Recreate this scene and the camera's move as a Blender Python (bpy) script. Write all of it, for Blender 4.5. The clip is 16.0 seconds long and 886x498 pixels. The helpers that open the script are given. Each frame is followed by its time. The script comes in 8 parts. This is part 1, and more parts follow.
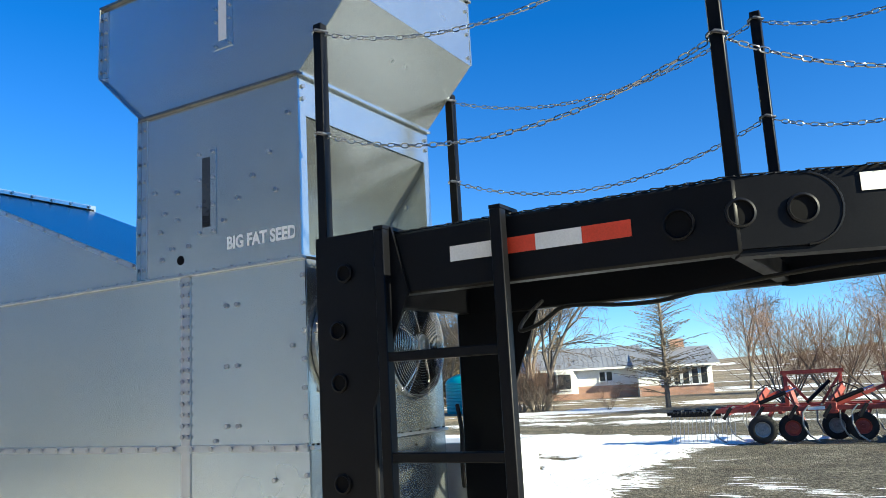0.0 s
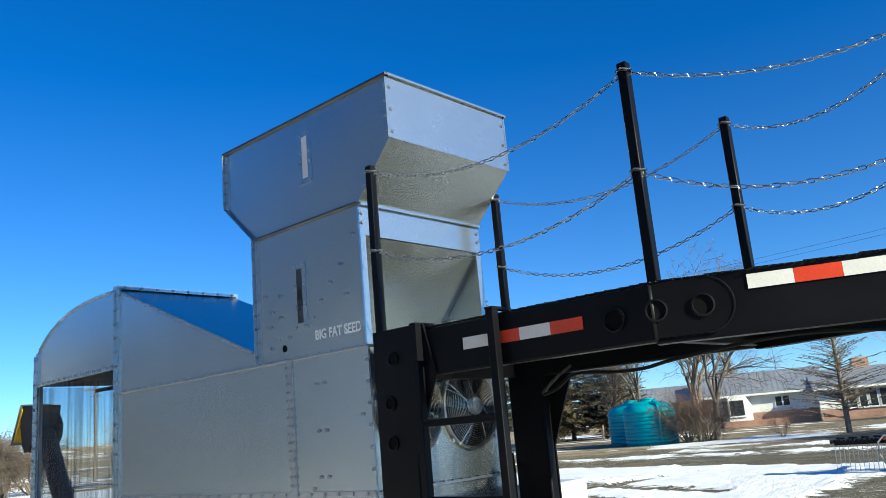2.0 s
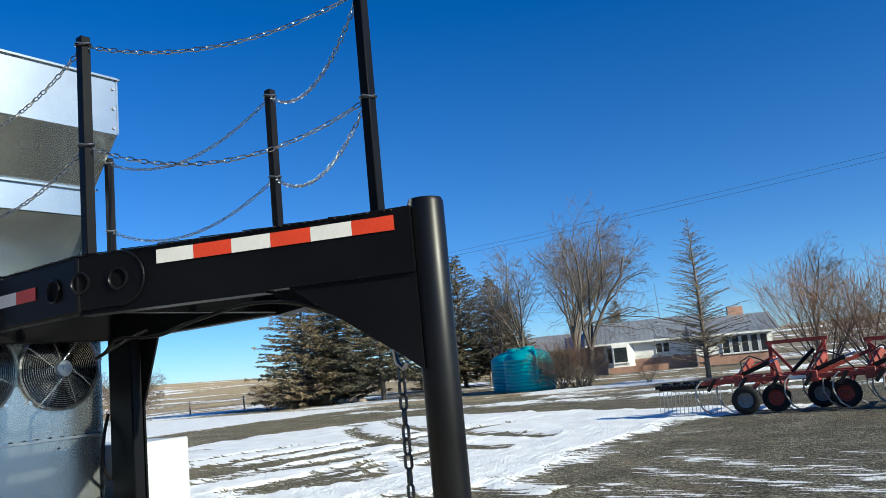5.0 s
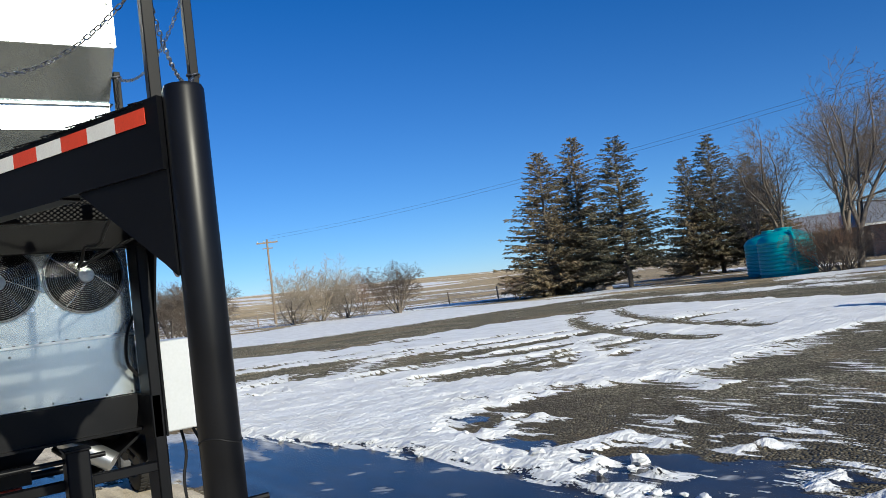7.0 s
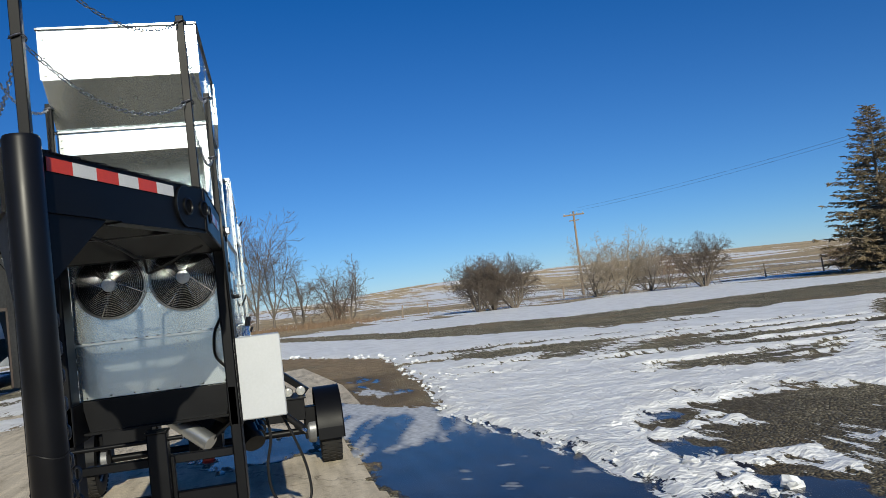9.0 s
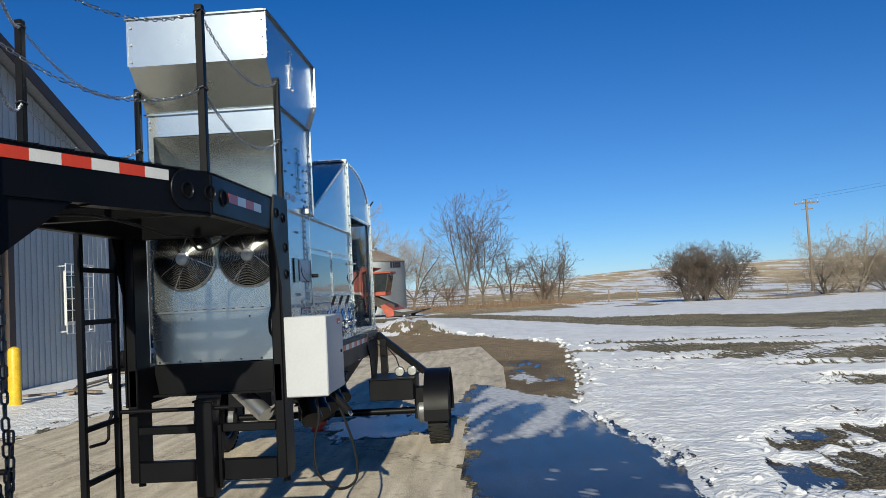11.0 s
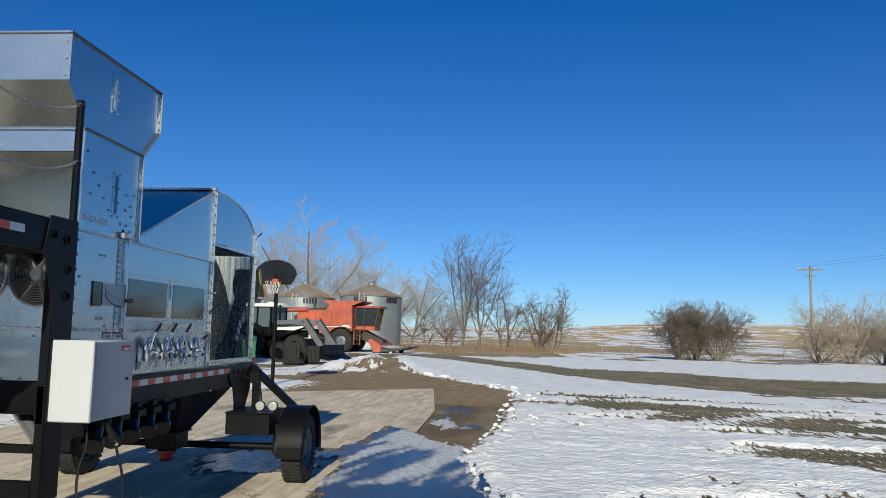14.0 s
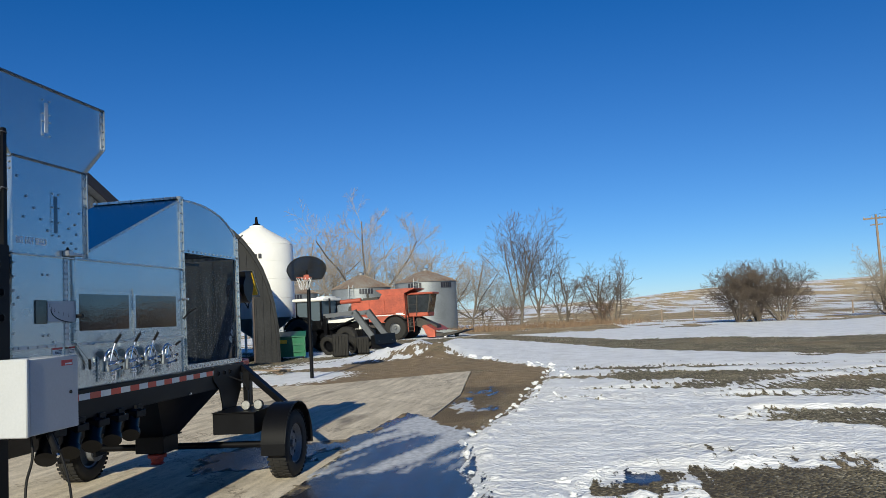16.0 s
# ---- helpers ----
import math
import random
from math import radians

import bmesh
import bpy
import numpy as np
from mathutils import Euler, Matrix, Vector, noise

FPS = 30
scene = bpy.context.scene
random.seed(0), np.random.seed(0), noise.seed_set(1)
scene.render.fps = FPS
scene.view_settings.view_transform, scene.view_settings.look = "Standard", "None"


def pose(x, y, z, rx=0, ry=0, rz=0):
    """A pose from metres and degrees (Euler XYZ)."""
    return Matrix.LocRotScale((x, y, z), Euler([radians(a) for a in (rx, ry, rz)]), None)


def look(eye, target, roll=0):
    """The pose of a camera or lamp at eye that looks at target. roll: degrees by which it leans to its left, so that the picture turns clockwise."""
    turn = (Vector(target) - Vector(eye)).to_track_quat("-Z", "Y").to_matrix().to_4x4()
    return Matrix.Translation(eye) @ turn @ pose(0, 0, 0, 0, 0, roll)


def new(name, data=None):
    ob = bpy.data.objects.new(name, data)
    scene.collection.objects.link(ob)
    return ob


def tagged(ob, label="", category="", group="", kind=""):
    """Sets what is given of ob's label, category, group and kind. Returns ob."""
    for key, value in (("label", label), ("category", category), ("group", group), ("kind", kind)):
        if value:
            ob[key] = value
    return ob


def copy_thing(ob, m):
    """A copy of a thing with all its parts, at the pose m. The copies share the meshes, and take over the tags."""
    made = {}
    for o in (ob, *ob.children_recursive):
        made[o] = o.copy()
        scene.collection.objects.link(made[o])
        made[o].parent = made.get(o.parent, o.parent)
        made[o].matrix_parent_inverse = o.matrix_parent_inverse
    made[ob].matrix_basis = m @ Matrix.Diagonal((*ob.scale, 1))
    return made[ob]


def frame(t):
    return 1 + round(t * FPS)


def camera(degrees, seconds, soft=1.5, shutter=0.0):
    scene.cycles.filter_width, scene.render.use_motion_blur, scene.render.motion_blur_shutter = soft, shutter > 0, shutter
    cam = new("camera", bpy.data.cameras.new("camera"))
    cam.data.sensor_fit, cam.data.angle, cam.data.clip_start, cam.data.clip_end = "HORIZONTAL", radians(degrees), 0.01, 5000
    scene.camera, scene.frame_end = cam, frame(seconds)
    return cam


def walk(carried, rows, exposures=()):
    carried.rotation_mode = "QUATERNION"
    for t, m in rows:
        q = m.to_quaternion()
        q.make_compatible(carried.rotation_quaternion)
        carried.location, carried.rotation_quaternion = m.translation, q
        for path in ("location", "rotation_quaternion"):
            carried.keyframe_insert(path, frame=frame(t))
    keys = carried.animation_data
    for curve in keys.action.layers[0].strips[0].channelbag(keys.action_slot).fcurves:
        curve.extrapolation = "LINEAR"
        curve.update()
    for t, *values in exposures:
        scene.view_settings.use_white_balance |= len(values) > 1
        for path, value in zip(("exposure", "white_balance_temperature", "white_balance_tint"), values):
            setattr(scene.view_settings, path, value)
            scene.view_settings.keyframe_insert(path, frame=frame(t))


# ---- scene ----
cam = camera(57.8, 16.0, soft=0.85)

PATH = [
    (0, (2.405, -2.8, 1.815), (1.42, -1.092, 2.148), -3.1),
    (0.5, (2.618, -2.994, 1.847), (1.528, -1.354, 2.196), -2.4),
    (1, (2.881, -3.027, 1.881), (1.744, -1.42, 2.231), -2.0),
    (1.5, (3.14, -3.022, 1.891), (1.908, -1.492, 2.269), -2.2),
    (2, (3.379, -3.176, 1.886), (2.09, -1.71, 2.322), -5.0),
    (2.5, (3.588, -3.246, 1.887), (2.251, -1.83, 2.347), -3.4),
    (3, (3.967, -3.206, 1.821), (2.603, -1.82, 2.289), -1.9),
    (3.5, (4.241, -2.957, 1.823), (3.034, -1.426, 2.272), -3.7),
    (3.7, (4.323, -2.835, 1.824), (3.223, -1.223, 2.26), -3.8),
    (5.8, (5.2, -1.636, 1.714), (3.93, -0.109, 1.948), -6.6),
    (6, (5.297, -1.494, 1.677), (3.965, -0.019, 1.905), -6.1),
    (6.5, (5.57, -1.174, 1.663), (4.089, 0.158, 1.839), -6.6),
    (7, (5.647, -0.755, 1.675), (4.01, 0.391, 1.766), -6.9),
    (7.5, (5.848, -0.398, 1.669), (4.074, 0.52, 1.775), -6.4),
    (8, (6.048, 0.004, 1.668), (4.228, 0.829, 1.754), -7.1),
    (8.5, (6.083, 0.419, 1.652), (4.222, 1.15, 1.727), -6.9),
    (9, (6.166, 0.817, 1.677), (4.214, 1.239, 1.788), -6.7),
    (9.5, (6.187, 1.183, 1.665), (4.197, 1.304, 1.814), -7.9),
    (10, (6.059, 1.494, 1.676), (4.065, 1.561, 1.82), -7.1),
    (10.2, (6.058, 1.6, 1.672), (4.064, 1.585, 1.823), -6.5),
    (12.3, (6.054, 2.555, 1.647), (4.057, 2.449, 1.682), -0.2),
    (12.5, (6.093, 2.68, 1.634), (4.094, 2.65, 1.692), 0.2),
    (13, (6.053, 3.011, 1.604), (4.06, 3.164, 1.675), -0.4),
    (13.5, (5.888, 3.279, 1.724), (3.902, 3.382, 1.934), -0.1),
    (14, (5.87, 3.501, 1.662), (3.887, 3.343, 1.866), 1.3),
    (14.5, (5.79, 3.816, 1.661), (3.842, 3.412, 1.863), 1.1),
    (15, (5.674, 4.039, 1.701), (3.729, 3.62, 1.896), 1.2),
    (15.5, (5.718, 4.344, 1.716), (3.751, 4.041, 1.907), 0.5),
    (16, (5.742, 4.504, 1.701), (3.773, 4.194, 1.862), -3.1),
]
walk(cam, [(t, look(eye, target, roll)) for t, eye, target, roll in PATH],
     exposures=[(0, 1.54, 6250, -4), (1.0, 1.29, 6120, -4), (2.0, 1.11, 5980, -4), (2.5, 1.01, 5930, -4), (3.5, 0.99, 5940, -4), (6, 0.54, 5820, 1), (7, 0.38, 5850, 3), (9, 0.02, 5950, 3), (12.5, 0.25, 6050, 2), (13.0, 0.17, 6050, 2), (13.5, 0.14, 6050, 2), (14.5, 0.31, 6080, 2), (15.0, 0.34, 6080, 2), (16, 0.18, 6050, 2)])

# ---- light ----
SUN_UP, SUN_AZ = radians(23.2), radians(1.7)          # the low sun stands ahead of the trailer
to_sun = Vector((math.cos(SUN_UP) * math.cos(SUN_AZ), math.cos(SUN_UP) * math.sin(SUN_AZ), math.sin(SUN_UP)))
world = bpy.data.worlds.new("world")
scene.world = world
world.use_nodes = True
wn, wl = world.node_tree.nodes, world.node_tree.links
sky = wn.new("ShaderNodeTexSky")
sky.sky_type, sky.sun_disc = "NISHITA", False
sky.sun_elevation, sky.sun_rotation = SUN_UP, radians(90) - SUN_AZ
sky.altitude, sky.air_density, sky.dust_density, sky.ozone_density = 3000, 1.0, 0.7, 9.0
wn["Background"].inputs[1].default_value = 0.085
# clear dry winter air: a deeper blue than the model's
tint = wn.new("ShaderNodeMix")
tint.data_type, tint.blend_type = "RGBA", "MULTIPLY"
height, where = wn.new("ShaderNodeMapRange"), wn.new("ShaderNodeSeparateXYZ")
wl.new(wn.new("ShaderNodeTexCoord").outputs["Generated"], where.inputs[0])
wl.new(where.outputs["Z"], height.inputs[0])
height.inputs[1].default_value, height.inputs[2].default_value = 0.0, 0.42
hue = wn.new("ShaderNodeMix")
hue.data_type = "RGBA"
hue.inputs["A"].default_value = (1.30, 1.06, 0.92, 1)
hue.inputs["B"].default_value = (0.22, 0.79, 1.04, 1)
wl.new(height.outputs[0], hue.inputs["Factor"])
tint.inputs["Factor"].default_value = 1.0
wl.new(hue.outputs["Result"], tint.inputs["B"])
wl.new(sky.outputs[0], tint.inputs["A"])
wl.new(tint.outputs["Result"], wn["Background"].inputs[0])
sun_data = bpy.data.lights.new("sun", "SUN")
sun_data.energy, sun_data.angle, sun_data.color = 5.0, radians(0.53), (1.0, 0.87, 0.67)
sun_lamp = new("sun", sun_data)
sun_lamp.matrix_world = look((30, 0, 30), Vector((30, 0, 30)) - to_sun)
scene.view_settings.exposure = 0.0

# ---- materials ----
def material(name, color, rough=0.5, metal=0.0, vary=0.12, scale=6.0, fine=60.0, bump=0.1, tint=None, rough_vary=0.1, stretch=(1, 1, 1),
             dist=0.01, per_piece=0.0, spec=0.5):
    """A surface with grain and stains at two scales, over object coordinates in metres."""
    m = bpy.data.materials.new(name)
    m.use_nodes = True
    n, l = m.node_tree.nodes, m.node_tree.links
    b = n["Principled BSDF"]
    b.inputs["Metallic"].default_value = metal
    b.inputs["Specular IOR Level"].default_value = spec
    tc, mp = n.new("ShaderNodeTexCoord"), n.new("ShaderNodeMapping")
    mp.inputs["Scale"].default_value = stretch
    l.new(tc.outputs["Object"], mp.inputs[0])
    coarse, grain = n.new("ShaderNodeTexNoise"), n.new("ShaderNodeTexNoise")
    coarse.inputs["Scale"].default_value, grain.inputs["Scale"].default_value = scale, fine
    coarse.inputs["Detail"].default_value, grain.inputs["Detail"].default_value = 5, 3
    for k in (coarse, grain):
        l.new(mp.outputs[0], k.inputs["Vector"])
    add = n.new("ShaderNodeMath")
    add.operation = "MULTIPLY_ADD"
    l.new(grain.outputs["Fac"], add.inputs[0])
    add.inputs[1].default_value = 0.5
    half = n.new("ShaderNodeMath")
    half.operation = "MULTIPLY"
    half.inputs[1].default_value = 0.5
    l.new(coarse.outputs["Fac"], half.inputs[0])
    l.new(half.outputs[0], add.inputs[2])
    ramp = n.new("ShaderNodeValToRGB")
    c = Vector(color)
    other = Vector(tint) if tint else c * (1 - 2.2 * vary)
    ramp.color_ramp.elements[0].position, ramp.color_ramp.elements[1].position = 0.34, 0.64
    ramp.color_ramp.elements[0].color = (*other, 1)
    ramp.color_ramp.elements[1].color = (*[min(1, k * (1 + vary)) for k in c], 1)
    l.new(add.outputs[0], ramp.inputs[0])
    out = ramp.outputs[0]
    if per_piece:
        info, hsv, k = n.new("ShaderNodeObjectInfo"), n.new("ShaderNodeHueSaturation"), n.new("ShaderNodeMapRange")
        k.inputs["To Min"].default_value, k.inputs["To Max"].default_value = 1 - per_piece, 1 + per_piece
        l.new(info.outputs["Random"], k.inputs[0])
        l.new(k.outputs[0], hsv.inputs["Value"])
        l.new(out, hsv.inputs["Color"])
        out = hsv.outputs[0]
    l.new(out, b.inputs["Base Color"])
    rr = n.new("ShaderNodeMapRange")
    rr.inputs["To Min"].default_value, rr.inputs["To Max"].default_value = max(0.02, rough - rough_vary), min(1, rough + rough_vary)
    l.new(coarse.outputs["Fac"], rr.inputs[0])
    l.new(rr.outputs[0], b.inputs["Roughness"])
    if bump:
        bp = n.new("ShaderNodeBump")
        bp.inputs["Strength"].default_value, bp.inputs["Distance"].default_value = bump, dist
        l.new(add.outputs[0], bp.inputs["Height"])
        l.new(bp.outputs[0], b.inputs["Normal"])
    return m


def galvanized(name, color, rough, spangle=0.25):
    """Zinc-coated sheet: crystal spangle, blurred reflections and faint waves of the sheet."""
    m = material(name, color, rough, 0.90, 0.03, 1.1, 24, 0.0, rough_vary=0.05)
    n, l = m.node_tree.nodes, m.node_tree.links
    b = n["Principled BSDF"]
    tc, vor, nz = n.new("ShaderNodeTexCoord"), n.new("ShaderNodeTexVoronoi"), n.new("ShaderNodeTexNoise")
    vor.inputs["Scale"].default_value = 55
    nz.inputs["Scale"].default_value, nz.inputs["Detail"].default_value = 1.6, 1
    l.new(tc.outputs["Object"], vor.inputs["Vector"])
    l.new(tc.outputs["Object"], nz.inputs["Vector"])
    b1, b2 = n.new("ShaderNodeBump"), n.new("ShaderNodeBump")
    b1.inputs["Strength"].default_value, b1.inputs["Distance"].default_value = spangle, 0.0008
    b2.inputs["Strength"].default_value, b2.inputs["Distance"].default_value = 0.12, 0.02
    l.new(vor.outputs["Color"], b1.inputs["Height"])
    l.new(nz.outputs["Fac"], b2.inputs["Height"])
    l.new(b1.outputs[0], b2.inputs["Normal"])
    l.new(b2.outputs[0], b.inputs["Normal"])
    return m


def clear(name, color, rough, alpha, ripple=0.0, spec=0.5):
    """Clear sheet: mostly see-through, with real gloss."""
    m = bpy.data.materials.new(name)
    m.use_nodes = True
    n, l = m.node_tree.nodes, m.node_tree.links
    b = n["Principled BSDF"]
    b.inputs["Base Color"].default_value = (*color, 1)
    b.inputs["Roughness"].default_value = rough
    b.inputs["Specular IOR Level"].default_value = spec
    tr, mix = n.new("ShaderNodeBsdfTransparent"), n.new("ShaderNodeMixShader")
    tr.inputs[0].default_value = (*color, 1)
    mix.inputs[0].default_value = alpha
    l.new(tr.outputs[0], mix.inputs[1])
    l.new(b.outputs[0], mix.inputs[2])
    l.new(mix.outputs[0], n["Material Output"].inputs[0])
    if ripple:
        tc, mp, nz, bp = n.new("ShaderNodeTexCoord"), n.new("ShaderNodeMapping"), n.new("ShaderNodeTexNoise"), n.new("ShaderNodeBump")
        mp.inputs["Scale"].default_value = (1, 1, 0.12)
        nz.inputs["Scale"].default_value = 9
        bp.inputs["Strength"].default_value, bp.inputs["Distance"].default_value = ripple, 0.03
        l.new(tc.outputs["Object"], mp.inputs[0])
        l.new(mp.outputs[0], nz.inputs["Vector"])
        l.new(nz.outputs["Fac"], bp.inputs["Height"])
        l.new(bp.outputs[0], b.inputs["Normal"])
        fold, mf, rp = n.new("ShaderNodeTexNoise"), n.new("ShaderNodeMapping"), n.new("ShaderNodeValToRGB")
        mf.inputs["Scale"].default_value = (1, 1, 0.03)
        fold.inputs["Scale"].default_value, fold.inputs["Detail"].default_value = 26, 2
        rp.color_ramp.elements[0].position, rp.color_ramp.elements[1].position = 0.40, 0.56
        rp.color_ramp.elements[0].color = (*[k * 0.82 for k in color], 1)
        rp.color_ramp.elements[1].color = (*color, 1)
        l.new(tc.outputs["Object"], mf.inputs[0])
        l.new(mf.outputs[0], fold.inputs["Vector"])
        l.new(fold.outputs["Fac"], rp.inputs[0])
        l.new(rp.outputs[0], tr.inputs[0])
    return m


ZINC = galvanized("galvanized_sheet", (0.50, 0.545, 0.56), 0.26, 0.010)
ZINC_DULL = galvanized("dull_galvanized", (0.48, 0.50, 0.52), 0.36, 0.06)
# darkened lip sheet: the shade below the overhanging lips is put into its colour
LIP = material("shaded_sheet_lip", (0.17, 0.175, 0.18), 0.45, 0.85, 0.15, 6, 60, 0.0)
BRIGHT = material("bright_steel", (0.75, 0.76, 0.78), 0.22, 1.0, 0.04, 8, 90, 0.0)
STEEL = material("bolt_steel", (0.46, 0.465, 0.48), 0.35, 1.0, 0.1, 20, 90, 0.0)
BLACK = material("black_paint", (0.0042, 0.0045, 0.0060), 0.42, 0.0, 0.2, 3.0, 160, 0.06, rough_vary=0.12, dist=0.003, spec=0.15)
BLACK_SATIN = material("black_satin_tube", (0.0048, 0.0052, 0.0070), 0.36, 0.0, 0.15, 5.0, 220, 0.05, dist=0.002, spec=0.26)
RUBBER = material("tyre_rubber", (0.013, 0.013, 0.0135), 0.78, 0, 0.2, 9, 120, 0.2, tint=(0.026, 0.024, 0.021), spec=0.3)
HOSE = material("black_hose", (0.009, 0.009, 0.010), 0.55, 0, 0.1, 20, 90, 0.0, spec=0.2)
RED_TAPE = material("red_reflector_tape", (0.62, 0.055, 0.02), 0.32, 0, 0.08, 12, 160, 0.05, dist=0.001)
WHITE_TAPE = material("white_reflector_tape", (0.72, 0.71, 0.68), 0.32, 0, 0.05, 12, 160, 0.05, dist=0.001)
STENCIL = material("white_stencil_paint", (0.88, 0.88, 0.87), 0.5, 0, 0.06, 30, 160, 0.0)
CABINET = material("cream_enamel", (0.45, 0.465, 0.485), 0.35, 0, 0.03, 3, 60, 0.03, dist=0.001)
CAST_RED = material("red_cast_iron", (0.30, 0.03, 0.02), 0.5, 0, 0.2, 18, 90, 0.1)
YELLOW = material("yellow_paint", (0.72, 0.46, 0.02), 0.45, 0, 0.15, 9, 60, 0.05)
# near black for dark fittings, and as painted shade in holes and recesses
BLACK_AND_SHADE = material("black_and_recess_shade", (0.0035, 0.0036, 0.0045), 0.7, 0, 0.1, 9, 60, 0.0, spec=0.1)
LABEL_WHITE = material("label_white", (0.75, 0.75, 0.74), 0.4, 0, 0.03, 9, 60, 0.0)
LABEL_RED = material("label_red", (0.45, 0.03, 0.03), 0.4, 0, 0.05, 9, 60, 0.0)
LABEL_INK = material("label_ink", (0.02, 0.02, 0.03), 0.5, 0, 0.05, 9, 60, 0.0)
VINYL = clear("clear_vinyl", (0.84, 0.86, 0.87), 0.05, 0.03, 0.6, 0.3)
SMOKED = material("dark_sight_glass", (0.03, 0.035, 0.04), 0.05, 0.0, 0.2, 4, 30, 0.05, rough_vary=0.03, dist=0.01)
SIGHT = material("wavy_sight_window", (0.030, 0.034, 0.040), 0.035, 0.0, 0.2, 5, 14, 0.07, rough_vary=0.02, stretch=(1, 1, 2.2), dist=0.012, spec=1.0)

# ---- mesh helpers ----
def link(name, bm, mat, parent=None, label="", smooth=False):
    me = bpy.data.meshes.new(name)
    bmesh.ops.recalc_face_normals(bm, faces=bm.faces)
    bm.to_mesh(me)
    bm.free()
    me.materials.append(mat)
    if smooth:
        me.polygons.foreach_set("use_smooth", [True] * len(me.polygons))
        me.set_sharp_from_angle(angle=radians(38))
    ob = new(name, me)
    if parent is not None:
        ob.parent = parent
    if label:
        ob["label"] = label
    return ob


def part(name, bm, mat, parent, label="", smooth=True):
    """One mesh under a thing or under a part, in its parent's coordinates."""
    return link(name, bm, mat, parent, label, smooth)


def thing(name, at, label, category, group="", kind="", turn=0.0):
    e = new(name)
    e.empty_display_size = 0.1
    e.matrix_basis = pose(*at, 0, 0, turn)
    return tagged(e, label, category, group, kind)


def box(bm, x0, x1, y0, y1, z0, z1, bevel=0.0, m=None):
    vs = [bm.verts.new((x, y, z)) for z in (z0, z1) for y in (y0, y1) for x in (x0, x1)]
    fs = [bm.faces.new([vs[i] for i in q]) for q in ((0, 2, 3, 1), (4, 5, 7, 6), (0, 1, 5, 4), (2, 6, 7, 3), (0, 4, 6, 2), (1, 3, 7, 5))]
    if bevel:
        r = bmesh.ops.bevel(bm, geom=list({e for f in fs for e in f.edges}), offset=bevel, segments=1, affect="EDGES")
        vs = list({v for f in r["faces"] for v in f.verts} | {v for v in vs if v.is_valid})
    if m is not None:
        bmesh.ops.transform(bm, matrix=m, verts=vs)
    return bm


def B():
    return bmesh.new()


def boxed(*a, **k):
    return box(B(), *a, **k)


def prism(bm, pts, y0, y1):
    """A plate with the outline pts (x, z), between y0 and y1."""
    a = [bm.verts.new((x, y0, z)) for x, z in pts]
    b = [bm.verts.new((x, y1, z)) for x, z in pts]
    bm.faces.new(a)
    bm.faces.new(b[::-1])
    for i in range(len(pts)):
        j = (i + 1) % len(pts)
        bm.faces.new((a[i], b[i], b[j], a[j]))
    return bm


def extrude(bm, pts, way):
    """A body over a ring of 3d points, pushed along way."""
    w = Vector(way)
    a = [bm.verts.new(p) for p in pts]
    b = [bm.verts.new(Vector(p) + w) for p in pts]
    bm.faces.new(a)
    bm.faces.new(b[::-1])
    for i in range(len(pts)):
        j = (i + 1) % len(pts)
        bm.faces.new((a[i], b[i], b[j], a[j]))
    return bm


def sheet(bm, pts, thick=0.004):
    """A flat sheet over a ring of points, given a thickness along its normal."""
    p = [Vector(q) for q in pts]
    nrm = (p[1] - p[0]).cross(p[2] - p[0]).normalized()
    return extrude(bm, [q - nrm * thick / 2 for q in p], nrm * thick)


def beam(bm, p, q, w, h, up=(0, 0, 1), bevel=0.0):
    """A bar from p to q, w wide and h high."""
    p, q = Vector(p), Vector(q)
    z = (q - p).normalized()
    x = z.cross(Vector(up)).normalized() if abs(z.dot(Vector(up).normalized())) < 0.99 else z.cross(Vector((1, 0, 0))).normalized()
    y = z.cross(x)
    m = Matrix((x, y, z)).transposed().to_4x4()
    m.translation = p
    return box(bm, -w / 2, w / 2, -h / 2, h / 2, 0, (q - p).length, bevel, m)


def rod(bm, p, q, r, sides=10, r2=None, cap=True):
    p, q = Vector(p), Vector(q)
    turn = (q - p).to_track_quat("Z", "Y").to_matrix().to_4x4()
    turn.translation = (p + q) / 2
    bmesh.ops.create_cone(bm, cap_ends=cap, segments=sides, radius1=r, radius2=r if r2 is None else r2, depth=(q - p).length, matrix=turn)
    return bm


def pipe(bm, pts, r, sides=8, closed=False):
    """A round tube along points; sides share their rings."""
    P = [Vector(p) for p in pts]
    n = len(P)
    rings, last = [], None
    for i in range(n):
        a, b = P[i - 1] if (i or closed) else P[i], P[(i + 1) % n] if (i < n - 1 or closed) else P[i]
        t = (b - a).normalized()
        u = last - t * last.dot(t) if last is not None else t.orthogonal()
        u.normalize()
        last = u
        v = t.cross(u)
        rr = r[i] if isinstance(r, (list, tuple)) else r
        rings.append([bm.verts.new(P[i] + (u * math.cos(k * math.tau / sides) + v * math.sin(k * math.tau / sides)) * rr) for k in range(sides)])
    for i in range(n if closed else n - 1):
        a, b = rings[i], rings[(i + 1) % n]
        for k in range(sides):
            bm.faces.new((a[k], a[(k + 1) % sides], b[(k + 1) % sides], b[k]))
    if not closed:
        bm.faces.new(rings[0][::-1])
        bm.faces.new(rings[-1])
    return bm


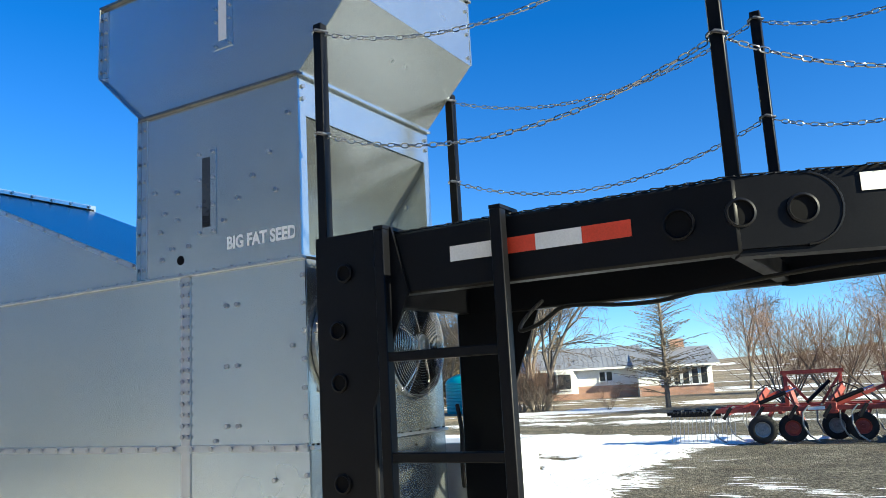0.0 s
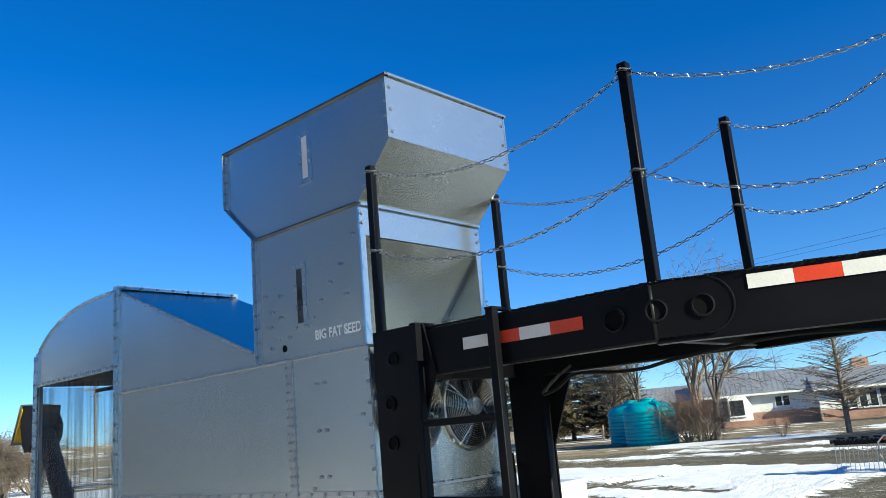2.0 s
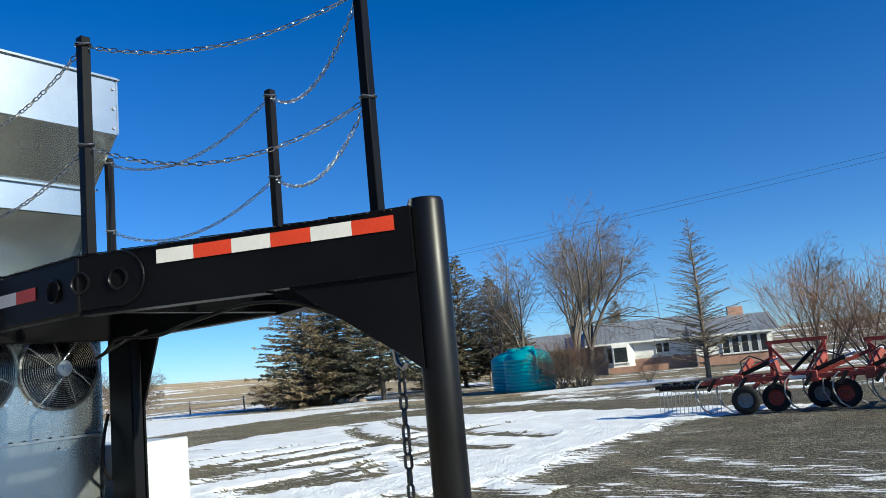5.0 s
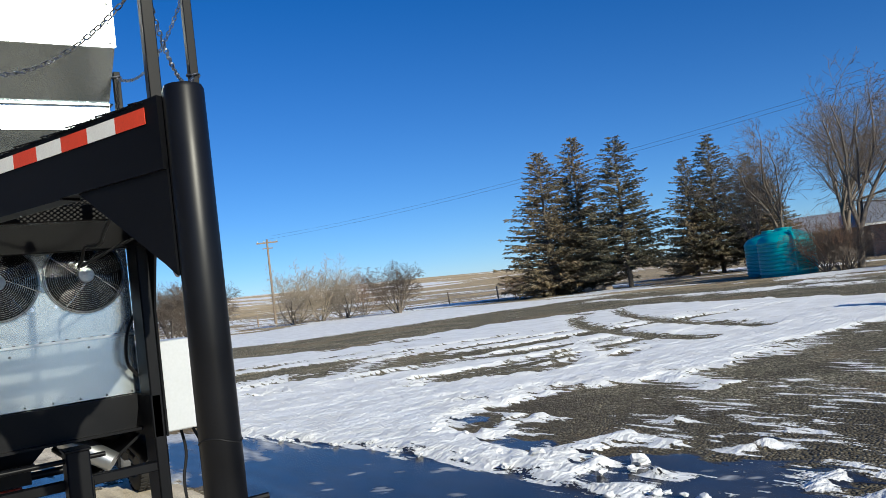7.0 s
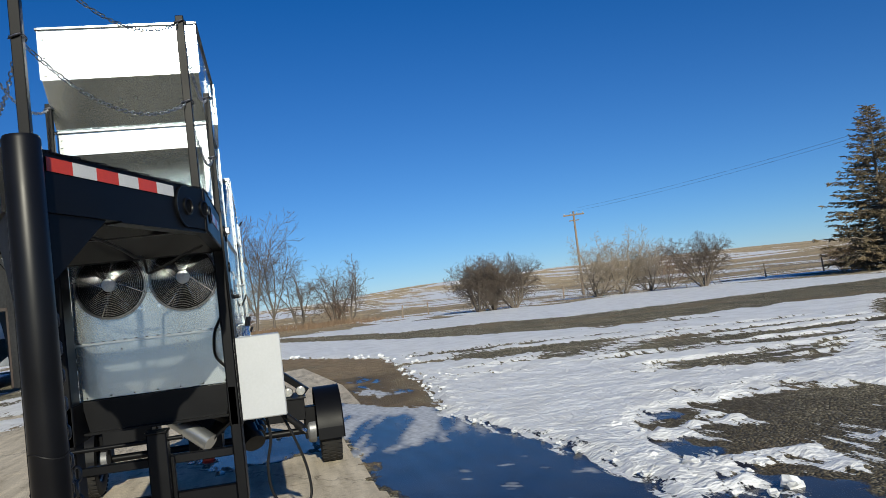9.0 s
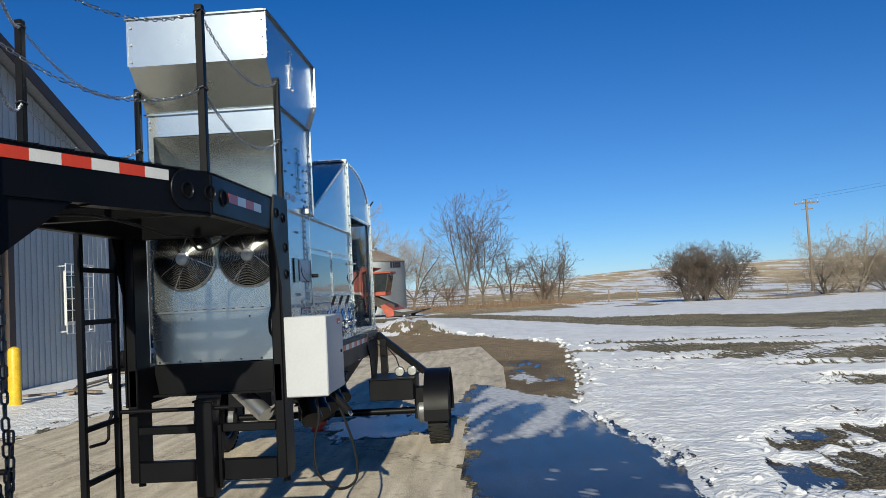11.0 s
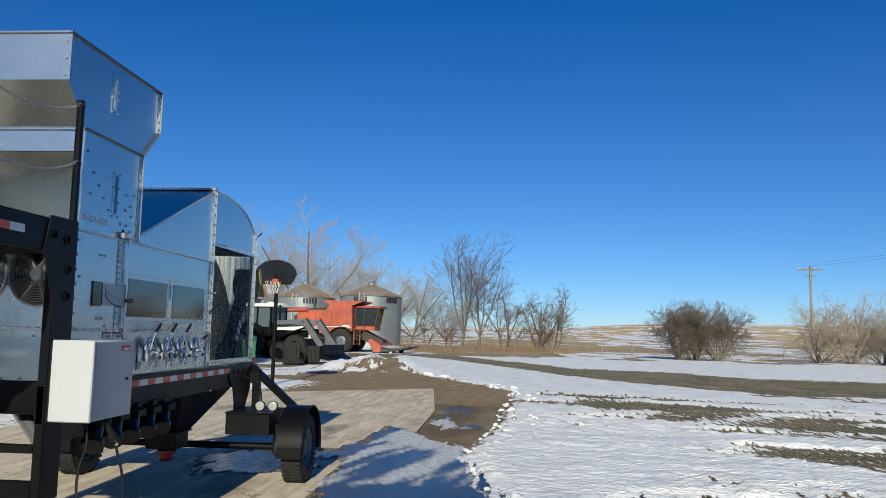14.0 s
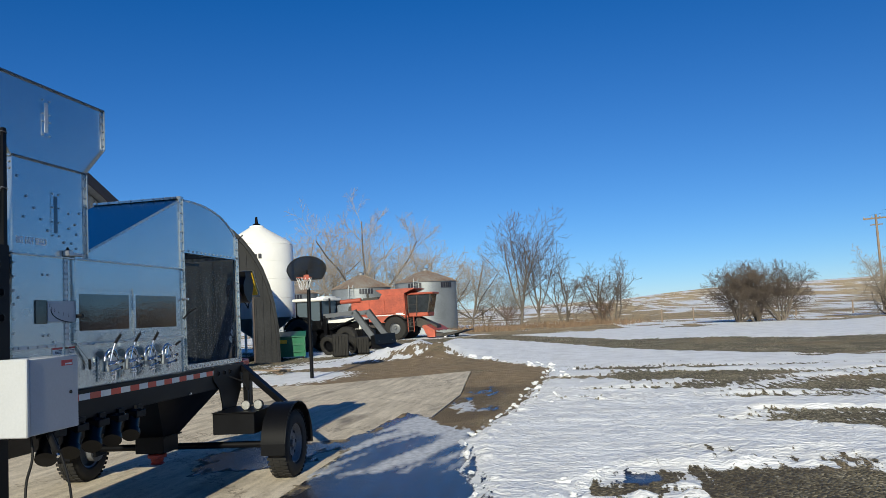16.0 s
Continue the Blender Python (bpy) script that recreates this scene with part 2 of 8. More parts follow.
def eased(pts, n=6):
    """Points of a smooth line through pts."""
    P = [Vector(p) for p in pts]
    P = [P[0] * 2 - P[1]] + P + [P[-1] * 2 - P[-2]]
    out = []
    for a, b, c, d in zip(P, P[1:], P[2:], P[3:]):
        for k in range(n):
            t = k / n
            out.append(0.5 * (2 * b + (c - a) * t + (2 * a - 5 * b + 4 * c - d) * t * t + (3 * b - a - 3 * c + d) * t ** 3))
    return out + [P[-2]]


def lathe(bm, prof, at=(0, 0, 0), axis="z", sides=32, cap=True):
    """A turned body: prof holds (radius, height)."""
    rot = {"z": Matrix(), "x": Matrix.Rotation(radians(90), 4, "Y"), "y": Matrix.Rotation(radians(-90), 4, "X")}[axis]
    rings = []
    for r, h in prof:
        rings.append([bm.verts.new(Vector(at) + rot @ Vector((r * math.cos(k * math.tau / sides), r * math.sin(k * math.tau / sides), h))) for k in range(sides)])
    for a, b in zip(rings, rings[1:]):
        for k in range(sides):
            bm.faces.new((a[k], a[(k + 1) % sides], b[(k + 1) % sides], b[k]))
    if cap:
        bm.faces.new(rings[0][::-1])
        bm.faces.new(rings[-1])
    return bm


def bolts(name, spots, way, parent, r=0.009, mat=STEEL, h=0.008):
    """Bolt heads, a mesh each, on one shared mesh."""
    bm = rod(B(), (0, 0, 0), Vector((0, 0, h)), r, 6)
    first = None
    turn = Vector(way).to_track_quat("Z", "Y")
    for s in spots:
        if first is None:
            first = part(name, bm, mat, parent, smooth=False)
            ob = first
        else:
            ob = new(name, first.data)
            ob.parent = parent
        ob.matrix_basis = Matrix.LocRotScale(Vector(s), turn, None)


def row(p, q, n):
    p, q = Vector(p), Vector(q)
    return [p.lerp(q, (i + 0.5) / n) for i in range(n)]


def writing(name, text, size, mat, parent, m, depth=0.001, align="CENTER", bold=0.0):
    """Flat letters in the built-in font, turned into a mesh."""
    cu = bpy.data.curves.new(name, "FONT")
    cu.body, cu.size, cu.align_x, cu.align_y, cu.extrude, cu.offset = text, size, align, "CENTER", depth, bold
    tmp = new(name, cu)
    me = bpy.data.meshes.new_from_object(tmp.evaluated_get(bpy.context.evaluated_depsgraph_get()))
    bpy.data.objects.remove(tmp)
    me.materials.clear()
    me.materials.append(mat)
    ob = new(name, me)
    ob.parent = parent
    ob.matrix_basis = m
    return ob


# value noise on arrays, for land and snow
def lattice(ix, iy, seed):
    h = (ix.astype(np.int64) * 374761393 + iy.astype(np.int64) * 668265263 + seed * 974711) & 0x7FFFFFFF
    h = ((h ^ (h >> 13)) * 1274126177) & 0x7FFFFFFF
    return ((h ^ (h >> 16)) & 0xFFFF) / 65535.0


def vnoise(x, y, seed=0):
    ix, iy = np.floor(x), np.floor(y)
    fx, fy = x - ix, y - iy
    fx, fy = fx * fx * (3 - 2 * fx), fy * fy * (3 - 2 * fy)
    a, b = lattice(ix, iy, seed), lattice(ix + 1, iy, seed)
    c, d = lattice(ix, iy + 1, seed), lattice(ix + 1, iy + 1, seed)
    return (a * (1 - fx) + b * fx) * (1 - fy) + (c * (1 - fx) + d * fx) * fy


def fbm(x, y, seed=0, octaves=4):
    s, a, t = 0, 0.5, 0
    for i in range(octaves):
        s = s + a * vnoise(x * 2 ** i + 17.3 * i, y * 2 ** i - 9.1 * i, seed + i)
        t += a
        a *= 0.5
    return s / t

# ---- ground: one sheet from the yard to the hills ----
def spread(lo, hi, step, far, grow):
    mid = list(np.arange(lo, hi + step / 2, step))
    a, s, left = lo, step, []
    while a > -far:
        s *= grow
        a -= s
        left.append(a)
    a, s, right = mid[-1], step, []
    while a < far:
        s *= grow
        a += s
        right.append(a)
    return np.array(left[::-1] + mid + right)


def smooth(a, lo, hi):
    t = np.clip((a - lo) / (hi - lo), 0, 1)
    return t * t * (3 - 2 * t)


def bank_edge(x):
    return np.interp(x, [-60, -34, -28, -24, -21, -17.5, -14, -11.5, -8, -5.1, -3.5, -1.9, -0.3, 0.75, 3, 8], [-4, -3, -0.9, 0.7, 2.2, 3.7, 3.75, 3.55, 3.3, 2.95, 3.2, 3.5, 3.55, 3.4, 3.5, 3.6])


def slab_edge(x):
    return np.interp(x, [-11, -9, -7, -5.2, -3.7, -2.4, -1.3, -0.6, 0.6, 4, 9], [2.3, 1.55, 1.3, 1.2, 1.5, 1.5, 1.45, 1.7, 1.45, 1.3, 1.2])


def streaks(x, y, seed, along=0.35, across=2.0):
    """Noise drawn out along the way the snow was driven over and blown."""
    u, v = 0.89 * x - 0.46 * y, 0.46 * x + 0.89 * y
    return fbm(u * along, v * across, seed, 4)


def rut_gap(x, y):
    """How far it is to the nearer of two wheel ruts that swing through the snow."""
    one = np.interp(x, [-15.4, -14.7, -11.8, -9.0, -5.9, -4.1], [20.2, 18.6, 16.1, 14.3, 12.7, 12.5])
    two = np.interp(x, [-17.0, -14.4, -11.6, -8.0, -4.5], [23.6, 20.5, 18.1, 15.9, 14.5])
    off = np.maximum(0, np.maximum(-16.2 - x, x + 4.6))
    return np.minimum(np.abs(y - one), np.abs(y - two)) * 0.75 + off


def snow_field(x, y):
    """Metres into snow; below nought where the ground lies bare."""
    w = (fbm(x * 0.9, y * 0.9, 3) - 0.5) * 1.1 + (fbm(x * 4.5, y * 4.5, 8, 3) - 0.5) * 0.4
    st = streaks(x, y, 13) - 0.5
    sy = fbm(y * 0.16 + 0.05 * x, x * 1.15 - 0.25 * y, 27, 4) - 0.5
    gravel = np.interp(y, [3.2, 4.0, 4.6, 5.3, 6, 7.2, 8, 9.3, 10.5, 12.3, 15.4, 17, 18.5, 20, 21, 22.5, 24, 40],
                       [3.2, 0.2, -1.7, -2.9, -3.6, -3.2, -2.2, -1.75, -1.4, -1.8, -1.9, -2.3, -1.3, 0.2, -3, -9, -18, -20])
    road = np.interp(y, [-10, 0.7, 6.4, 8, 9, 11.8, 15, 18, 22, 28, 40], [-60, -41, -26, -23, -21.7, -18.8, -18.4, -18.2, -16.2, -15, -13])
    far = np.interp(y, [-10, -0.2, 7, 11, 13.8, 17.3, 24, 34], [-60, -50, -33.5, -32.2, -28.2, -27.6, -27.4, -26])
    near = np.minimum(np.minimum((y - bank_edge(x)) * 2.2 + 0.35 * w, (gravel - x) * 0.8 + 0.7 * w + 1.2 * st + 2.2 * sy), x - road + 1.0 * w + 1.2 * st)
    xt = np.interp(y, [6.2, 7.5, 8.7, 9.5, 11, 12.5, 15, 18, 22], [-16, -16, -14.5, -13.5, -12.5, -12, -11.5, -11, -12])
    xb = np.interp(y, [6.2, 7.5, 8.7, 9.5, 11, 14, 18, 22], [-11, -7.8, -7.2, -6.9, -6.6, -7.2, -7.6, -8])
    band = np.minimum(np.minimum(x - xt, xb - x) * 0.35, (y - 5.4) * 0.5) + 0.35 * w + 4.6 * sy - 0.30 - np.maximum(0, y - 12.0) * 0.12
    tongue = 0.26 - np.abs((x + 11.2) + (y - 8.2) * 0.93) * 0.5 + 0.2 * w - np.maximum(0, np.abs(y - 8.4) - 2.2)
    band = np.minimum(band, -tongue)
    spot = 0.8 - np.hypot((x + 14) / 1.6, (y - 6.0) / 0.75) + 0.6 * w
    loop = 0.35 - np.abs(np.hypot(x + 15.2, (y - 11.2) * 1.3) - 3.2) - np.maximum(0, x + 16) - np.maximum(0, 11 - y) * 0.8 + 0.3 * w
    near = np.minimum(near, -np.maximum.reduce([band, spot, loop]))
    near = np.maximum(near, np.minimum(1.5 * (streaks(x, y, 17, 0.30, 3.4) - 0.5) + 0.12 * w - 0.14 - np.maximum(0, -0.2 - x) * 0.5 - np.maximum(0, y - 10.8) * 0.3 - np.maximum(0, 5.6 - y), 0.05) - 9 * ((x - gravel) < -0.5) - 9 * (y > 22))
    # wheel tracks through the snow
    near = np.where(near > 0, np.minimum(near, np.maximum((rut_gap(x, y) + 0.10 * w) * 2.6 - 0.62, -0.7)), near)
    # a trodden path across the thawed gravel
    path = np.interp(x, [-14.5, -5.2, -3.1, -1.0], [17.7, 9.9, 8.8, 7.9])
    near = np.maximum(near, np.where((x > -9) & (x < -0.7), 0.5 - np.abs(y - path) * 1.3 + 0.5 * w, -2))
    # thawing rim of ice and lumps between the lane and the gravel
    rim = np.minimum(np.minimum(y - bank_edge(x) - 0.05, 5.1 - y - np.maximum(0, -1 - x) * 0.3), np.minimum(x + 4, 6 - x)) * 0.45 + 2.8 * (fbm(x * 2.2, y * 2.2, 19, 4) - 0.565)
    near = np.maximum(near, np.minimum(np.minimum(rim, 0.5), (y - bank_edge(x)) * 3 + 0.1))
    strip = np.minimum(np.minimum(x + 49 + 2 * w, far - x + 1.2 * w + 1.5 * st), np.minimum(y + 6, 34 - y) * 0.3)
    shop = np.minimum(np.minimum(-4.35 - y, -4.2 - x), x + 14) + 0.5 * w
    hoop_snow = 2.2 - np.hypot((x + 17.6) * 0.72, (y + 4.6) * 0.95) + 0.7 * w
    left = 0.75 - np.abs(y + 2.2 - (x + 27.5) * -0.62 + 0.6) * 0.8 - np.maximum(0, np.abs(x + 24) - 4.0) + 0.9 * w
    pile = np.minimum(0.9 * (2.5 - np.hypot(x + 27.6, (y + 2.25) * 1.0)), 0.5) + (fbm(x * 1.7, y * 1.7, 33, 4) - 0.66) * 6
    yard_left = (fbm(x * 0.25, y * 0.25, 31) - 0.53) * 6 - np.maximum(0, y + 4.5) * 2 - np.maximum(0, x + 22) * 0.6
    lawn = (fbm(x * 0.16, y * 0.4, 41) - 0.57) * 8 - np.maximum(0, 31 - y) * 0.6 - np.maximum(0, y - 62) * 0.4
    verge = np.minimum(np.minimum(y - 26.6 + 1.5 * w, 29.0 - y + 1.5 * w), x + 24 + w) * 0.7 + 2.5 * st - 0.3
    r = np.hypot(x, y)
    fields = (fbm(x * 0.012, y * 0.03, 51, 5) - 0.555) * 13 + (fbm(x * 0.09, y * 0.2, 55, 5) - 0.5) * 13
    fields = np.where((x < -49) | (r > 75), fields, -2) - 2.2 * smooth(y - 0.6 * np.abs(x), 20, 60) - 2.6 * smooth(np.minimum.reduce([x + 96, -52 - x, y + 16, 14 - y]), 0, 6)
    scrub = np.where((x < -49.5) & (x > -84) & (y > 8) & (y < 46), (fbm(x * 0.22, y * 0.55, 57, 5) - 0.465) * 7, -2)
    drift = 1.2 - np.hypot((x + 93) / 4.0, (y - 3.2) / 3.4) + 1.2 * (fbm(x * 0.3, y * 0.3, 59) - 0.5)
    return np.maximum.reduce([near, scrub, drift, strip, shop, hoop_snow, left, pile, np.where(x < -22, yard_left, -2), np.where(y > 24, np.maximum(lawn, verge), -2), fields])


def frost_field(x, y):
    """Thin white streaks of refrozen snow on the ice."""
    u, v = 0.97 * x - 0.25 * y, 0.25 * x + 0.97 * y
    n = fbm(u * 0.42, v * 3.0, 61, 4) * 0.72 + fbm(u * 1.6, v * 10.0, 63, 3) * 0.28
    lane = np.minimum(np.minimum(x + 9.8, -2.6 - x), np.minimum(y - 1.35, 3.15 - y) * 1.4)
    fleck = smooth(fbm(u * 3.6, v * 8.0, 65, 3) - 0.785, 0.0, 0.04) * (x > -3.4) * (y > 2.3)
    return np.maximum(smooth(n + np.clip(lane, -0.6, 0.4) * 0.42 - 0.625, 0.0, 0.13), 0.8 * fleck)


def ice_field(x, y):
    w = (fbm(x * 1.6, y * 1.6, 71) - 0.5) * 0.7
    lane = np.minimum(np.minimum(y - slab_edge(x) + 0.5 * w, bank_edge(x) + 0.8 - y), (x + 8.2 + (y - 1.6) * -1.6) * 0.6 + w)
    wet = np.minimum(np.minimum(y - 1.5, 3.2 - y), np.minimum(x + 13, -6 - x) * 0.4) + (fbm(x * 0.8, y * 1.6, 78) - 0.78) * 3
    near = np.minimum(np.minimum(y - 3.3, 5.4 - y) * 0.6, np.minimum(x + 3.4, 6 - x) * 0.5) + (fbm(x * 0.8, y * 0.8, 77) - 0.65) * 3
    under = 0.9 - np.hypot((x + 4.4) / 1.3, (y - 0.45) / 1.0) + 1.2 * w
    return np.maximum.reduce([lane, near, 0.5 * under, 0.4 * wet])


HILL_AZ = [-180, -90, -40, -8, 3, 6, 10, 20, 32, 40, 46, 55, 68, 83, 90, 120, 180]
HILL_EL = [0.2, 0.2, 0.2, 0.30, 0.38, 0.62, 0.86, 1.0, 0.85, 0.62, 0.35, 0.15, 0.4, 0.95, 1.35, 0.8, 0.2]


def land(x, y):
    """Height of the bare land."""
    r = np.hypot(x, y)
    az = np.degrees(np.arctan2(y, -x))
    el = np.interp(az, HILL_AZ, HILL_EL)
    roll = (fbm(x * 0.004, y * 0.004, 91, 3) - 0.5) * 7 * smooth(r, 120, 500)
    swell = -0.55 * smooth(r, 45, 130) * (1 - smooth(r, 250, 600))
    return np.tan(np.radians(el)) * np.minimum(r, 1500) * smooth(r, 140, 1100) + roll * (1 - smooth(r, 700, 1300)) + swell


gx, gy = spread(-10, 3, 0.06, 2600, 1.042), spread(0.9, 6.6, 0.06, 2600, 1.034)
X, Y = np.meshgrid(gx, gy, indexing="ij")
snow, ice = snow_field(X, Y), ice_field(X, Y)
frost = frost_field(X, Y)
wob = (fbm(X, Y, 81) - 0.5) * 2.0
mud = smooth(np.minimum.reduce([X + 29.5, -4.5 - X, Y + 5, bank_edge(X) + 0.6 - Y]) + wob, -0.4, 1.0)
wet = smooth(np.minimum.reduce([X + 5, 6 - X, Y - 3.0, 7.6 - Y]) + wob, -0.4, 1.4) * (0.45 + 0.55 * fbm(X * 0.9, Y * 1.8, 87))
wet = np.maximum(wet, 0.8 * smooth(np.minimum.reduce([X + 13, -5 - X, Y - 1.5, bank_edge(X) + 0.3 - Y]) + wob * 0.7, 0.0, 0.9))
R = np.hypot(X, Y)
lawn_in = np.minimum.reduce([X + 60, Y - 31 - (fbm(X * 0.2, Y * 0.2, 83) - 0.5) * 8])
grass = np.maximum(smooth(-X - 50 + (fbm(X * 0.2, Y * 0.2, 84) - 0.5) * 8, 0, 3), smooth(lawn_in, 0, 4))
grass = np.maximum(grass, smooth(R, 60, 75))
on_slab = (X > -17.68 + 0.735 * np.maximum(0, 1.44 - Y)) & (X < 16) & (Y < 1.46 + 0.093 * np.clip(X + 17.7, 0, 6.7)) & (Y > -9)
Z = land(X, Y)
depth = smooth(snow, 0.06, 0.6) * (0.02 + 0.035 * fbm(X * 1.3, Y * 1.3, 5))
ridge = smooth(snow, 0.14, 0.34) * (1 - smooth(snow, 0.35, 1.3)) * (Y > 2) * (X > -18)
lumps = fbm(X * 8, Y * 8, 6, 3)
Z = Z + depth + ridge * np.clip(lumps - 0.40, 0, 1) * 0.11 + smooth(snow, 0.10, 0.3) * (fbm(X * 7, Y * 7, 7, 2) - 0.5) * 0.035 * (R < 40)
Z = Z + np.where((X < -20) & (X > -40), np.exp(-(((X + 27.6) / 1.5) ** 2 + ((Y + 2.0) / 1.9) ** 2)) * (0.25 + 0.75 * fbm(X * 1.9, Y * 1.9, 15) + 0.25 * (fbm(X * 6, Y * 6, 16) - 0.5)), 0)
gap = rut_gap(X, Y)
Z = Z + np.where(R < 40, 0.035 * np.exp(-((gap - 0.30) / 0.12) ** 2) - 0.03 * np.exp(-(gap / 0.14) ** 2), 0)
bare_yard = (snow < 0) & (ice < 0) & (R < 40)
Z = Z + np.where(bare_yard, (fbm(X * 3, Y * 3, 9, 3) - 0.6) * 0.03, 0)
Z = np.where(on_slab & (np.maximum(snow, ice) < 0), -0.04, Z)
Z = np.where(on_slab & (np.maximum(snow, ice) >= 0), np.maximum(Z, 0) + 0.004, Z)
ni, nj = X.shape
idx = np.arange(ni * nj).reshape(ni, nj)
quads = np.stack([idx[:-1, :-1], idx[1:, :-1], idx[1:, 1:], idx[:-1, 1:]], -1).reshape(-1, 4)
me = bpy.data.meshes.new("ground")
me.vertices.add(ni * nj)
me.vertices.foreach_set("co", np.stack([X, Y, Z], -1).astype(np.float32).ravel())
me.loops.add(quads.size)
me.loops.foreach_set("vertex_index", quads.astype(np.int32).ravel())
me.polygons.add(len(quads))
me.polygons.foreach_set("loop_start", np.arange(0, quads.size, 4, dtype=np.int32))
me.polygons.foreach_set("use_smooth", np.ones(len(quads), dtype=bool))
me.update()
for key, a in (("snow", snow), ("ice", ice), ("mud", mud), ("grass", grass), ("frost", frost), ("wet", wet)):
    me.attributes.new(key, "FLOAT", "POINT").data.foreach_set("value", np.clip(a, -3, 3).astype(np.float32).ravel())


def ground_material():
    m = bpy.data.materials.new("yard_ground")
    m.use_nodes = True
    n, l = m.node_tree.nodes, m.node_tree.links
    b = n["Principled BSDF"]
    geo = n.new("ShaderNodeNewGeometry")

    def attr(name):
        a = n.new("ShaderNodeAttribute")
        a.attribute_name = name
        return a.outputs["Fac"]

    def nz(scale, detail=4, vec=None, stretch=None):
        k = n.new("ShaderNodeTexNoise")
        k.inputs["Scale"].default_value, k.inputs["Detail"].default_value = scale, detail
        if stretch:
            mp = n.new("ShaderNodeMapping")
            mp.inputs["Scale"].default_value = stretch
            l.new(geo.outputs["Position"], mp.inputs[0])
            l.new(mp.outputs[0], k.inputs["Vector"])
        else:
            l.new(geo.outputs["Position"], k.inputs["Vector"])
        return k.outputs["Fac"]

    def math_(op, a, c, d=None):
        k = n.new("ShaderNodeMath")
        k.operation = op
        for i, v in enumerate((a, c, d)):
            if v is None:
                continue
            if isinstance(v, (int, float)):
                k.inputs[i].default_value = v
            else:
                l.new(v, k.inputs[i])
        return k.outputs[0]

    def step(v, lo, hi, a=0.0, c=1.0):
        k = n.new("ShaderNodeMapRange")
        k.interpolation_type = "SMOOTHSTEP"
        l.new(v, k.inputs[0])
        for i, q in enumerate((lo, hi, a, c)):
            k.inputs[i + 1].default_value = q
        return k.outputs[0]

    def ramp(v, *stops):
        k = n.new("ShaderNodeValToRGB")
        while len(k.color_ramp.elements) < len(stops):
            k.color_ramp.elements.new(0.5)
        for e, (p, c) in zip(k.color_ramp.elements, stops):
            e.position, e.color = p, (*c, 1)
        l.new(v, k.inputs[0])
        return k.outputs[0]

    def mix(f, a, c):
        k = n.new("ShaderNodeMix")
        k.data_type = "RGBA"
        l.new(f, k.inputs["Factor"])
        l.new(a, k.inputs["A"])
        l.new(c, k.inputs["B"])
        return k.outputs["Result"]

    def mixf(f, a, c):
        k = n.new("ShaderNodeMix")
        l.new(f, k.inputs["Factor"])
        for i, v in (("A", a), ("B", c)):
            if isinstance(v, (int, float)):
                k.inputs[i].default_value = v
            else:
                l.new(v, k.inputs[i])
        return k.outputs["Result"]

    vor = n.new("ShaderNodeTexVoronoi")
    vor.inputs["Scale"].default_value = 34
    l.new(geo.outputs["Position"], vor.inputs["Vector"])
    stones = n.new("ShaderNodeSeparateColor")
    l.new(vor.outputs["Color"], stones.inputs[0])
    gravel = ramp(math_("MULTIPLY_ADD", stones.outputs[0], 0.55, math_("MULTIPLY", nz(0.9, 6), 0.5)),
                  (0.2, (0.018, 0.015, 0.010)), (0.46, (0.080, 0.070, 0.046)), (0.66, (0.165, 0.147, 0.10)), (0.86, (0.44, 0.40, 0.305)))
    dirt = ramp(math_("ADD", math_("MULTIPLY", nz(3.0, 6), 0.6), math_("MULTIPLY", nz(40, 3), 0.4)), (0.3, (0.085, 0.060, 0.038)), (0.55, (0.20, 0.152, 0.098)), (0.8, (0.36, 0.295, 0.205)))
    straw = ramp(math_("ADD", math_("MULTIPLY", nz(0.03, 6, stretch=(1, 0.5, 1)), 0.7), math_("MULTIPLY", nz(2.5, 5), 0.3)),
                 (0.3, (0.10, 0.078, 0.052)), (0.5, (0.27, 0.215, 0.14)), (0.68, (0.46, 0.38, 0.265)))
    tuft = ramp(nz(1.6, 7), (0.38, (0.055, 0.043, 0.028)), (0.62, (0.34, 0.27, 0.175)))
    straw = mix(step(nz(0.5, 4), 0.42, 0.62), straw, tuft)
    base = mix(attr("mud"), gravel, dirt)
    base = mix(step(nz(0.35, 4), 0.52, 0.66), base, mix(step(nz(5, 3), 0.3, 0.7), gravel, dirt))
    base = mix(attr("grass"), base, straw)
    base = mix(math_("MULTIPLY", attr("wet"), 0.8), base, ramp(nz(25, 4), (0.35, (0.022, 0.016, 0.010)), (0.7, (0.075, 0.058, 0.038))))
    ice_m = step(math_("ADD", attr("ice"), math_("MULTIPLY", math_("SUBTRACT", nz(4, 6, stretch=(0.5, 1.6, 1)), 0.5), 0.9)), -0.02, 0.10)
    ice_c = ramp(nz(1.2, 4), (0.35, (0.018, 0.018, 0.021)), (0.7, (0.045, 0.045, 0.05)))
    ice_c = mix(math_("MULTIPLY", attr("frost"), step(nz(9, 5), 0.25, 0.6, 0.6, 0.95)), ice_c, ramp(nz(14, 4), (0.3, (0.50, 0.51, 0.53)), (0.7, (0.74, 0.75, 0.77))))
    base = mix(ice_m, base, ice_c)
    edge = math_("ADD", math_("MULTIPLY", math_("SUBTRACT", nz(5, 5), 0.5), 0.45), math_("ADD", math_("MULTIPLY", math_("SUBTRACT", nz(30, 5), 0.5), 0.75), math_("MULTIPLY", math_("SUBTRACT", nz(3.0, 8, stretch=(0.5, 3.0, 1)), 0.5), 2.3)))
    snow_m = step(math_("ADD", attr("snow"), edge), 0.0, 0.13)
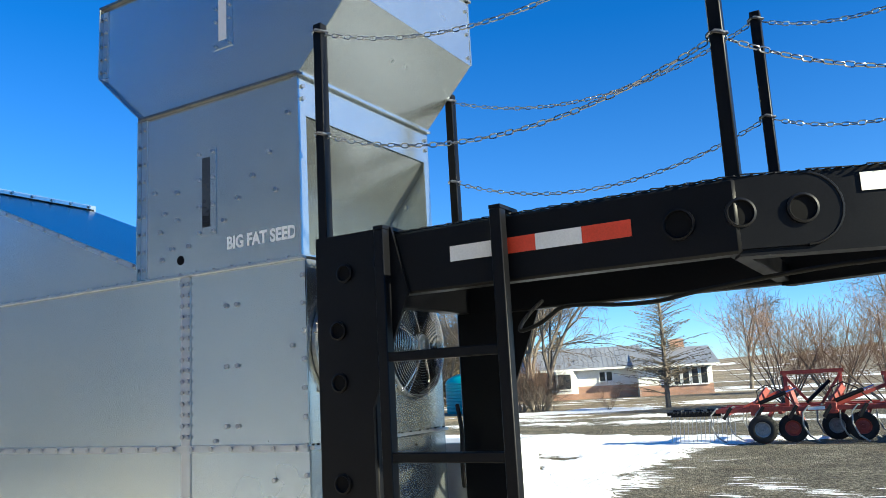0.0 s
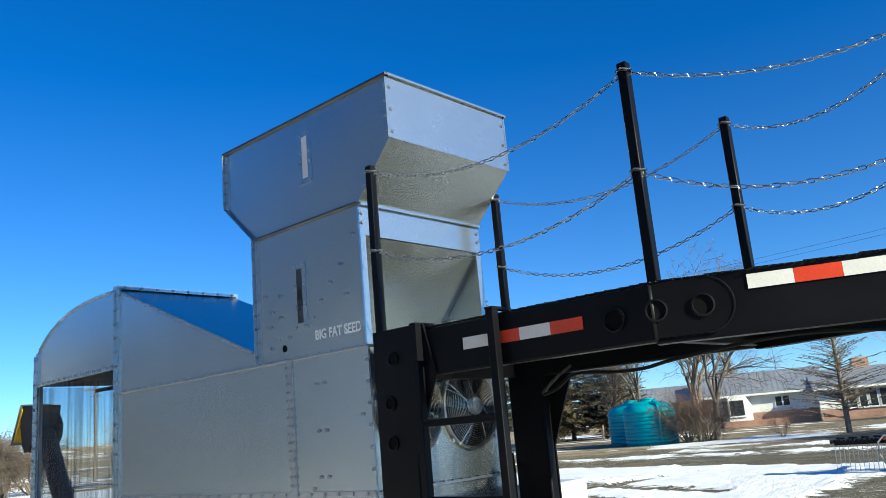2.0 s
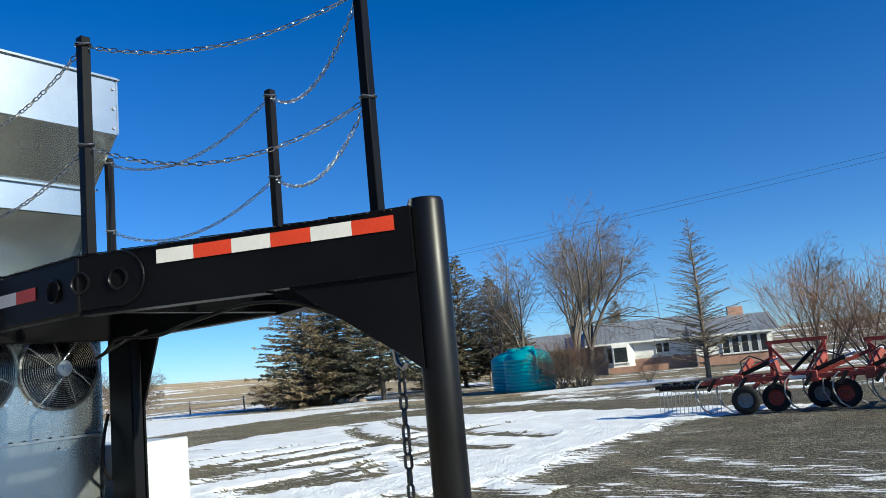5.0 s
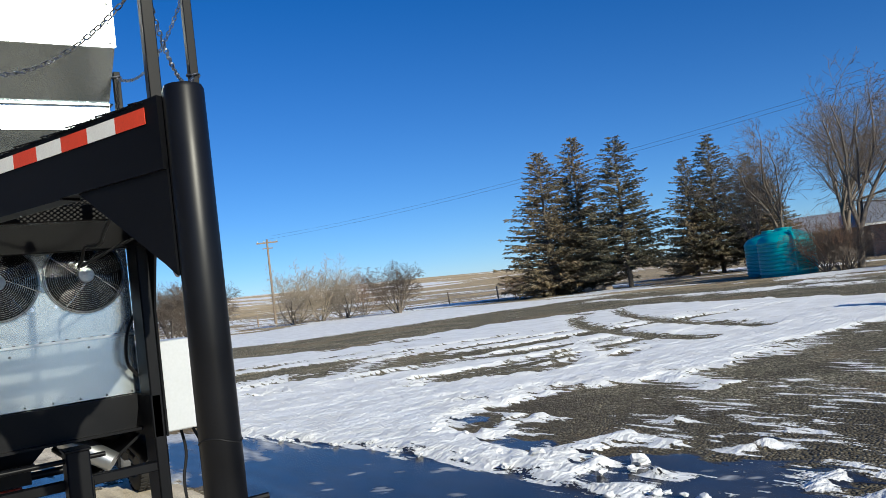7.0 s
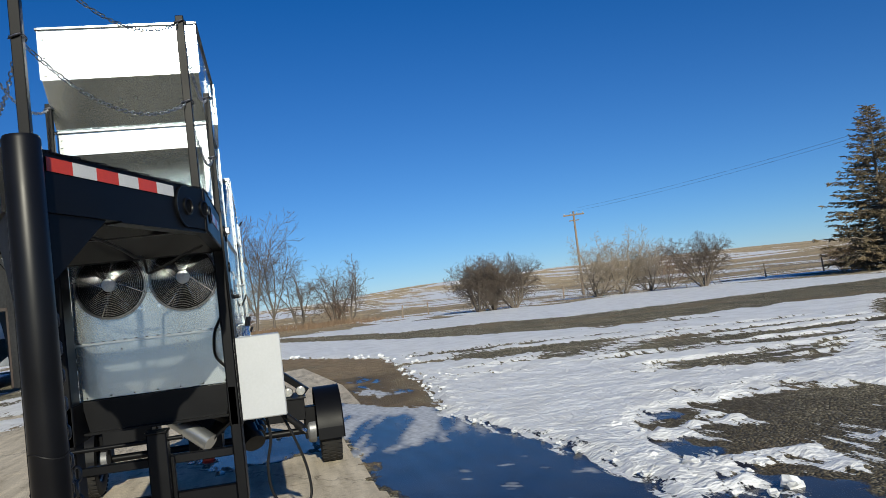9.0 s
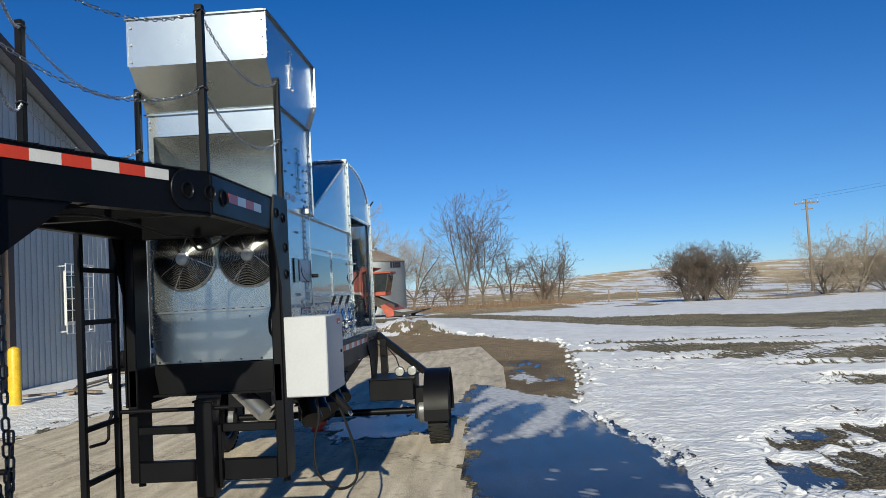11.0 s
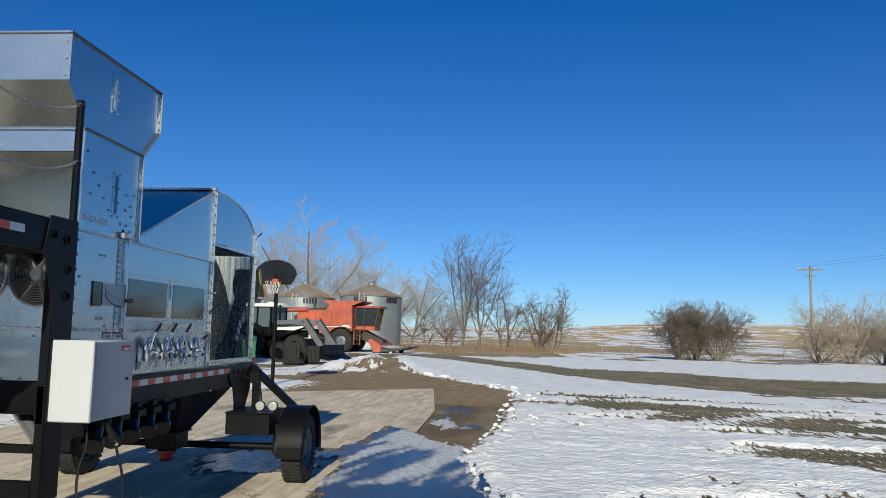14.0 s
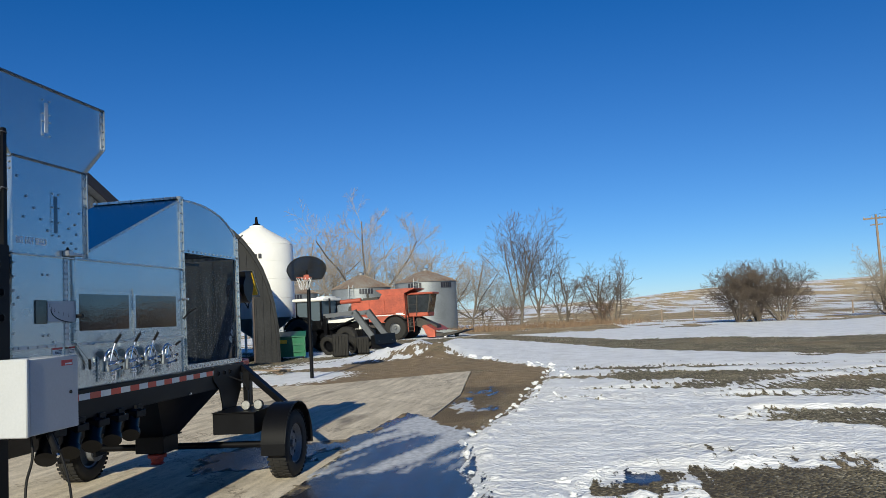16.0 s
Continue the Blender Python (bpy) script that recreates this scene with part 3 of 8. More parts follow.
    snow_c = ramp(nz(1.4, 6), (0.3, (0.74, 0.74, 0.74)), (0.6, (0.89, 0.895, 0.90)))
    snow_c = mix(step(nz(11, 5), 0.62, 0.8, 0, 0.5), snow_c, dirt)
    base = mix(snow_m, base, snow_c)
    l.new(base, b.inputs["Base Color"])
    rough = mixf(snow_m, mixf(ice_m, 0.92, mixf(attr("frost"), step(nz(3.5, 5, stretch=(0.6, 2, 1)), 0.3, 0.75, 0.20, 0.27), 0.5)), 0.55)
    l.new(rough, b.inputs["Roughness"])
    l.new(mixf(snow_m, mixf(ice_m, 0.4, 0.2), 0.4), b.inputs["Specular IOR Level"])
    l.new(mixf(snow_m, mixf(ice_m, 1.0, 0.0), 0.0), b.inputs["Diffuse Roughness"])
    h_gravel = math_("MULTIPLY", vor.outputs["Distance"], -2.2)
    h_snow = math_("ADD", math_("MULTIPLY", nz(20, 6, stretch=(1.2, 0.7, 1)), 1.3), math_("MULTIPLY", nz(6.0, 7, stretch=(1.6, 0.30, 1)), 1.3))
    h_ice = math_("MULTIPLY", nz(5, 3), 0.05)
    height = mixf(snow_m, mixf(ice_m, math_("ADD", h_gravel, math_("MULTIPLY", nz(12, 4), 1.0)), h_ice), h_snow)
    bp = n.new("ShaderNodeBump")
    bp.inputs["Strength"].default_value, bp.inputs["Distance"].default_value = 0.75, 0.03
    l.new(height, bp.inputs["Height"])
    l.new(bp.outputs[0], b.inputs["Normal"])
    return m


me.materials.append(ground_material())
tagged(new("ground", me), "gravel farm yard with melting snow, ice and dry fields", "ground", kind="structure")

# the concrete apron under the trailer
def concrete():
    m = material("old_concrete", (0.70, 0.615, 0.48), 0.85, 0, 0.12, 2.6, 60, 0.3, tint=(0.34, 0.285, 0.205), stretch=(0.3, 2.6, 1), dist=0.006)
    n, l = m.node_tree.nodes, m.node_tree.links
    b = n["Principled BSDF"]
    geo, mp = n.new("ShaderNodeNewGeometry"), n.new("ShaderNodeMapping")
    mp.inputs["Scale"].default_value = (0.30, 1.15, 1)
    mp.inputs["Rotation"].default_value = (0, 0, 0.25)
    l.new(geo.outputs["Position"], mp.inputs[0])
    wet, crack, dirt = n.new("ShaderNodeTexNoise"), n.new("ShaderNodeTexVoronoi"), n.new("ShaderNodeTexNoise")
    wet.inputs["Scale"].default_value, wet.inputs["Detail"].default_value = 1.0, 7
    dirt.inputs["Scale"].default_value, dirt.inputs["Detail"].default_value = 9, 6
    crack.feature = "DISTANCE_TO_EDGE"
    crack.inputs["Scale"].default_value = 0.22
    bend = n.new("ShaderNodeVectorMath")
    bend.operation = "MULTIPLY_ADD"
    bend.inputs[1].default_value = (0.5, 0.5, 0.5)
    l.new(dirt.outputs["Color"], bend.inputs[0])
    l.new(geo.outputs["Position"], bend.inputs[2])
    l.new(geo.outputs["Position"], dirt.inputs["Vector"])
    l.new(mp.outputs[0], wet.inputs["Vector"])
    l.new(bend.outputs[0], crack.inputs["Vector"])
    old = b.inputs["Base Color"].links[0].from_socket
    for src, lo, hi, col, most in ((wet.outputs["Fac"], 0.58, 0.68, (0.12, 0.10, 0.078), 0.8), (dirt.outputs["Fac"], 0.55, 0.75, (0.22, 0.17, 0.11), 0.6), (crack.outputs["Distance"], 0.006, 0.001, (0.07, 0.055, 0.04), 0.6)):
        k, mx = n.new("ShaderNodeMapRange"), n.new("ShaderNodeMix")
        k.inputs[1].default_value, k.inputs[2].default_value, k.inputs[4].default_value = lo, hi, most
        l.new(src, k.inputs[0])
        mx.data_type = "RGBA"
        l.new(k.outputs[0], mx.inputs["Factor"])
        l.new(old, mx.inputs["A"])
        mx.inputs["B"].default_value = (*col, 1)
        old = mx.outputs["Result"]
    l.new(old, b.inputs["Base Color"])
    return m


CONCRETE = concrete()
slab = tagged(new("pavement"), "worn tan concrete apron with wet stains and cracks", "pavement", kind="structure")
for x0, x1 in ((-17.7, -11.2), (-11.194, -5.4), (-5.394, 0.4), (0.406, 6.2), (6.206, 16)):
    ya, yb = 1.44 + 0.093 * min(6.7, x0 + 17.7), 1.44 + 0.093 * min(6.7, x1 + 17.7)
    if x0 < -17:
        ring = [(x0, ya, -0.2), (-15.0, -2.23, -0.2), (-15.0, -3.397, -0.2), (x1, -3.397, -0.2), (x1, yb, -0.2)]
    else:
        ring = [(x0, ya, -0.2), (x0, -3.397, -0.2), (x1, -3.397, -0.2), (x1, yb, -0.2)]
    part("slab", extrude(B(), ring, (0, 0, 0.2)), CONCRETE, slab, smooth=False)
    part("slab", boxed(max(x0, -15), x1, -9, -3.403, -0.2, 0), CONCRETE, slab, smooth=False)

# ---- gooseneck trailer ----
trailer = thing("gooseneck_trailer", (0, 0, 0), "black-painted gooseneck trailer with chain-railed deck standing on its jack", "trailer")
ZB0, ZB1 = 2.123, 2.335                       # underside and top of the neck beams
ARM0, ARM1 = Vector((2.02, 0.515, 0)), Vector((3.235, 0.045, 0))


def tape_run(p, q, n, out, first, parent, h=0.0508):
    """Reflector tape: n pieces in turn white and red, glued along p to q."""
    p, q = Vector(p), Vector(q)
    way = (q - p).normalized()
    long = (q - p).length / n
    meshes = {}
    for i in range(n):
        red = (i + first) % 2
        if red not in meshes:
            bm = B()
            box(bm, 0, long - 0.001, -0.0007, 0.0012, -h / 2, h / 2)
            ob = part("tape", bm, RED_TAPE if red else WHITE_TAPE, parent, "red reflector tape" if red else "white reflector tape", False)
            meshes[red] = ob.data
        else:
            ob = new("tape", meshes[red])
            ob.parent = parent
            ob["label"] = "red reflector tape" if red else "white reflector tape"
        m = Matrix((way, Vector(out).normalized(), Vector((0, 0, 1)))).transposed().to_4x4()
        m.translation = p + way * long * i + Vector(out).normalized() * 0.0015
        ob.matrix_basis = m


def weld_ring(at, out, r, parent, name="ring", mat=BLACK):
    """A pipe end standing in a plate: a rim round a near-black disc, the bore's shade as colour."""
    o = Vector(out).normalized()
    bm = lathe(B(), [(r, -0.01), (r, 0.008), (r - 0.006, 0.010), (r - 0.009, 0.006), (r - 0.010, -0.008)], sides=24, cap=False)
    ob = part(name, bm, mat, parent)
    ob.matrix_basis = Matrix.LocRotScale(Vector(at), o.to_track_quat("Z", "Y"), None)
    bm = rod(B(), (0, 0, -0.006), (0, 0, 0.0015), r - 0.009, 24)
    ob = part("bore", bm, BLACK_AND_SHADE, parent)
    ob.matrix_basis = Matrix.LocRotScale(Vector(at), o.to_track_quat("Z", "Y"), None)


for s in (-1, 1):
    rail = part("frame_rail", boxed(-3.56, 0.80, s * 0.49 - 0.03, s * 0.49 + 0.03, 1.0, 1.25, bevel=0.006), BLACK, trailer)
    bm = boxed(0.575, 0.80, s * 0.497 - 0.034, s * 0.497 + 0.034, 0.5, ZB0 + 0.02, bevel=0.008)
    part("leg", bm, BLACK, trailer)
    part("beam", boxed(0.575, 2.03, s * 0.497 - 0.035, s * 0.497 + 0.035, ZB0, ZB1, bevel=0.008), BLACK, trailer)
    # plate over leg and beam
    y0, y1 = sorted((s * 0.533, s * 0.545))
    plate = prism(B(), [(0.572, 1.0), (0.572, 2.36), (0.90, 2.36), (0.96, 2.13), (0.87, 1.92), (0.80, 1.75), (0.80, 1.0)], y0, y1)
    part("gusset_plate", plate, BLACK, trailer)
    for hx, hz in ((0.70, 2.22), (0.86, 2.24), (0.665, 2.02), (0.665, 1.84), (0.665, 1.5), (0.665, 1.2)):
        weld_ring((hx, s * 0.5455, hz), (0, s, 0), 0.034, trailer)
    # arm to the coupler tube
    a, c = Vector((ARM0.x, s * ARM0.y, 0)), Vector((ARM1.x, s * ARM1.y, 0))
    way = (c - a).normalized()
    out = Vector((-way.y, way.x, 0)) * (1 if Vector((-way.y, way.x, 0)).y * s > 0 else -1)
    ring = [a + Vector((0, 0, ZB0)), c + Vector((0, 0, ZB0)), c + Vector((0, 0, ZB1 + 0.012)), a + Vector((0, 0, ZB1))]
    part("arm", extrude(B(), ring, -out * 0.06), BLACK, trailer)
    web = [a.lerp(c, 0.62) + Vector((0, 0, ZB0 + 0.02)), c + Vector((0, 0, ZB0 + 0.02)), c + Vector((0, 0, 1.80)), a.lerp(c, 0.96) + Vector((0, 0, 1.84))]
    part("web_plate", extrude(B(), [q - out * 0.012 for q in web], -out * 0.014), BLACK, trailer)
    lip = [a + Vector((0, 0, ZB0 - 0.004)), a.lerp(c, 0.58) + Vector((0, 0, ZB0 - 0.004))]
    part("flange", beam(B(), lip[0] - out * 0.03, lip[1] - out * 0.03, 0.075, 0.008), BLACK, trailer)
    # rounded splice plate with two pipe ends
    splice = []
    for k in range(13):
        t = -math.pi / 2 + k * math.pi / 12
        splice.append((0.18 + 0.10 * math.cos(t), 2.235 + 0.10 * math.sin(t)))
    splice = [(0.0, 2.135)] + splice + [(0.0, 2.335)]
    pts = [a + way * u + Vector((0, 0, z)) for u, z in splice]
    part("splice_plate", extrude(B(), pts, out * 0.010), BLACK, trailer)
    part("weld_bead", pipe(B(), [q + out * 0.009 for q in pts[1:-1]], 0.0045, 6), BLACK_SATIN, trailer)
    for u in (0.175, 0.012):
        weld_ring(a + way * u + out * 0.0105 + Vector((0, 0, 2.235)), out, 0.042, trailer, mat=BLACK_SATIN)
    weld_ring((1.87, s * 0.5335, 2.225), (0, s, 0), 0.046, trailer)
    p0 = Vector((2.317, s * 0.405, 2.301)) + out * 0.0
    base = a + way * ((p0 - a).xy.dot(way.xy))
    p0 = Vector((base.x, base.y, 2.296)) + out * 0.002 + way * (0.016 if s < 0 else -0.026)
    tape_run(p0, p0 + way * 0.914, 6, out, 0, trailer)
    if s < 0:
        tape_run((1.125, -0.5335, 2.236), (1.735, -0.5335, 2.236), 4, (0, -1, 0), 0, trailer)
    else:
        tape_run((1.78, 0.5335, 2.236), (1.17, 0.5335, 2.236), 4, (0, 1, 0), 1, trailer)
    tape_run((-0.10, s * 0.5225, 1.185), (-3.15, s * 0.5225, 1.185), 20, (0, s, 0), 1 if s > 0 else 0, trailer)

for x, z0, z1, w in ((2.0, 2.13, 2.20, 0.05), (1.28, 2.27, 2.33, 0.05), (0.62, 2.13, 2.33, 0.06), (2.62, 2.27, 2.33, 0.05)):
    half = 0.47 if x < 2.02 else 0.47 * (3.235 - x) / 1.215 - 0.01
    part("cross_member", boxed(x - w / 2, x + w / 2, -half, half, z0, z1, bevel=0.004), BLACK, trailer)

# expanded-metal deck: diamond strips laid over the beams, their cut ends proud of the edge
deck = B()


def half_width(x):
    return 0.536 if x < 2.02 else max(0.0, 0.536 - 0.47 * (x - 2.02) / 1.215)


for d in (1, -1):
    c = -1.6
    while c < 4.8:
        seg = []
        for k in range(180):
            x = 0.58 + 2.6 * k / 179
            y = d * (x - c) * 0.55
            if abs(y) < half_width(x):
                seg.append((x, y))
        if len(seg) > 1:
            beam(deck, (*seg[0], ZB1 + 0.006), (*seg[-1], ZB1 + 0.004), 0.0055, 0.003)
        c += 0.046
part("deck_mesh", deck, BLACK, trailer, "black expanded-metal deck mesh", False)

# coupler tube
TX, TY = 3.243, 0.036
part("coupler_tube", lathe(B(), [(0.056, 1.02), (0.0625, 1.03), (0.0625, 2.362), (0.057, 2.375), (0.046, 2.377)], (TX, TY, 0), sides=40), BLACK_SATIN, trailer)
part("inner_tube", lathe(B(), [(0.053, 0.62), (0.053, 1.04)], (TX, TY, 0), sides=36), BLACK_SATIN, trailer)
part("coupler_socket", lathe(B(), [(0.03, 0.50), (0.085, 0.50), (0.09, 0.53), (0.09, 0.62), (0.06, 0.66)], (TX, TY, 0), sides=28), BLACK, trailer)
pin = rod(B(), (TX, TY - 0.13, 1.1), (TX, TY + 0.13, 1.1), 0.011, 8)
pipe(pin, [(TX, TY - 0.13, 1.1), (TX + 0.02, TY - 0.15, 1.13), (TX + 0.05, TY - 0.15, 1.1), (TX + 0.02, TY - 0.14, 1.07)], 0.006, 6)
part("locking_pin", pin, BLACK, trailer)
part("wire_tie", pipe(B(), [(TX + 0.0635 * math.cos(t), TY + 0.0635 * math.sin(t), 1.30 - 0.012 * math.sin(2 * t)) for t in [k * math.tau / 16 for k in range(16)]], 0.003, 5, True), HOSE, trailer)

# posts and chains of the railing
posts = [(0.578, -0.492, 3.210), (0.583, 0.508, 3.218), (2.022, -0.475, 3.218), (2.015, 0.495, 3.228), (3.055, 0.005, 3.228)]
for x, y, z in posts:
    p = boxed(x - 0.02, x + 0.02, y - 0.02, y + 0.02, ZB1 - 0.002, z, bevel=0.003)
    ob = part("railing_post", p, BLACK, trailer)
    for zz in (z - 0.032, z - 0.442):
        eye = pipe(B(), [(x + 0.028 * math.cos(t), y + 0.028 * math.sin(t), zz + 0.004 * math.sin(3 * t)) for t in [k * math.tau / 12 for k in range(12)]], 0.004, 6, True)
        part("eye_hook", eye, STEEL, ob)


STEEL_DARK = material("dark_steel_link", (0.16, 0.16, 0.17), 0.4, 1.0, 0.15, 40, 90, 0.0)
CHAIN_STEEL = material("chain_steel", (0.40, 0.405, 0.42), 0.30, 1.0, 0.15, 40, 90, 0.0)


def chain(name, p, q, sag, link_long, wire, parent, mat=CHAIN_STEEL):
    """A hanging chain of real links between two points."""
    p, q = Vector(p), Vector(q)
    n = max(4, round(((q - p).length + 2.2 * sag * sag / max(0.2, (q - p).length)) / (link_long - 2.1 * wire)))
    spots = []
    for i in range(n + 1):
        t = i / n
        v = p.lerp(q, t)
        v.z -= 4 * sag * t * (1 - t)
        spots.append(v)
    bm = B()
    w = link_long * 0.30
    for i in range(n):
        a, b = spots[i], spots[i + 1]
        z = (b - a).normalized()
        u = z.orthogonal().normalized()
        v = z.cross(u)
        ang = radians(38) + (radians(90) if i % 2 else 0) + 0.25 * math.sin(i * 1.7)
        side = u * math.cos(ang) + v * math.sin(ang)
        mid, hl = (a + b) / 2, link_long / 2 - wire
        loop = []
        for k in range(10):
            t = k * math.tau / 10
            loop.append(mid + z * (hl - w + wire) * (1 if math.cos(t) > 0 else -1) + z * math.cos(t) * (w - wire) + side * math.sin(t) * (w - wire))
        pipe(bm, loop, wire, 5, True)
    return part(name, bm, mat, parent)


A1, B1, A2, B2, C0 = [Vector(p) for p in posts]
for lo, sags in ((0.035, (0.155, 0.155, 0.105, 0.165)), (0.445, (0.15, 0.155, 0.145, 0.15))):
    down = Vector((0, 0, lo))
    for (p, q), sag in zip(((A1, A2), (B1, B2), (A2, C0), (B2, C0)), sags):
        chain("chain", p - down, q - down, sag, 0.035, 0.0026, trailer)
        # the last links are wound round the post
        for end in (p, q):
            for k in range(1):
                turn_ = [(end.x + 0.030 * math.cos(t), end.y + 0.030 * math.sin(t), end.z - lo - 0.014 * k + 0.006 * math.sin(2 * t + k)) for t in [j * math.tau / 14 for j in range(14)]]
                part("chain_wrap", pipe(B(), turn_, 0.0035, 5, True), STEEL_DARK, trailer)
CHAIN_DARK = material("dull_dark_chain", (0.12, 0.12, 0.125), 0.45, 1.0, 0.2, 30, 90, 0.0)
chain("safety_chain", (3.065, 0.045, 1.82), (3.05, 0.06, 0.42), 0.0, 0.062, 0.0058, trailer, CHAIN_DARK)
chain("safety_chain", (3.10, 0.045, 1.02), (3.06, 0.075, 1.22), 0.34, 0.062, 0.0058, trailer, CHAIN_DARK)
part("chain_hook", pipe(B(), [(3.15, 0.0, 1.93), (3.10, 0.0, 1.915), (3.08, 0.0, 1.875), (3.09, 0.0, 1.83), (3.115, 0.0, 1.81), (3.135, 0.0, 1.83)], 0.009, 8), STEEL, trailer)

# ladder hung on the beam
LX0, LX1, LY = 0.875, 1.320, -0.565
lad = part("ladder", boxed(LX0 - 0.02, LX0 + 0.02, LY - 0.02, LY + 0.02, 0.32, 2.35, bevel=0.003), BLACK, trailer)
part("ladder_rail", boxed(LX1 - 0.02, LX1 + 0.02, LY - 0.02, LY + 0.02, 0.32, 2.352, bevel=0.003), BLACK, lad)
for k in range(6):
    z = 1.915 - 0.325 * k
    if z > 0.3:
        part("rung", boxed(LX0, LX1, LY - 0.016, LY + 0.016, z - 0.016, z + 0.016, bevel=0.003), BLACK, lad)
for x, z in ((LX0, 2.35), (LX1, 2.352)):
    part("hook_arm", boxed(x - 0.02, x + 0.02, LY - 0.02, LY + 0.11, z, z + 0.012), BLACK, lad)

# jack and lower frame
part("jack_housing", boxed(0.80, 0.93, -0.032, 0.088, 0.42, 1.035, bevel=0.008), BLACK, trailer)
part("jack_cap", boxed(0.79, 0.94, -0.040, 0.096, 1.030, 1.045, bevel=0.004), BLACK, trailer)
part("jack_leg", boxed(0.818, 0.912, -0.014, 0.070, 0.03, 0.45, bevel=0.005), BLACK, trailer)
part("jack_pin", pipe(B(), [(0.93, -0.07, 0.30), (0.93, 0.11, 0.30), (0.945, 0.125, 0.27), (0.955, 0.10, 0.22), (0.945, 0.0, 0.21), (0.935, -0.06, 0.27)], 0.007, 6), BLACK, trailer)
part("jack_foot", boxed(0.765, 0.97, -0.075, 0.131, 0.0, 0.035, bevel=0.004), BLACK, trailer)
part("crank_shaft", rod(B(), (0.87, -0.62, 0.985), (0.87, 0.175, 0.985), 0.014, 10), BLACK, trailer)
part("crank_handle", pipe(B(), [(0.87, -0.60, 0.985), (0.89, -0.62, 0.93), (0.90, -0.62, 0.82), (0.93, -0.63, 0.80), (1.06, -0.66, 0.80)], 0.011, 8), BLACK, trailer)
part("jack_bracket", boxed(0.805, 0.845, 0.088, 0.112, 0.46, 0.87, bevel=0.003), BLACK, trailer)
part("lower_bar", boxed(0.74, 0.80, -0.465, 0.465, 0.815, 0.868, bevel=0.005), BLACK, trailer)
part("bottom_channel", boxed(0.735, 0.80, -0.465, 0.465, 0.50, 0.635, bevel=0.006), BLACK, trailer)
for s in (-1, 1):
    part("leg_foot", rod(B(), (0.69, s * 0.497, 0.46), (0.69, s * 0.497, 0.50), 0.025, 10), BLACK, trailer)
trough = extrude(B(), [(0.52, -0.47, 1.25), (0.52, 0.47, 1.25), (0.52, 0.43, 1.04), (0.52, -0.43, 1.04)], (-0.012, 0, 0))
part("front_apron", trough, BLACK, trailer)
part("apron_lip", boxed(0.50, 0.56, -0.46, 0.46, 1.035, 1.05), BLACK, trailer)
for x in (-0.6, -1.6, -2.6, -3.5):
    part("cross_member", boxed(x - 0.03, x + 0.03, -0.46, 0.46, 1.05, 1.2, bevel=0.004), BLACK, trailer)
part("belly_pan", boxed(-3.5, 0.5, -0.455, 0.455, 1.215, 1.235), BLACK, trailer)

# hoses under the deck
part("hose", pipe(B(), eased([(1.03, 0.42, 2.15), (1.03, 0.30, 2.10), (1.035, 0.18, 2.04), (1.07, 0.1, 2.008), (1.15, 0.1, 2.03), (1.20, 0.1, 2.06), (1.25, 0.1, 2.085), (1.35, 0.1, 2.086), (1.48, 0.1, 2.073), (1.63, 0.1, 2.073), (1.80, 0.08, 2.095), (2.25, 0.02, 2.125), (2.6, -0.08, 2.10), (2.80, -0.10, 2.06), (2.95, -0.06, 1.99), (3.06, -0.02, 1.92), (3.10, -0.01, 1.885)], 4), 0.0085, 8), HOSE, trailer)
part("cable", pipe(B(), eased([(0.55, 0.47, 1.72), (0.60, 0.41, 1.60), (0.60, 0.40, 1.45), (0.57, 0.46, 1.36)]), 0.010, 8), HOSE, trailer)

# electrical box on the leg
ebox = part("electrical_box", boxed(0.20, 0.742, 0.536, 0.822, 1.022, 1.545, bevel=0.006), CABINET, trailer, "cream electrical enclosure with hinged cover")
part("cover", boxed(0.748, 0.785, 0.531, 0.827, 1.017, 1.550, bevel=0.008), CABINET, ebox)
part("latch", rod(B(), (0.30, 0.822, 1.28), (0.30, 0.832, 1.28), 0.012, 10), HOSE, ebox)
part("warning_label", boxed(0.27, 0.40, 0.8225, 0.8235, 1.475, 1.515), LABEL_RED, ebox, "small red warning label", False)
part("label_text", boxed(0.28, 0.36, 0.8236, 0.8240, 1.482, 1.494), LABEL_WHITE, ebox, smooth=False)
cable = pipe(B(), eased([(0.55, 0.68, 1.022), (0.56, 0.70, 0.85), (0.58, 0.665, 0.68), (0.60, 0.68, 0.50), (0.58, 0.76, 0.385), (0.52, 0.86, 0.355), (0.48, 0.93, 0.42), (0.46, 0.92, 0.60), (0.45, 0.86, 0.80), (0.44, 0.77, 1.022)]), 0.0095, 8)
part("power_cable", cable, HOSE, ebox)
plug = rod(B(), (0.50, 0.79, 1.0), (0.57, 0.88, 0.92), 0.022, 10)
rod(plug, (0.57, 0.88, 0.92), (0.60, 0.915, 0.888), 0.028, 10)
part("plug", plug, HOSE, ebox)
part("plug_prong", rod(B(), (0.60, 0.915, 0.888), (0.62, 0.94, 0.866), 0.012, 8), BRIGHT, ebox)

MARKER = material("frosted_lamp_lens", (0.34, 0.34, 0.33), 0.15, 0.0, 0.12, 40, 120, 0.2, spec=0.8)
# axle, wheels and outriggers at the back
WX, WR = -2.95, 0.365


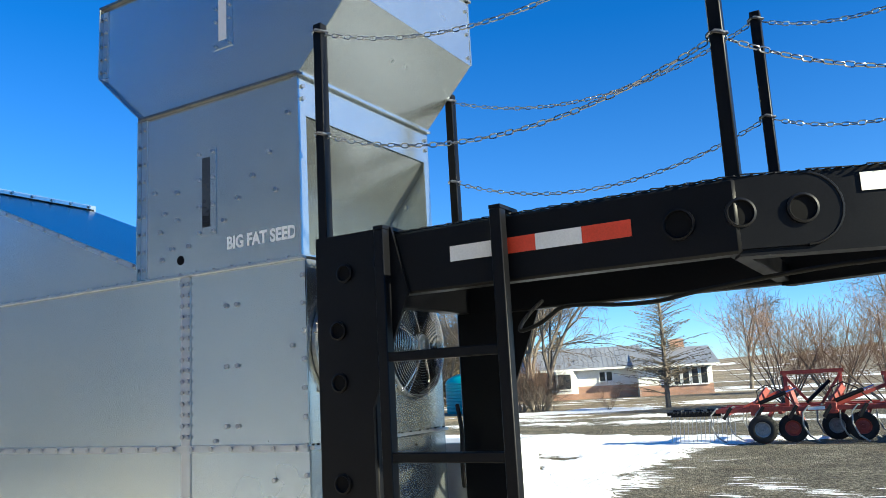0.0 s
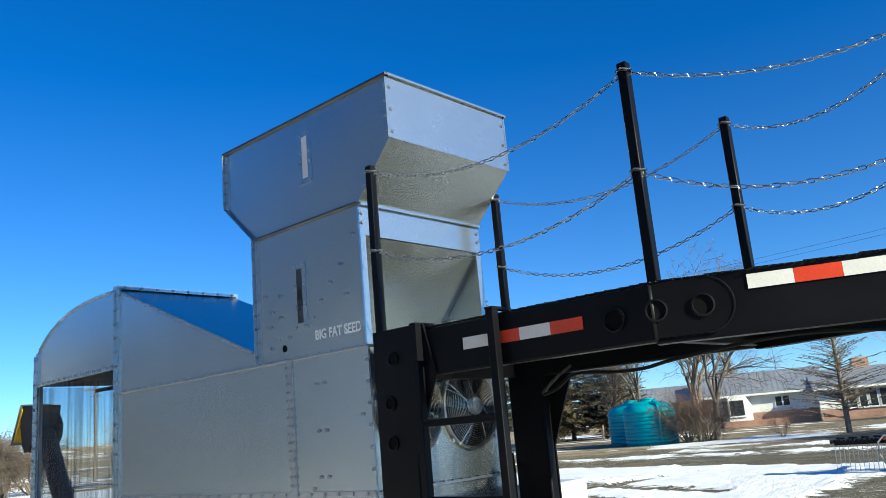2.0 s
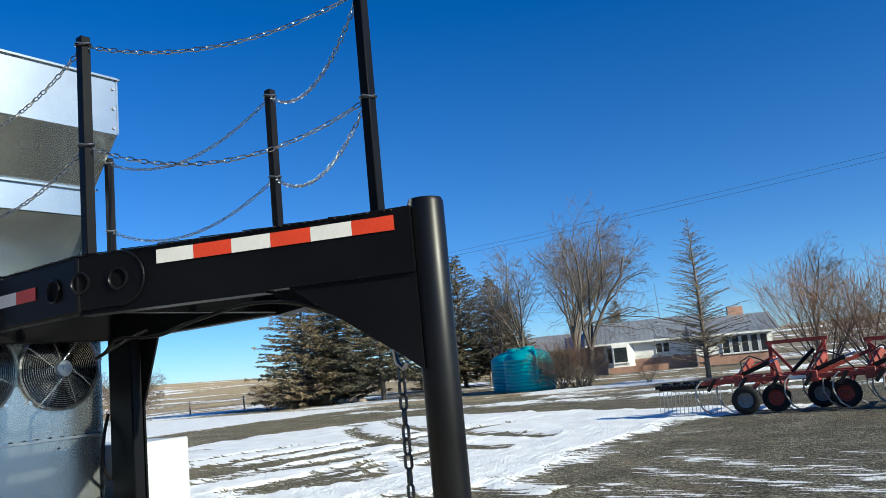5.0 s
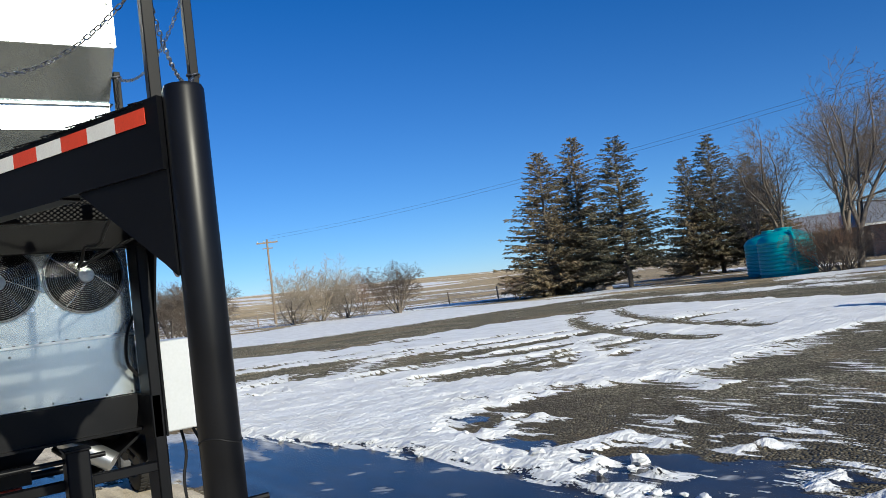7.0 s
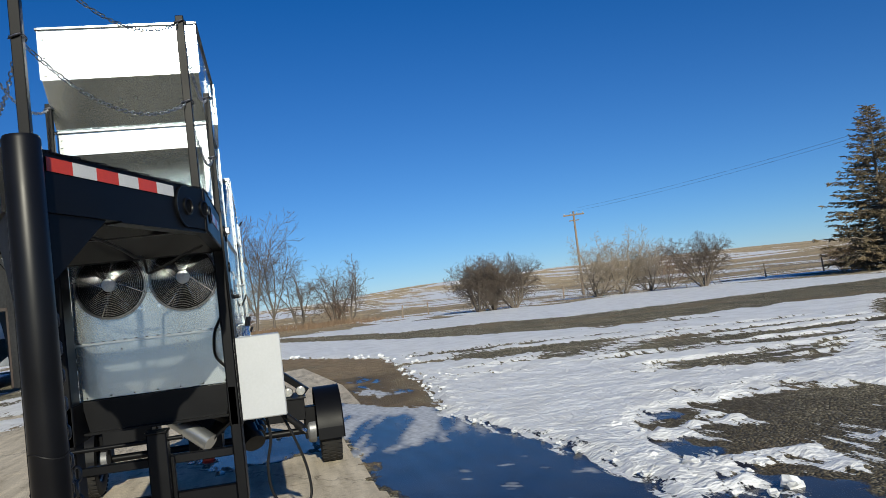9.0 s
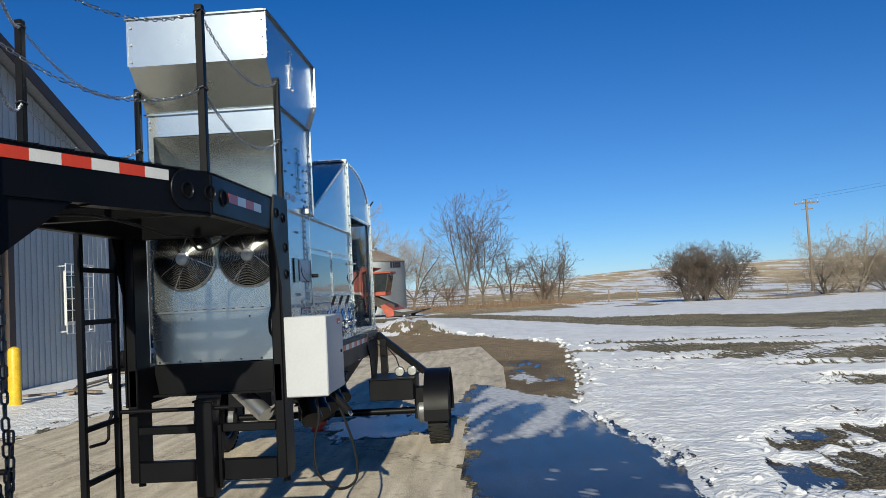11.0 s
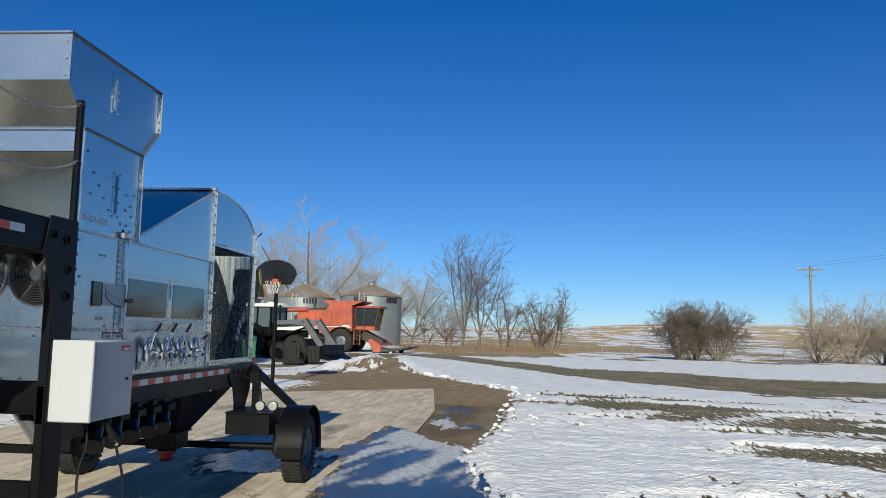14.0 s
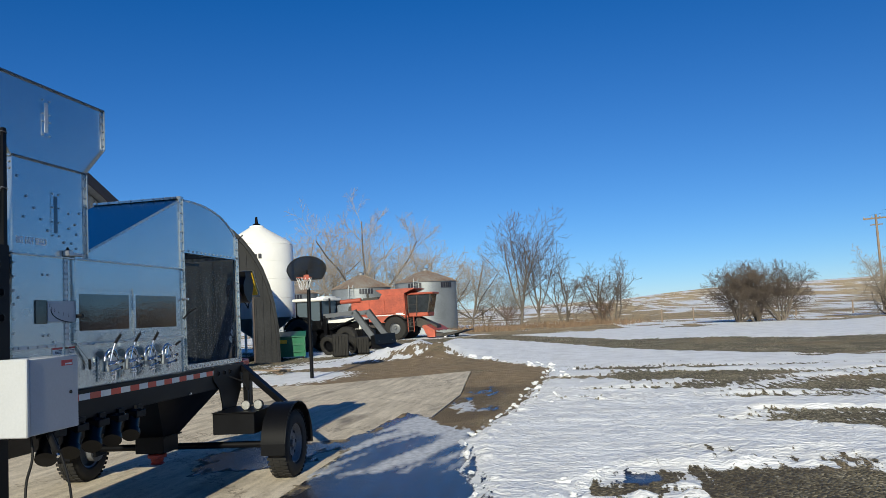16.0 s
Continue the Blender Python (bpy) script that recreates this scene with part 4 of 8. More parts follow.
def wheel(name, radius, width, rim, rubber, rim_mat, tread=40, lugs=True):
    """A wheel about its own y axis, as a part: tyre and rim."""
    w = new(name)
    w.empty_display_size = 0.05
    h = width / 2
    prof = [(rim + 0.005, -h * 0.8), (rim + 0.02, -h * 0.95), (radius * 0.80, -h), (radius * 0.94, -h * 0.9), (radius, -h * 0.68), (radius, h * 0.68), (radius * 0.94, h * 0.9), (radius * 0.80, h), (rim + 0.02, h * 0.95), (rim + 0.005, h * 0.8)]
    bm = lathe(B(), prof, axis="y", sides=48, cap=False)
    if tread:
        for k in range(tread):
            t = k * math.tau / tread
            for q, o in ((-0.34, 0), (0.0, 0.5), (0.34, 0)):
                tt = t + o * math.tau / tread
                m = Matrix.Rotation(-tt, 4, "Y") @ Matrix.Translation((radius, q * width, 0))
                box(bm, -0.004, 0.007, -width * 0.13, width * 0.13, -radius * 0.045, radius * 0.045, 0, m)
    part("tyre", bm, rubber, w)
    r = rim
    prof = [(r + 0.012, h * 0.82), (r, h * 0.80), (r * 0.93, h * 0.45), (r * 0.80, h * 0.30), (r * 0.55, h * 0.42), (r * 0.40, h * 0.42), (r * 0.36, h * 0.30), (r * 0.2, h * 0.30), (r * 0.2, h * 0.65), (0.001, h * 0.68)]
    bm = lathe(B(), prof, axis="y", sides=36, cap=False)
    lathe(bm, [(r + 0.012, -h * 0.82), (r * 0.95, -h * 0.7), (r * 0.9, 0.0), (r * 0.3, 0.05 * h), (0.001, 0.05 * h)], axis="y", sides=36, cap=False)
    rm = part("rim", bm, rim_mat, w)
    if lugs:
        for k in range(8):
            t = k * math.tau / 8
            part("vent", rod(B(), (r * 0.72 * math.cos(t), h * 0.33, r * 0.72 * math.sin(t)), (r * 0.72 * math.cos(t), h * 0.375, r * 0.72 * math.sin(t)), r * 0.09, 10), BLACK_AND_SHADE, rm)
    return w


RIM_GREY = material("grey_steel_rim", (0.16, 0.165, 0.18), 0.4, 0.3, 0.15, 9, 60, 0.05)
for s, cy in ((1, 1.265), (-1, -1.225)):
    w = wheel("wheel", WR, 0.225, 0.205, RUBBER, RIM_GREY)
    w.parent = trailer
    w.matrix_basis = pose(WX, cy, WR - 0.004, 0, 0, 0 if s > 0 else 180)
    # fender: a bent sheet with a rolled lip
    bm = B()
    prof = []
    for k in range(13):
        t = radians(-8) + radians(196) * k / 12
        prof.append((WX + 0.455 * math.cos(t), WR + 0.455 * math.sin(t)))
    prof = [(prof[0][0], 0.42)] + prof + [(prof[-1][0], 0.38)]
    rings = []
    for k, (x, z) in enumerate(prof):
        n_ = Vector((x - WX, 0, z - WR)).normalized() if 0 < k < len(prof) - 1 else Vector((1 if x > WX else -1, 0, 0))
        rings.append([bm.verts.new(Vector((x, cy + e, z)) - n_ * d) for e, d in ((-0.135, 0), (0.135, 0), (0.135, 0.006), (-0.135, 0.006))])
    for a, b in zip(rings, rings[1:]):
        for k in range(4):
            bm.faces.new((a[k], a[(k + 1) % 4], b[(k + 1) % 4], b[k]))
    bm.faces.new(rings[0])
    bm.faces.new(rings[-1][::-1])
    fender = part("fender", bm, BLACK, trailer)
    part("fender_lip", pipe(B(), [(x, cy + s * 0.135, z) for x, z in prof], 0.007, 6), BLACK, fender)
    # hanger plate under the rail end
    y0, y1 = sorted((s * 0.524, s * 0.536))
    plate = prism(B(), [(-2.72, 1.248), (-3.42, 1.248), (-3.42, 0.95), (-3.30, 0.80), (-3.10, 0.52), (-2.92, 0.48), (-2.90, 0.82), (-2.84, 0.98), (-2.70, 1.10)], y0, y1)
    part("hanger_plate", plate, BLACK, trailer)
    for k in range(3):
        weld_ring((-2.82 - 0.15 * k, s * 0.5365, 1.17), (0, s, 0), 0.028, trailer)
    part("outrigger_box", boxed(-3.30, -2.62, min(s * 0.54, s * 1.02), max(s * 0.54, s * 1.02), 0.52, 0.745, bevel=0.006), BLACK, trailer)
    part("step_plate", boxed(-3.25, -2.60, min(s * 0.54, s * 1.04), max(s * 0.54, s * 1.04), 0.746, 0.758), BLACK, trailer)
    part("diagonal_brace", beam(B(), (-3.50, s * 0.52, 1.20), (-3.42, s * 1.08, 0.74), 0.10, 0.07, bevel=0.005), BLACK, trailer)
    part("post", boxed(-3.52, -3.42, min(s * 0.56, s * 0.64), max(s * 0.56, s * 0.64), 0.74, 1.15, bevel=0.004), BLACK, trailer)
    part("spindle_arm", boxed(-3.05, -2.85, min(s * 1.0, s * 1.14), max(s * 1.0, s * 1.14), 0.28, 0.62, bevel=0.006), BLACK, trailer)
    for lx, ly in ((-2.78, 0.86), (-2.80, 0.995)):
        lamp = part("marker_light", lathe(B(), [(0.048, -0.03), (0.052, 0.0), (0.046, 0.012), (0.02, 0.018)], (0, 0, 0), "x", 24), MARKER, trailer, "round white marker light")
        lamp.matrix_basis = pose(lx, s * ly, 0.812)
        rimr = part("light_rim", lathe(B(), [(0.054, -0.035), (0.056, 0.004), (0.052, 0.005)], (0, 0, 0), "x", 24, False), HOSE, lamp)
    part("wiring", pipe(B(), [(-2.86, s * 0.86, 0.82), (-3.0, s * 0.80, 0.95), (-3.1, s * 0.7, 1.05), (-3.05, s * 0.56, 1.12)], 0.007, 6), HOSE, trailer)
part("axle", rod(B(), (WX, -1.12, 0.36), (WX, 1.12, 0.36), 0.038, 14), BLACK, trailer)
for s in (-1, 1):
    part("brake_drum", lathe(B(), [(0.12, 0), (0.14, 0.02), (0.14, 0.09), (0.05, 0.10)], (WX, s * 1.08 - 0.05, 0.36), "y", 24), RIM_GREY, trailer)

# discharge hopper below the frame
hop = B()
top = [(-1.62, -0.45, 1.0), (-3.05, -0.45, 1.0), (-3.05, 0.45, 1.0), (-1.62, 0.45, 1.0)]
low = [(-2.22, -0.16, 0.57), (-2.56, -0.16, 0.57), (-2.56, 0.18, 0.57), (-2.22, 0.18, 0.57)]
va, vb = [hop.verts.new(p) for p in top], [hop.verts.new(p) for p in low]
for k in range(4):
    hop.faces.new((va[k], va[(k + 1) % 4], vb[(k + 1) % 4], vb[k]))
hop.faces.new(va)
hop.faces.new(vb)
hopper_low = part("discharge_hopper", hop, BLACK, trailer, smooth=False)
part("outlet", boxed(-2.55, -2.23, -0.15, 0.17, 0.40, 0.575, bevel=0.004), BLACK, hopper_low)
part("outlet_flange", boxed(-2.58, -2.20, -0.18, 0.20, 0.56, 0.575), BLACK, hopper_low)
valve = lathe(B(), [(0.09, 0.38), (0.10, 0.37), (0.10, 0.34), (0.07, 0.33), (0.06, 0.29), (0.075, 0.275), (0.05, 0.26)], (-2.39, 0.01, 0), sides=18)
part("outlet_valve", valve, CAST_RED, hopper_low, "rusty red outlet valve")
for k in range(5):
    x = 0.10 - 0.29 * k
    c = part("grain_spout", rod(B(), (x - 0.08, 0.28, 1.05), (x, 0.49, 0.935), 0.060, 16), BLACK, trailer)
    part("spout_flange", boxed(x - 0.085, x + 0.075, 0.44, 0.60, 0.925, 0.985, bevel=0.006), BLACK, c)
    part("spout_boot", rod(B(), (x - 0.02, 0.50, 0.95), (x + 0.14, 0.575, 0.80), 0.070, 14, 0.062), BLACK_SATIN, c, "black spout boot")
    part("spout_collar", rod(B(), (x + 0.12, 0.567, 0.818), (x + 0.155, 0.583, 0.784), 0.078, 14), BLACK_SATIN, c)
    part("spout_bracket", boxed(x - 0.12, x - 0.02, 0.40, 0.545, 0.96, 1.03, bevel=0.004), BLACK, c)
    part("wing_nut", beam(B(), (x - 0.06, 0.56, 0.985), (x + 0.02, 0.60, 1.0), 0.03, 0.012), BLACK_SATIN, c)
part("side_chute", extrude(B(), [(0.45, 0.46, 1.0), (-1.35, 0.46, 1.0), (-1.2, 0.20, 0.80), (0.40, 0.20, 0.80)], (0, 0, -0.02)), BLACK, trailer)
part("feed_pipe", rod(B(), (0.30, 0.06, 1.04), (0.44, 0.30, 0.86), 0.062, 16), ZINC_DULL, trailer, "galvanized spout below the apron")
part("tail_reflector", boxed(-3.78, -3.56, 0.40, 0.50, 1.20, 1.29, bevel=0.02), RED_TAPE, trailer, "orange-red tail reflector")
part("reflector_bracket", boxed(-3.60, -3.50, 0.43, 0.47, 1.15, 1.22), BLACK, trailer)

# ---- seed cleaner on the trailer ----
cleaner = thing("seed_cleaner", (0, 0, 1.25), "galvanized sheet-metal seed cleaning machine with twin fans and tall hopper", "seed cleaner")
HW = 0.482
ZO = 1.25                                     # its base stands on the rails


def cpart(name, bm, mat, parent=None, label="", smooth=True):
    bmesh.ops.translate(bm, vec=(0, 0, -ZO), verts=bm.verts)
    return part(name, bm, mat, parent or cleaner, label, smooth)


def cbolts(spots, way, parent=None, r=0.0095, mat=STEEL):
    bolts("bolt", [Vector(s) - Vector((0, 0, ZO)) for s in spots], way, parent or cleaner, r, mat, 0.008)


HOP = [(0.72, 3.66), (0.72, 3.325), (0.455, 3.05), (-0.44, 3.05), (-0.72, 3.30), (-0.72, 3.655)]
ARCH = [(-2.13, 3.062), (-2.40, 3.068), (-2.66, 3.06), (-2.90, 3.03), (-3.12, 2.98), (-3.30, 2.91), (-3.44, 2.83), (-3.525, 2.75)]
for s in (-1, 1):
    y0, y1 = sorted((s * (HW - 0.004), s * HW))
    out = (0, s, 0)

    def panel(pts, label="", mat=ZINC):
        return cpart("side_panel", prism(B(), pts, y0, y1), mat, None, label)

    def strip(p, q, w=0.036, proud=0.006, mat=ZINC_DULL, n=0):
        """A bolted strip over a seam from p to q, both (x, z)."""
        d = Vector((q[0] - p[0], q[1] - p[1])).normalized()
        nn = Vector((-d.y, d.x)) * w / 2
        ring = [(p[0] + nn.x, p[1] + nn.y), (q[0] + nn.x, q[1] + nn.y), (q[0] - nn.x, q[1] - nn.y), (p[0] - nn.x, p[1] - nn.y)]
        ya, yb = sorted((s * HW, s * (HW + proud)))
        ob = cpart("seam_strip", prism(B(), ring, ya, yb), mat)
        if n:
            cbolts([(x, s * (HW + proud), z) for x, _, z in row((p[0], 0, p[1]), (q[0], 0, q[1]), n)], out)
        return ob

    panel(HOP)
    panel([(0.455, 3.05), (0.455, 2.315), (-0.44, 2.315), (-0.44, 3.05)])
    panel([(0.468, 2.315), (0.468, 1.615), (-0.165, 1.615), (-0.165, 2.315)])
    panel([(-0.165, 2.315), (-0.165, 1.615), (-2.10, 1.615), (-2.10, 2.315)])
    panel([(0.468, 1.612), (0.468, 1.252), (-0.165, 1.252), (-0.165, 1.612)])
    panel([(-0.165, 1.612), (-0.165, 1.252), (-2.10, 1.252), (-2.10, 1.612)])
    panel([(-0.44, 2.315), (-2.13, 2.315), (-2.13, 3.06), (-0.44, 2.38)])
    panel(ARCH + [(-3.525, 2.51), (-2.13, 2.51)])
    # seams and flanges
    ya, yb = sorted((s * HW, s * (HW + 0.022)))
    cpart("shelf_angle", boxed(-2.12, 0.475, ya, yb, 2.311, 2.319), ZINC_DULL)
    cbolts([(x, s * (HW + 0.014), 2.319) for x, _, _ in row((-2.1, 0, 0), (0.45, 0, 0), 26)], (0, 0, 1), r=0.008)
    strip((-2.115, 1.252), (-2.115, 3.06), 0.05, 0.012, ZINC, 18)
    strip((-3.505, 1.252), (-3.505, 2.77), 0.045, 0.012, ZINC, 15)
    strip((-0.165, 1.252), (-0.165, 2.31), 0.05, 0.005, ZINC_DULL)
    cbolts([(-0.165 + d, s * (HW + 0.005), z) for d in (-0.016, 0.016) for _, _, z in row((0, 0, 1.64), (0, 0, 2.30), 15)], out)
    strip((-2.1, 1.615), (0.465, 1.615), 0.026, 0.010, ZINC_DULL, 24)
    strip((0.458, 1.26), (0.458, 2.30), 0.022, 0.004, ZINC, 10)
    strip((-2.13, 3.045), (-0.44, 2.375), 0.022, 0.006, ZINC_DULL, 16)
    strip((-2.13, 2.515), (-3.52, 2.515), 0.045, 0.010, ZINC, 14)
    strip((-2.13, 1.285), (-3.52, 1.285), 0.055, 0.010, ZINC, 14)
    strip((0.44, 2.33), (0.44, 3.04), 0.030, 0.004, ZINC)
    strip((-0.425, 2.33), (-0.425, 3.04), 0.032, 0.004, ZINC_DULL, 9)
    strip((-0.705, 3.31), (-0.705, 3.64), 0.032, 0.004, ZINC_DULL, 5)
    strip((0.705, 3.33), (0.705, 3.645), 0.028, 0.004, ZINC, 4)
    # side lips are coloured dark to carry the shade under their overhang
    cpart("hopper_lip", boxed(-0.735, 0.735, min(s * 0.47, s * 0.500), max(s * 0.47, s * 0.500), 3.655, 3.667), LIP)
    cpart("neck_lip", boxed(-0.45, 0.465, min(s * 0.48, s * 0.502), max(s * 0.48, s * 0.502), 3.044, 3.054), LIP)
    # standing flanges of the folded sheets
    for (xa, za), (xb, zb) in (((-0.722, 3.31), (-0.722, 3.652)), ((-0.722, 3.305), (-0.446, 3.056)), ((-0.444, 2.325), (-0.444, 3.04)), ((-2.145, 1.26), (-2.145, 3.06)), ((-3.528, 1.262), (-3.528, 2.748)), ((0.722, 3.33), (0.722, 3.652))):
        ya, yb = sorted((s * HW, s * (HW + (0.026 if xa < 0 else 0.010))))
        fl = B()
        dx, dz = (0.0022, 0.0) if abs(xa - xb) < 0.01 else (0.0016, 0.0016)
        prism(fl, [(xa - dx, za - dz), (xa + dx, za + dz), (xb + dx, zb + dz), (xb - dx, zb - dz)], ya, yb)
        cpart("flange", fl, ZINC, None, "folded bright sheet flange", False)
    for (xa, za), (xb, zb) in zip(ARCH, ARCH[1:]):
        strip((xa, za - 0.008), (xb, zb - 0.008), 0.02, 0.006, ZINC_DULL, 2)
    cbolts([(x, s * (HW + 0.001), z) for x, z in ((0.40, 2.90), (0.33, 2.60), (0.30, 2.76), (0.21, 2.68), (0.13, 2.60), (0.05, 2.52), (-0.25, 2.44), (-0.15, 2.44), (-0.30, 2.60), (-0.22, 2.56), (-0.22, 2.68), (-0.32, 2.52), (-0.31, 2.40), (-0.36, 2.70))], out)
    cbolts([(x, s * (HW + 0.001), z) for z in (2.17, 1.93, 1.70) for x in (0.06, 0.12)] + [(0.40, s * (HW + 0.001), 1.99), (0.0, s * (HW + 0.001), 1.645), (0.30, s * (HW + 0.001), 1.50)], out)
    # sight slits in hopper and neck
    for cx, z0, z1, mat in ((0.055, 3.295, 3.535, LABEL_WHITE), (-0.045, 2.505, 2.80, SIGHT)):
        ya, yb = sorted((s * HW, s * (HW + 0.004)))
        fr = cpart("slit_plate", boxed(cx - 0.055, cx + 0.055, ya, yb, z0 - 0.035, z1 + 0.035), ZINC)
        ya, yb = sorted((s * (HW + 0.003), s * (HW + 0.0055)))
        cpart("sight_slit", boxed(cx - 0.022, cx + 0.022, ya, yb, z0, z1), mat, fr, smooth=False)
        cbolts([(cx + d, s * (HW + 0.004), z) for d in (-0.04, 0.04) for z in (z0 - 0.02, z0 + 0.09, z1 - 0.09, z1 + 0.02)], out, fr, 0.007)
    # flat near-black disc paints the shade of a port hole
    hole = cpart("port_hole", rod(B(), (-0.20, s * (HW - 0.002), 2.385), (-0.20, s * (HW + 0.002), 2.385), 0.02, 12), BLACK_AND_SHADE)
    # stencilled words
    m = pose(0.248, s * (HW + 0.0015), 2.419 - ZO, 90, 0, 0 if s < 0 else 180)
    writing("stencil_lettering", "BIG FAT SEED", 0.070, STENCIL, cleaner, m @ Matrix.Diagonal((0.86, 1, 1, 1)), 0.0004, bold=0.0022)

# front and back of hopper and neck
for sx, pts in ((1, [(0.72, 3.66), (0.72, 3.325), (0.455, 3.05)]), (-1, [(-0.72, 3.655), (-0.72, 3.30), (-0.44, 3.05)])):
    for (xa, za), (xb, zb) in zip(pts, pts[1:]):
        cpart("hopper_panel", sheet(B(), [(xa, -HW + 0.004, za), (xa, HW - 0.004, za), (xb, HW - 0.004, zb), (xb, -HW + 0.004, zb)], 0.005), ZINC)
    cpart("hopper_lip", boxed(min(sx * 0.705, sx * 0.74), max(sx * 0.705, sx * 0.74), -HW, HW, 3.655, 3.667), ZINC)
cpart("hopper_bottom", boxed(-0.43, 0.44, -HW + 0.006, HW - 0.006, 3.02, 3.03), ZINC_DULL)
cpart("neck_lip", boxed(0.44, 0.475, -HW, HW, 3.038, 3.05), ZINC)
cpart("neck_band", boxed(0.449, 0.455, -HW + 0.004, HW - 0.004, 2.885, 3.04), ZINC)
cpart("neck_back", boxed(-0.444, -0.436, -HW + 0.004, HW - 0.004, 2.32, 3.04), ZINC_DULL)
for s in (-1, 1):
    cpart("neck_flange", boxed(0.449, 0.456, min(s * 0.44, s * HW), max(s * 0.44, s * HW), 2.33, 2.885), ZINC)
cpart("slide_plate", sheet(B(), [(0.445, -0.475, 2.885), (0.445, 0.475, 2.885), (-0.02, 0.475, 2.335), (-0.02, -0.475, 2.335)], 0.005), ZINC)
cpart("pocket_floor", boxed(-0.05, 0.455, -0.475, 0.475, 2.325, 2.332), ZINC)
for s in (-1, 1):
    cbolts([(x + 0.035, s * 0.474, z) for x, _, z in row((0.44, 0, 2.87), (0.0, 0, 2.36), 7)], (0, -s, 0), None, 0.011, BRIGHT)
cbolts([(0.724, y, z) for y in (-0.46, 0.46) for z in (3.36, 3.48, 3.60)], (1, 0, 0))
cbolts([(0.457, y, z) for y in (-0.46, 0.46) for z in (2.95, 3.0)], (1, 0, 0))

# roof of the sieve box: sloping plate, ridge and arched hood
cpart("roof_plate", sheet(B(), [(-2.13, -HW, 3.06), (-2.13, HW, 3.06), (-0.445, HW, 2.385), (-0.445, -HW, 2.385)], 0.004), ZINC)
cpart("ridge_strip", boxed(-2.165, -2.10, -HW - 0.02, HW + 0.02, 3.06, 3.085), ZINC)
cbolts([(-2.098, y, 3.073) for y in np.linspace(-0.45, 0.45, 8)], (1, 0, 0))
hood = B()
for (xa, za), (xb, zb) in zip(ARCH, ARCH[1:]):
    sheet(hood, [(xa, -HW, za), (xa, HW, za), (xb, HW, zb), (xb, -HW, zb)], 0.004)
cpart("arched_hood", hood, ZINC)
cpart("rear_wall", boxed(-3.53, -3.524, -HW, HW, 2.50, 2.75), ZINC_DULL)
v = cpart("rear_curtain", boxed(-3.525, -3.522, -0.44, 0.44, 1.30, 2.49), VINYL, None, "clear rippled vinyl curtain")
v.visible_shadow = False
for y in (-0.47, 0.44):
    cpart("rear_stile", boxed(-3.53, -3.50, y, y + 0.03, 1.265, 2.499), ZINC_DULL)
# near-black ceiling: the shade beneath the hood is put into its colour
cpart("bay_ceiling", boxed(-3.52, -2.12, -HW + 0.006, HW - 0.006, 2.54, 2.548), BLACK_AND_SHADE)
cpart("bay_floor", boxed(-3.52, -2.12, -HW + 0.006, HW - 0.006, 1.256, 1.264), BLACK)
cpart("bay_bulkhead", boxed(-2.112, -2.106, -HW + 0.006, HW - 0.006, 1.256, 2.40), ZINC_DULL)
cpart("bay_bar", boxed(-3.5, -2.13, -0.01, 0.01, 2.44, 2.47), BLACK)
for s in (-1, 1):
    v = cpart("vinyl_curtain", boxed(-3.49, -2.13, min(s * 0.470, s * 0.473), max(s * 0.470, s * 0.473), 1.27, 2.52), VINYL, None, "clear rippled vinyl curtain")
    v.visible_shadow = False
cpart("deck_under", boxed(-2.10, 0.46, -HW + 0.006, HW - 0.006, 1.256, 1.266), ZINC_DULL)
cpart("upper_deck", boxed(-2.10, 0.46, -HW + 0.006, HW - 0.006, 2.30, 2.308), ZINC_DULL)

# front: fan panel, apron panel
FX = 0.470
fan_panel = cpart("fan_panel", boxed(FX - 0.006, FX, -HW + 0.004, HW - 0.004, 1.62, 2.31), ZINC)
cpart("front_panel", boxed(FX - 0.004, FX + 0.002, -HW + 0.004, HW - 0.004, 1.255, 1.612), ZINC)
cpart("front_seam", boxed(FX, FX + 0.02, -HW, HW, 1.610, 1.622), ZINC_DULL)
cbolts([(FX + 0.012, y, 1.622) for y in np.linspace(-0.45, 0.45, 14)], (0, 0, 1), None, 0.006, HOSE)
cbolts([(FX + 0.002, y, 1.268) for y in np.linspace(-0.44, 0.44, 7)] + [(FX + 0.002, y, z) for y in (-0.2, 0.22) for z in (1.565,)], (1, 0, 0), None, 0.006, HOSE)


GUARD = material("guard_wire", (0.46, 0.47, 0.48), 0.20, 1.0, 0.1, 20, 90, 0.0)
BLADE = material("fan_blade", (0.10, 0.105, 0.11), 0.24, 1.0, 0.15, 20, 90, 0.0)


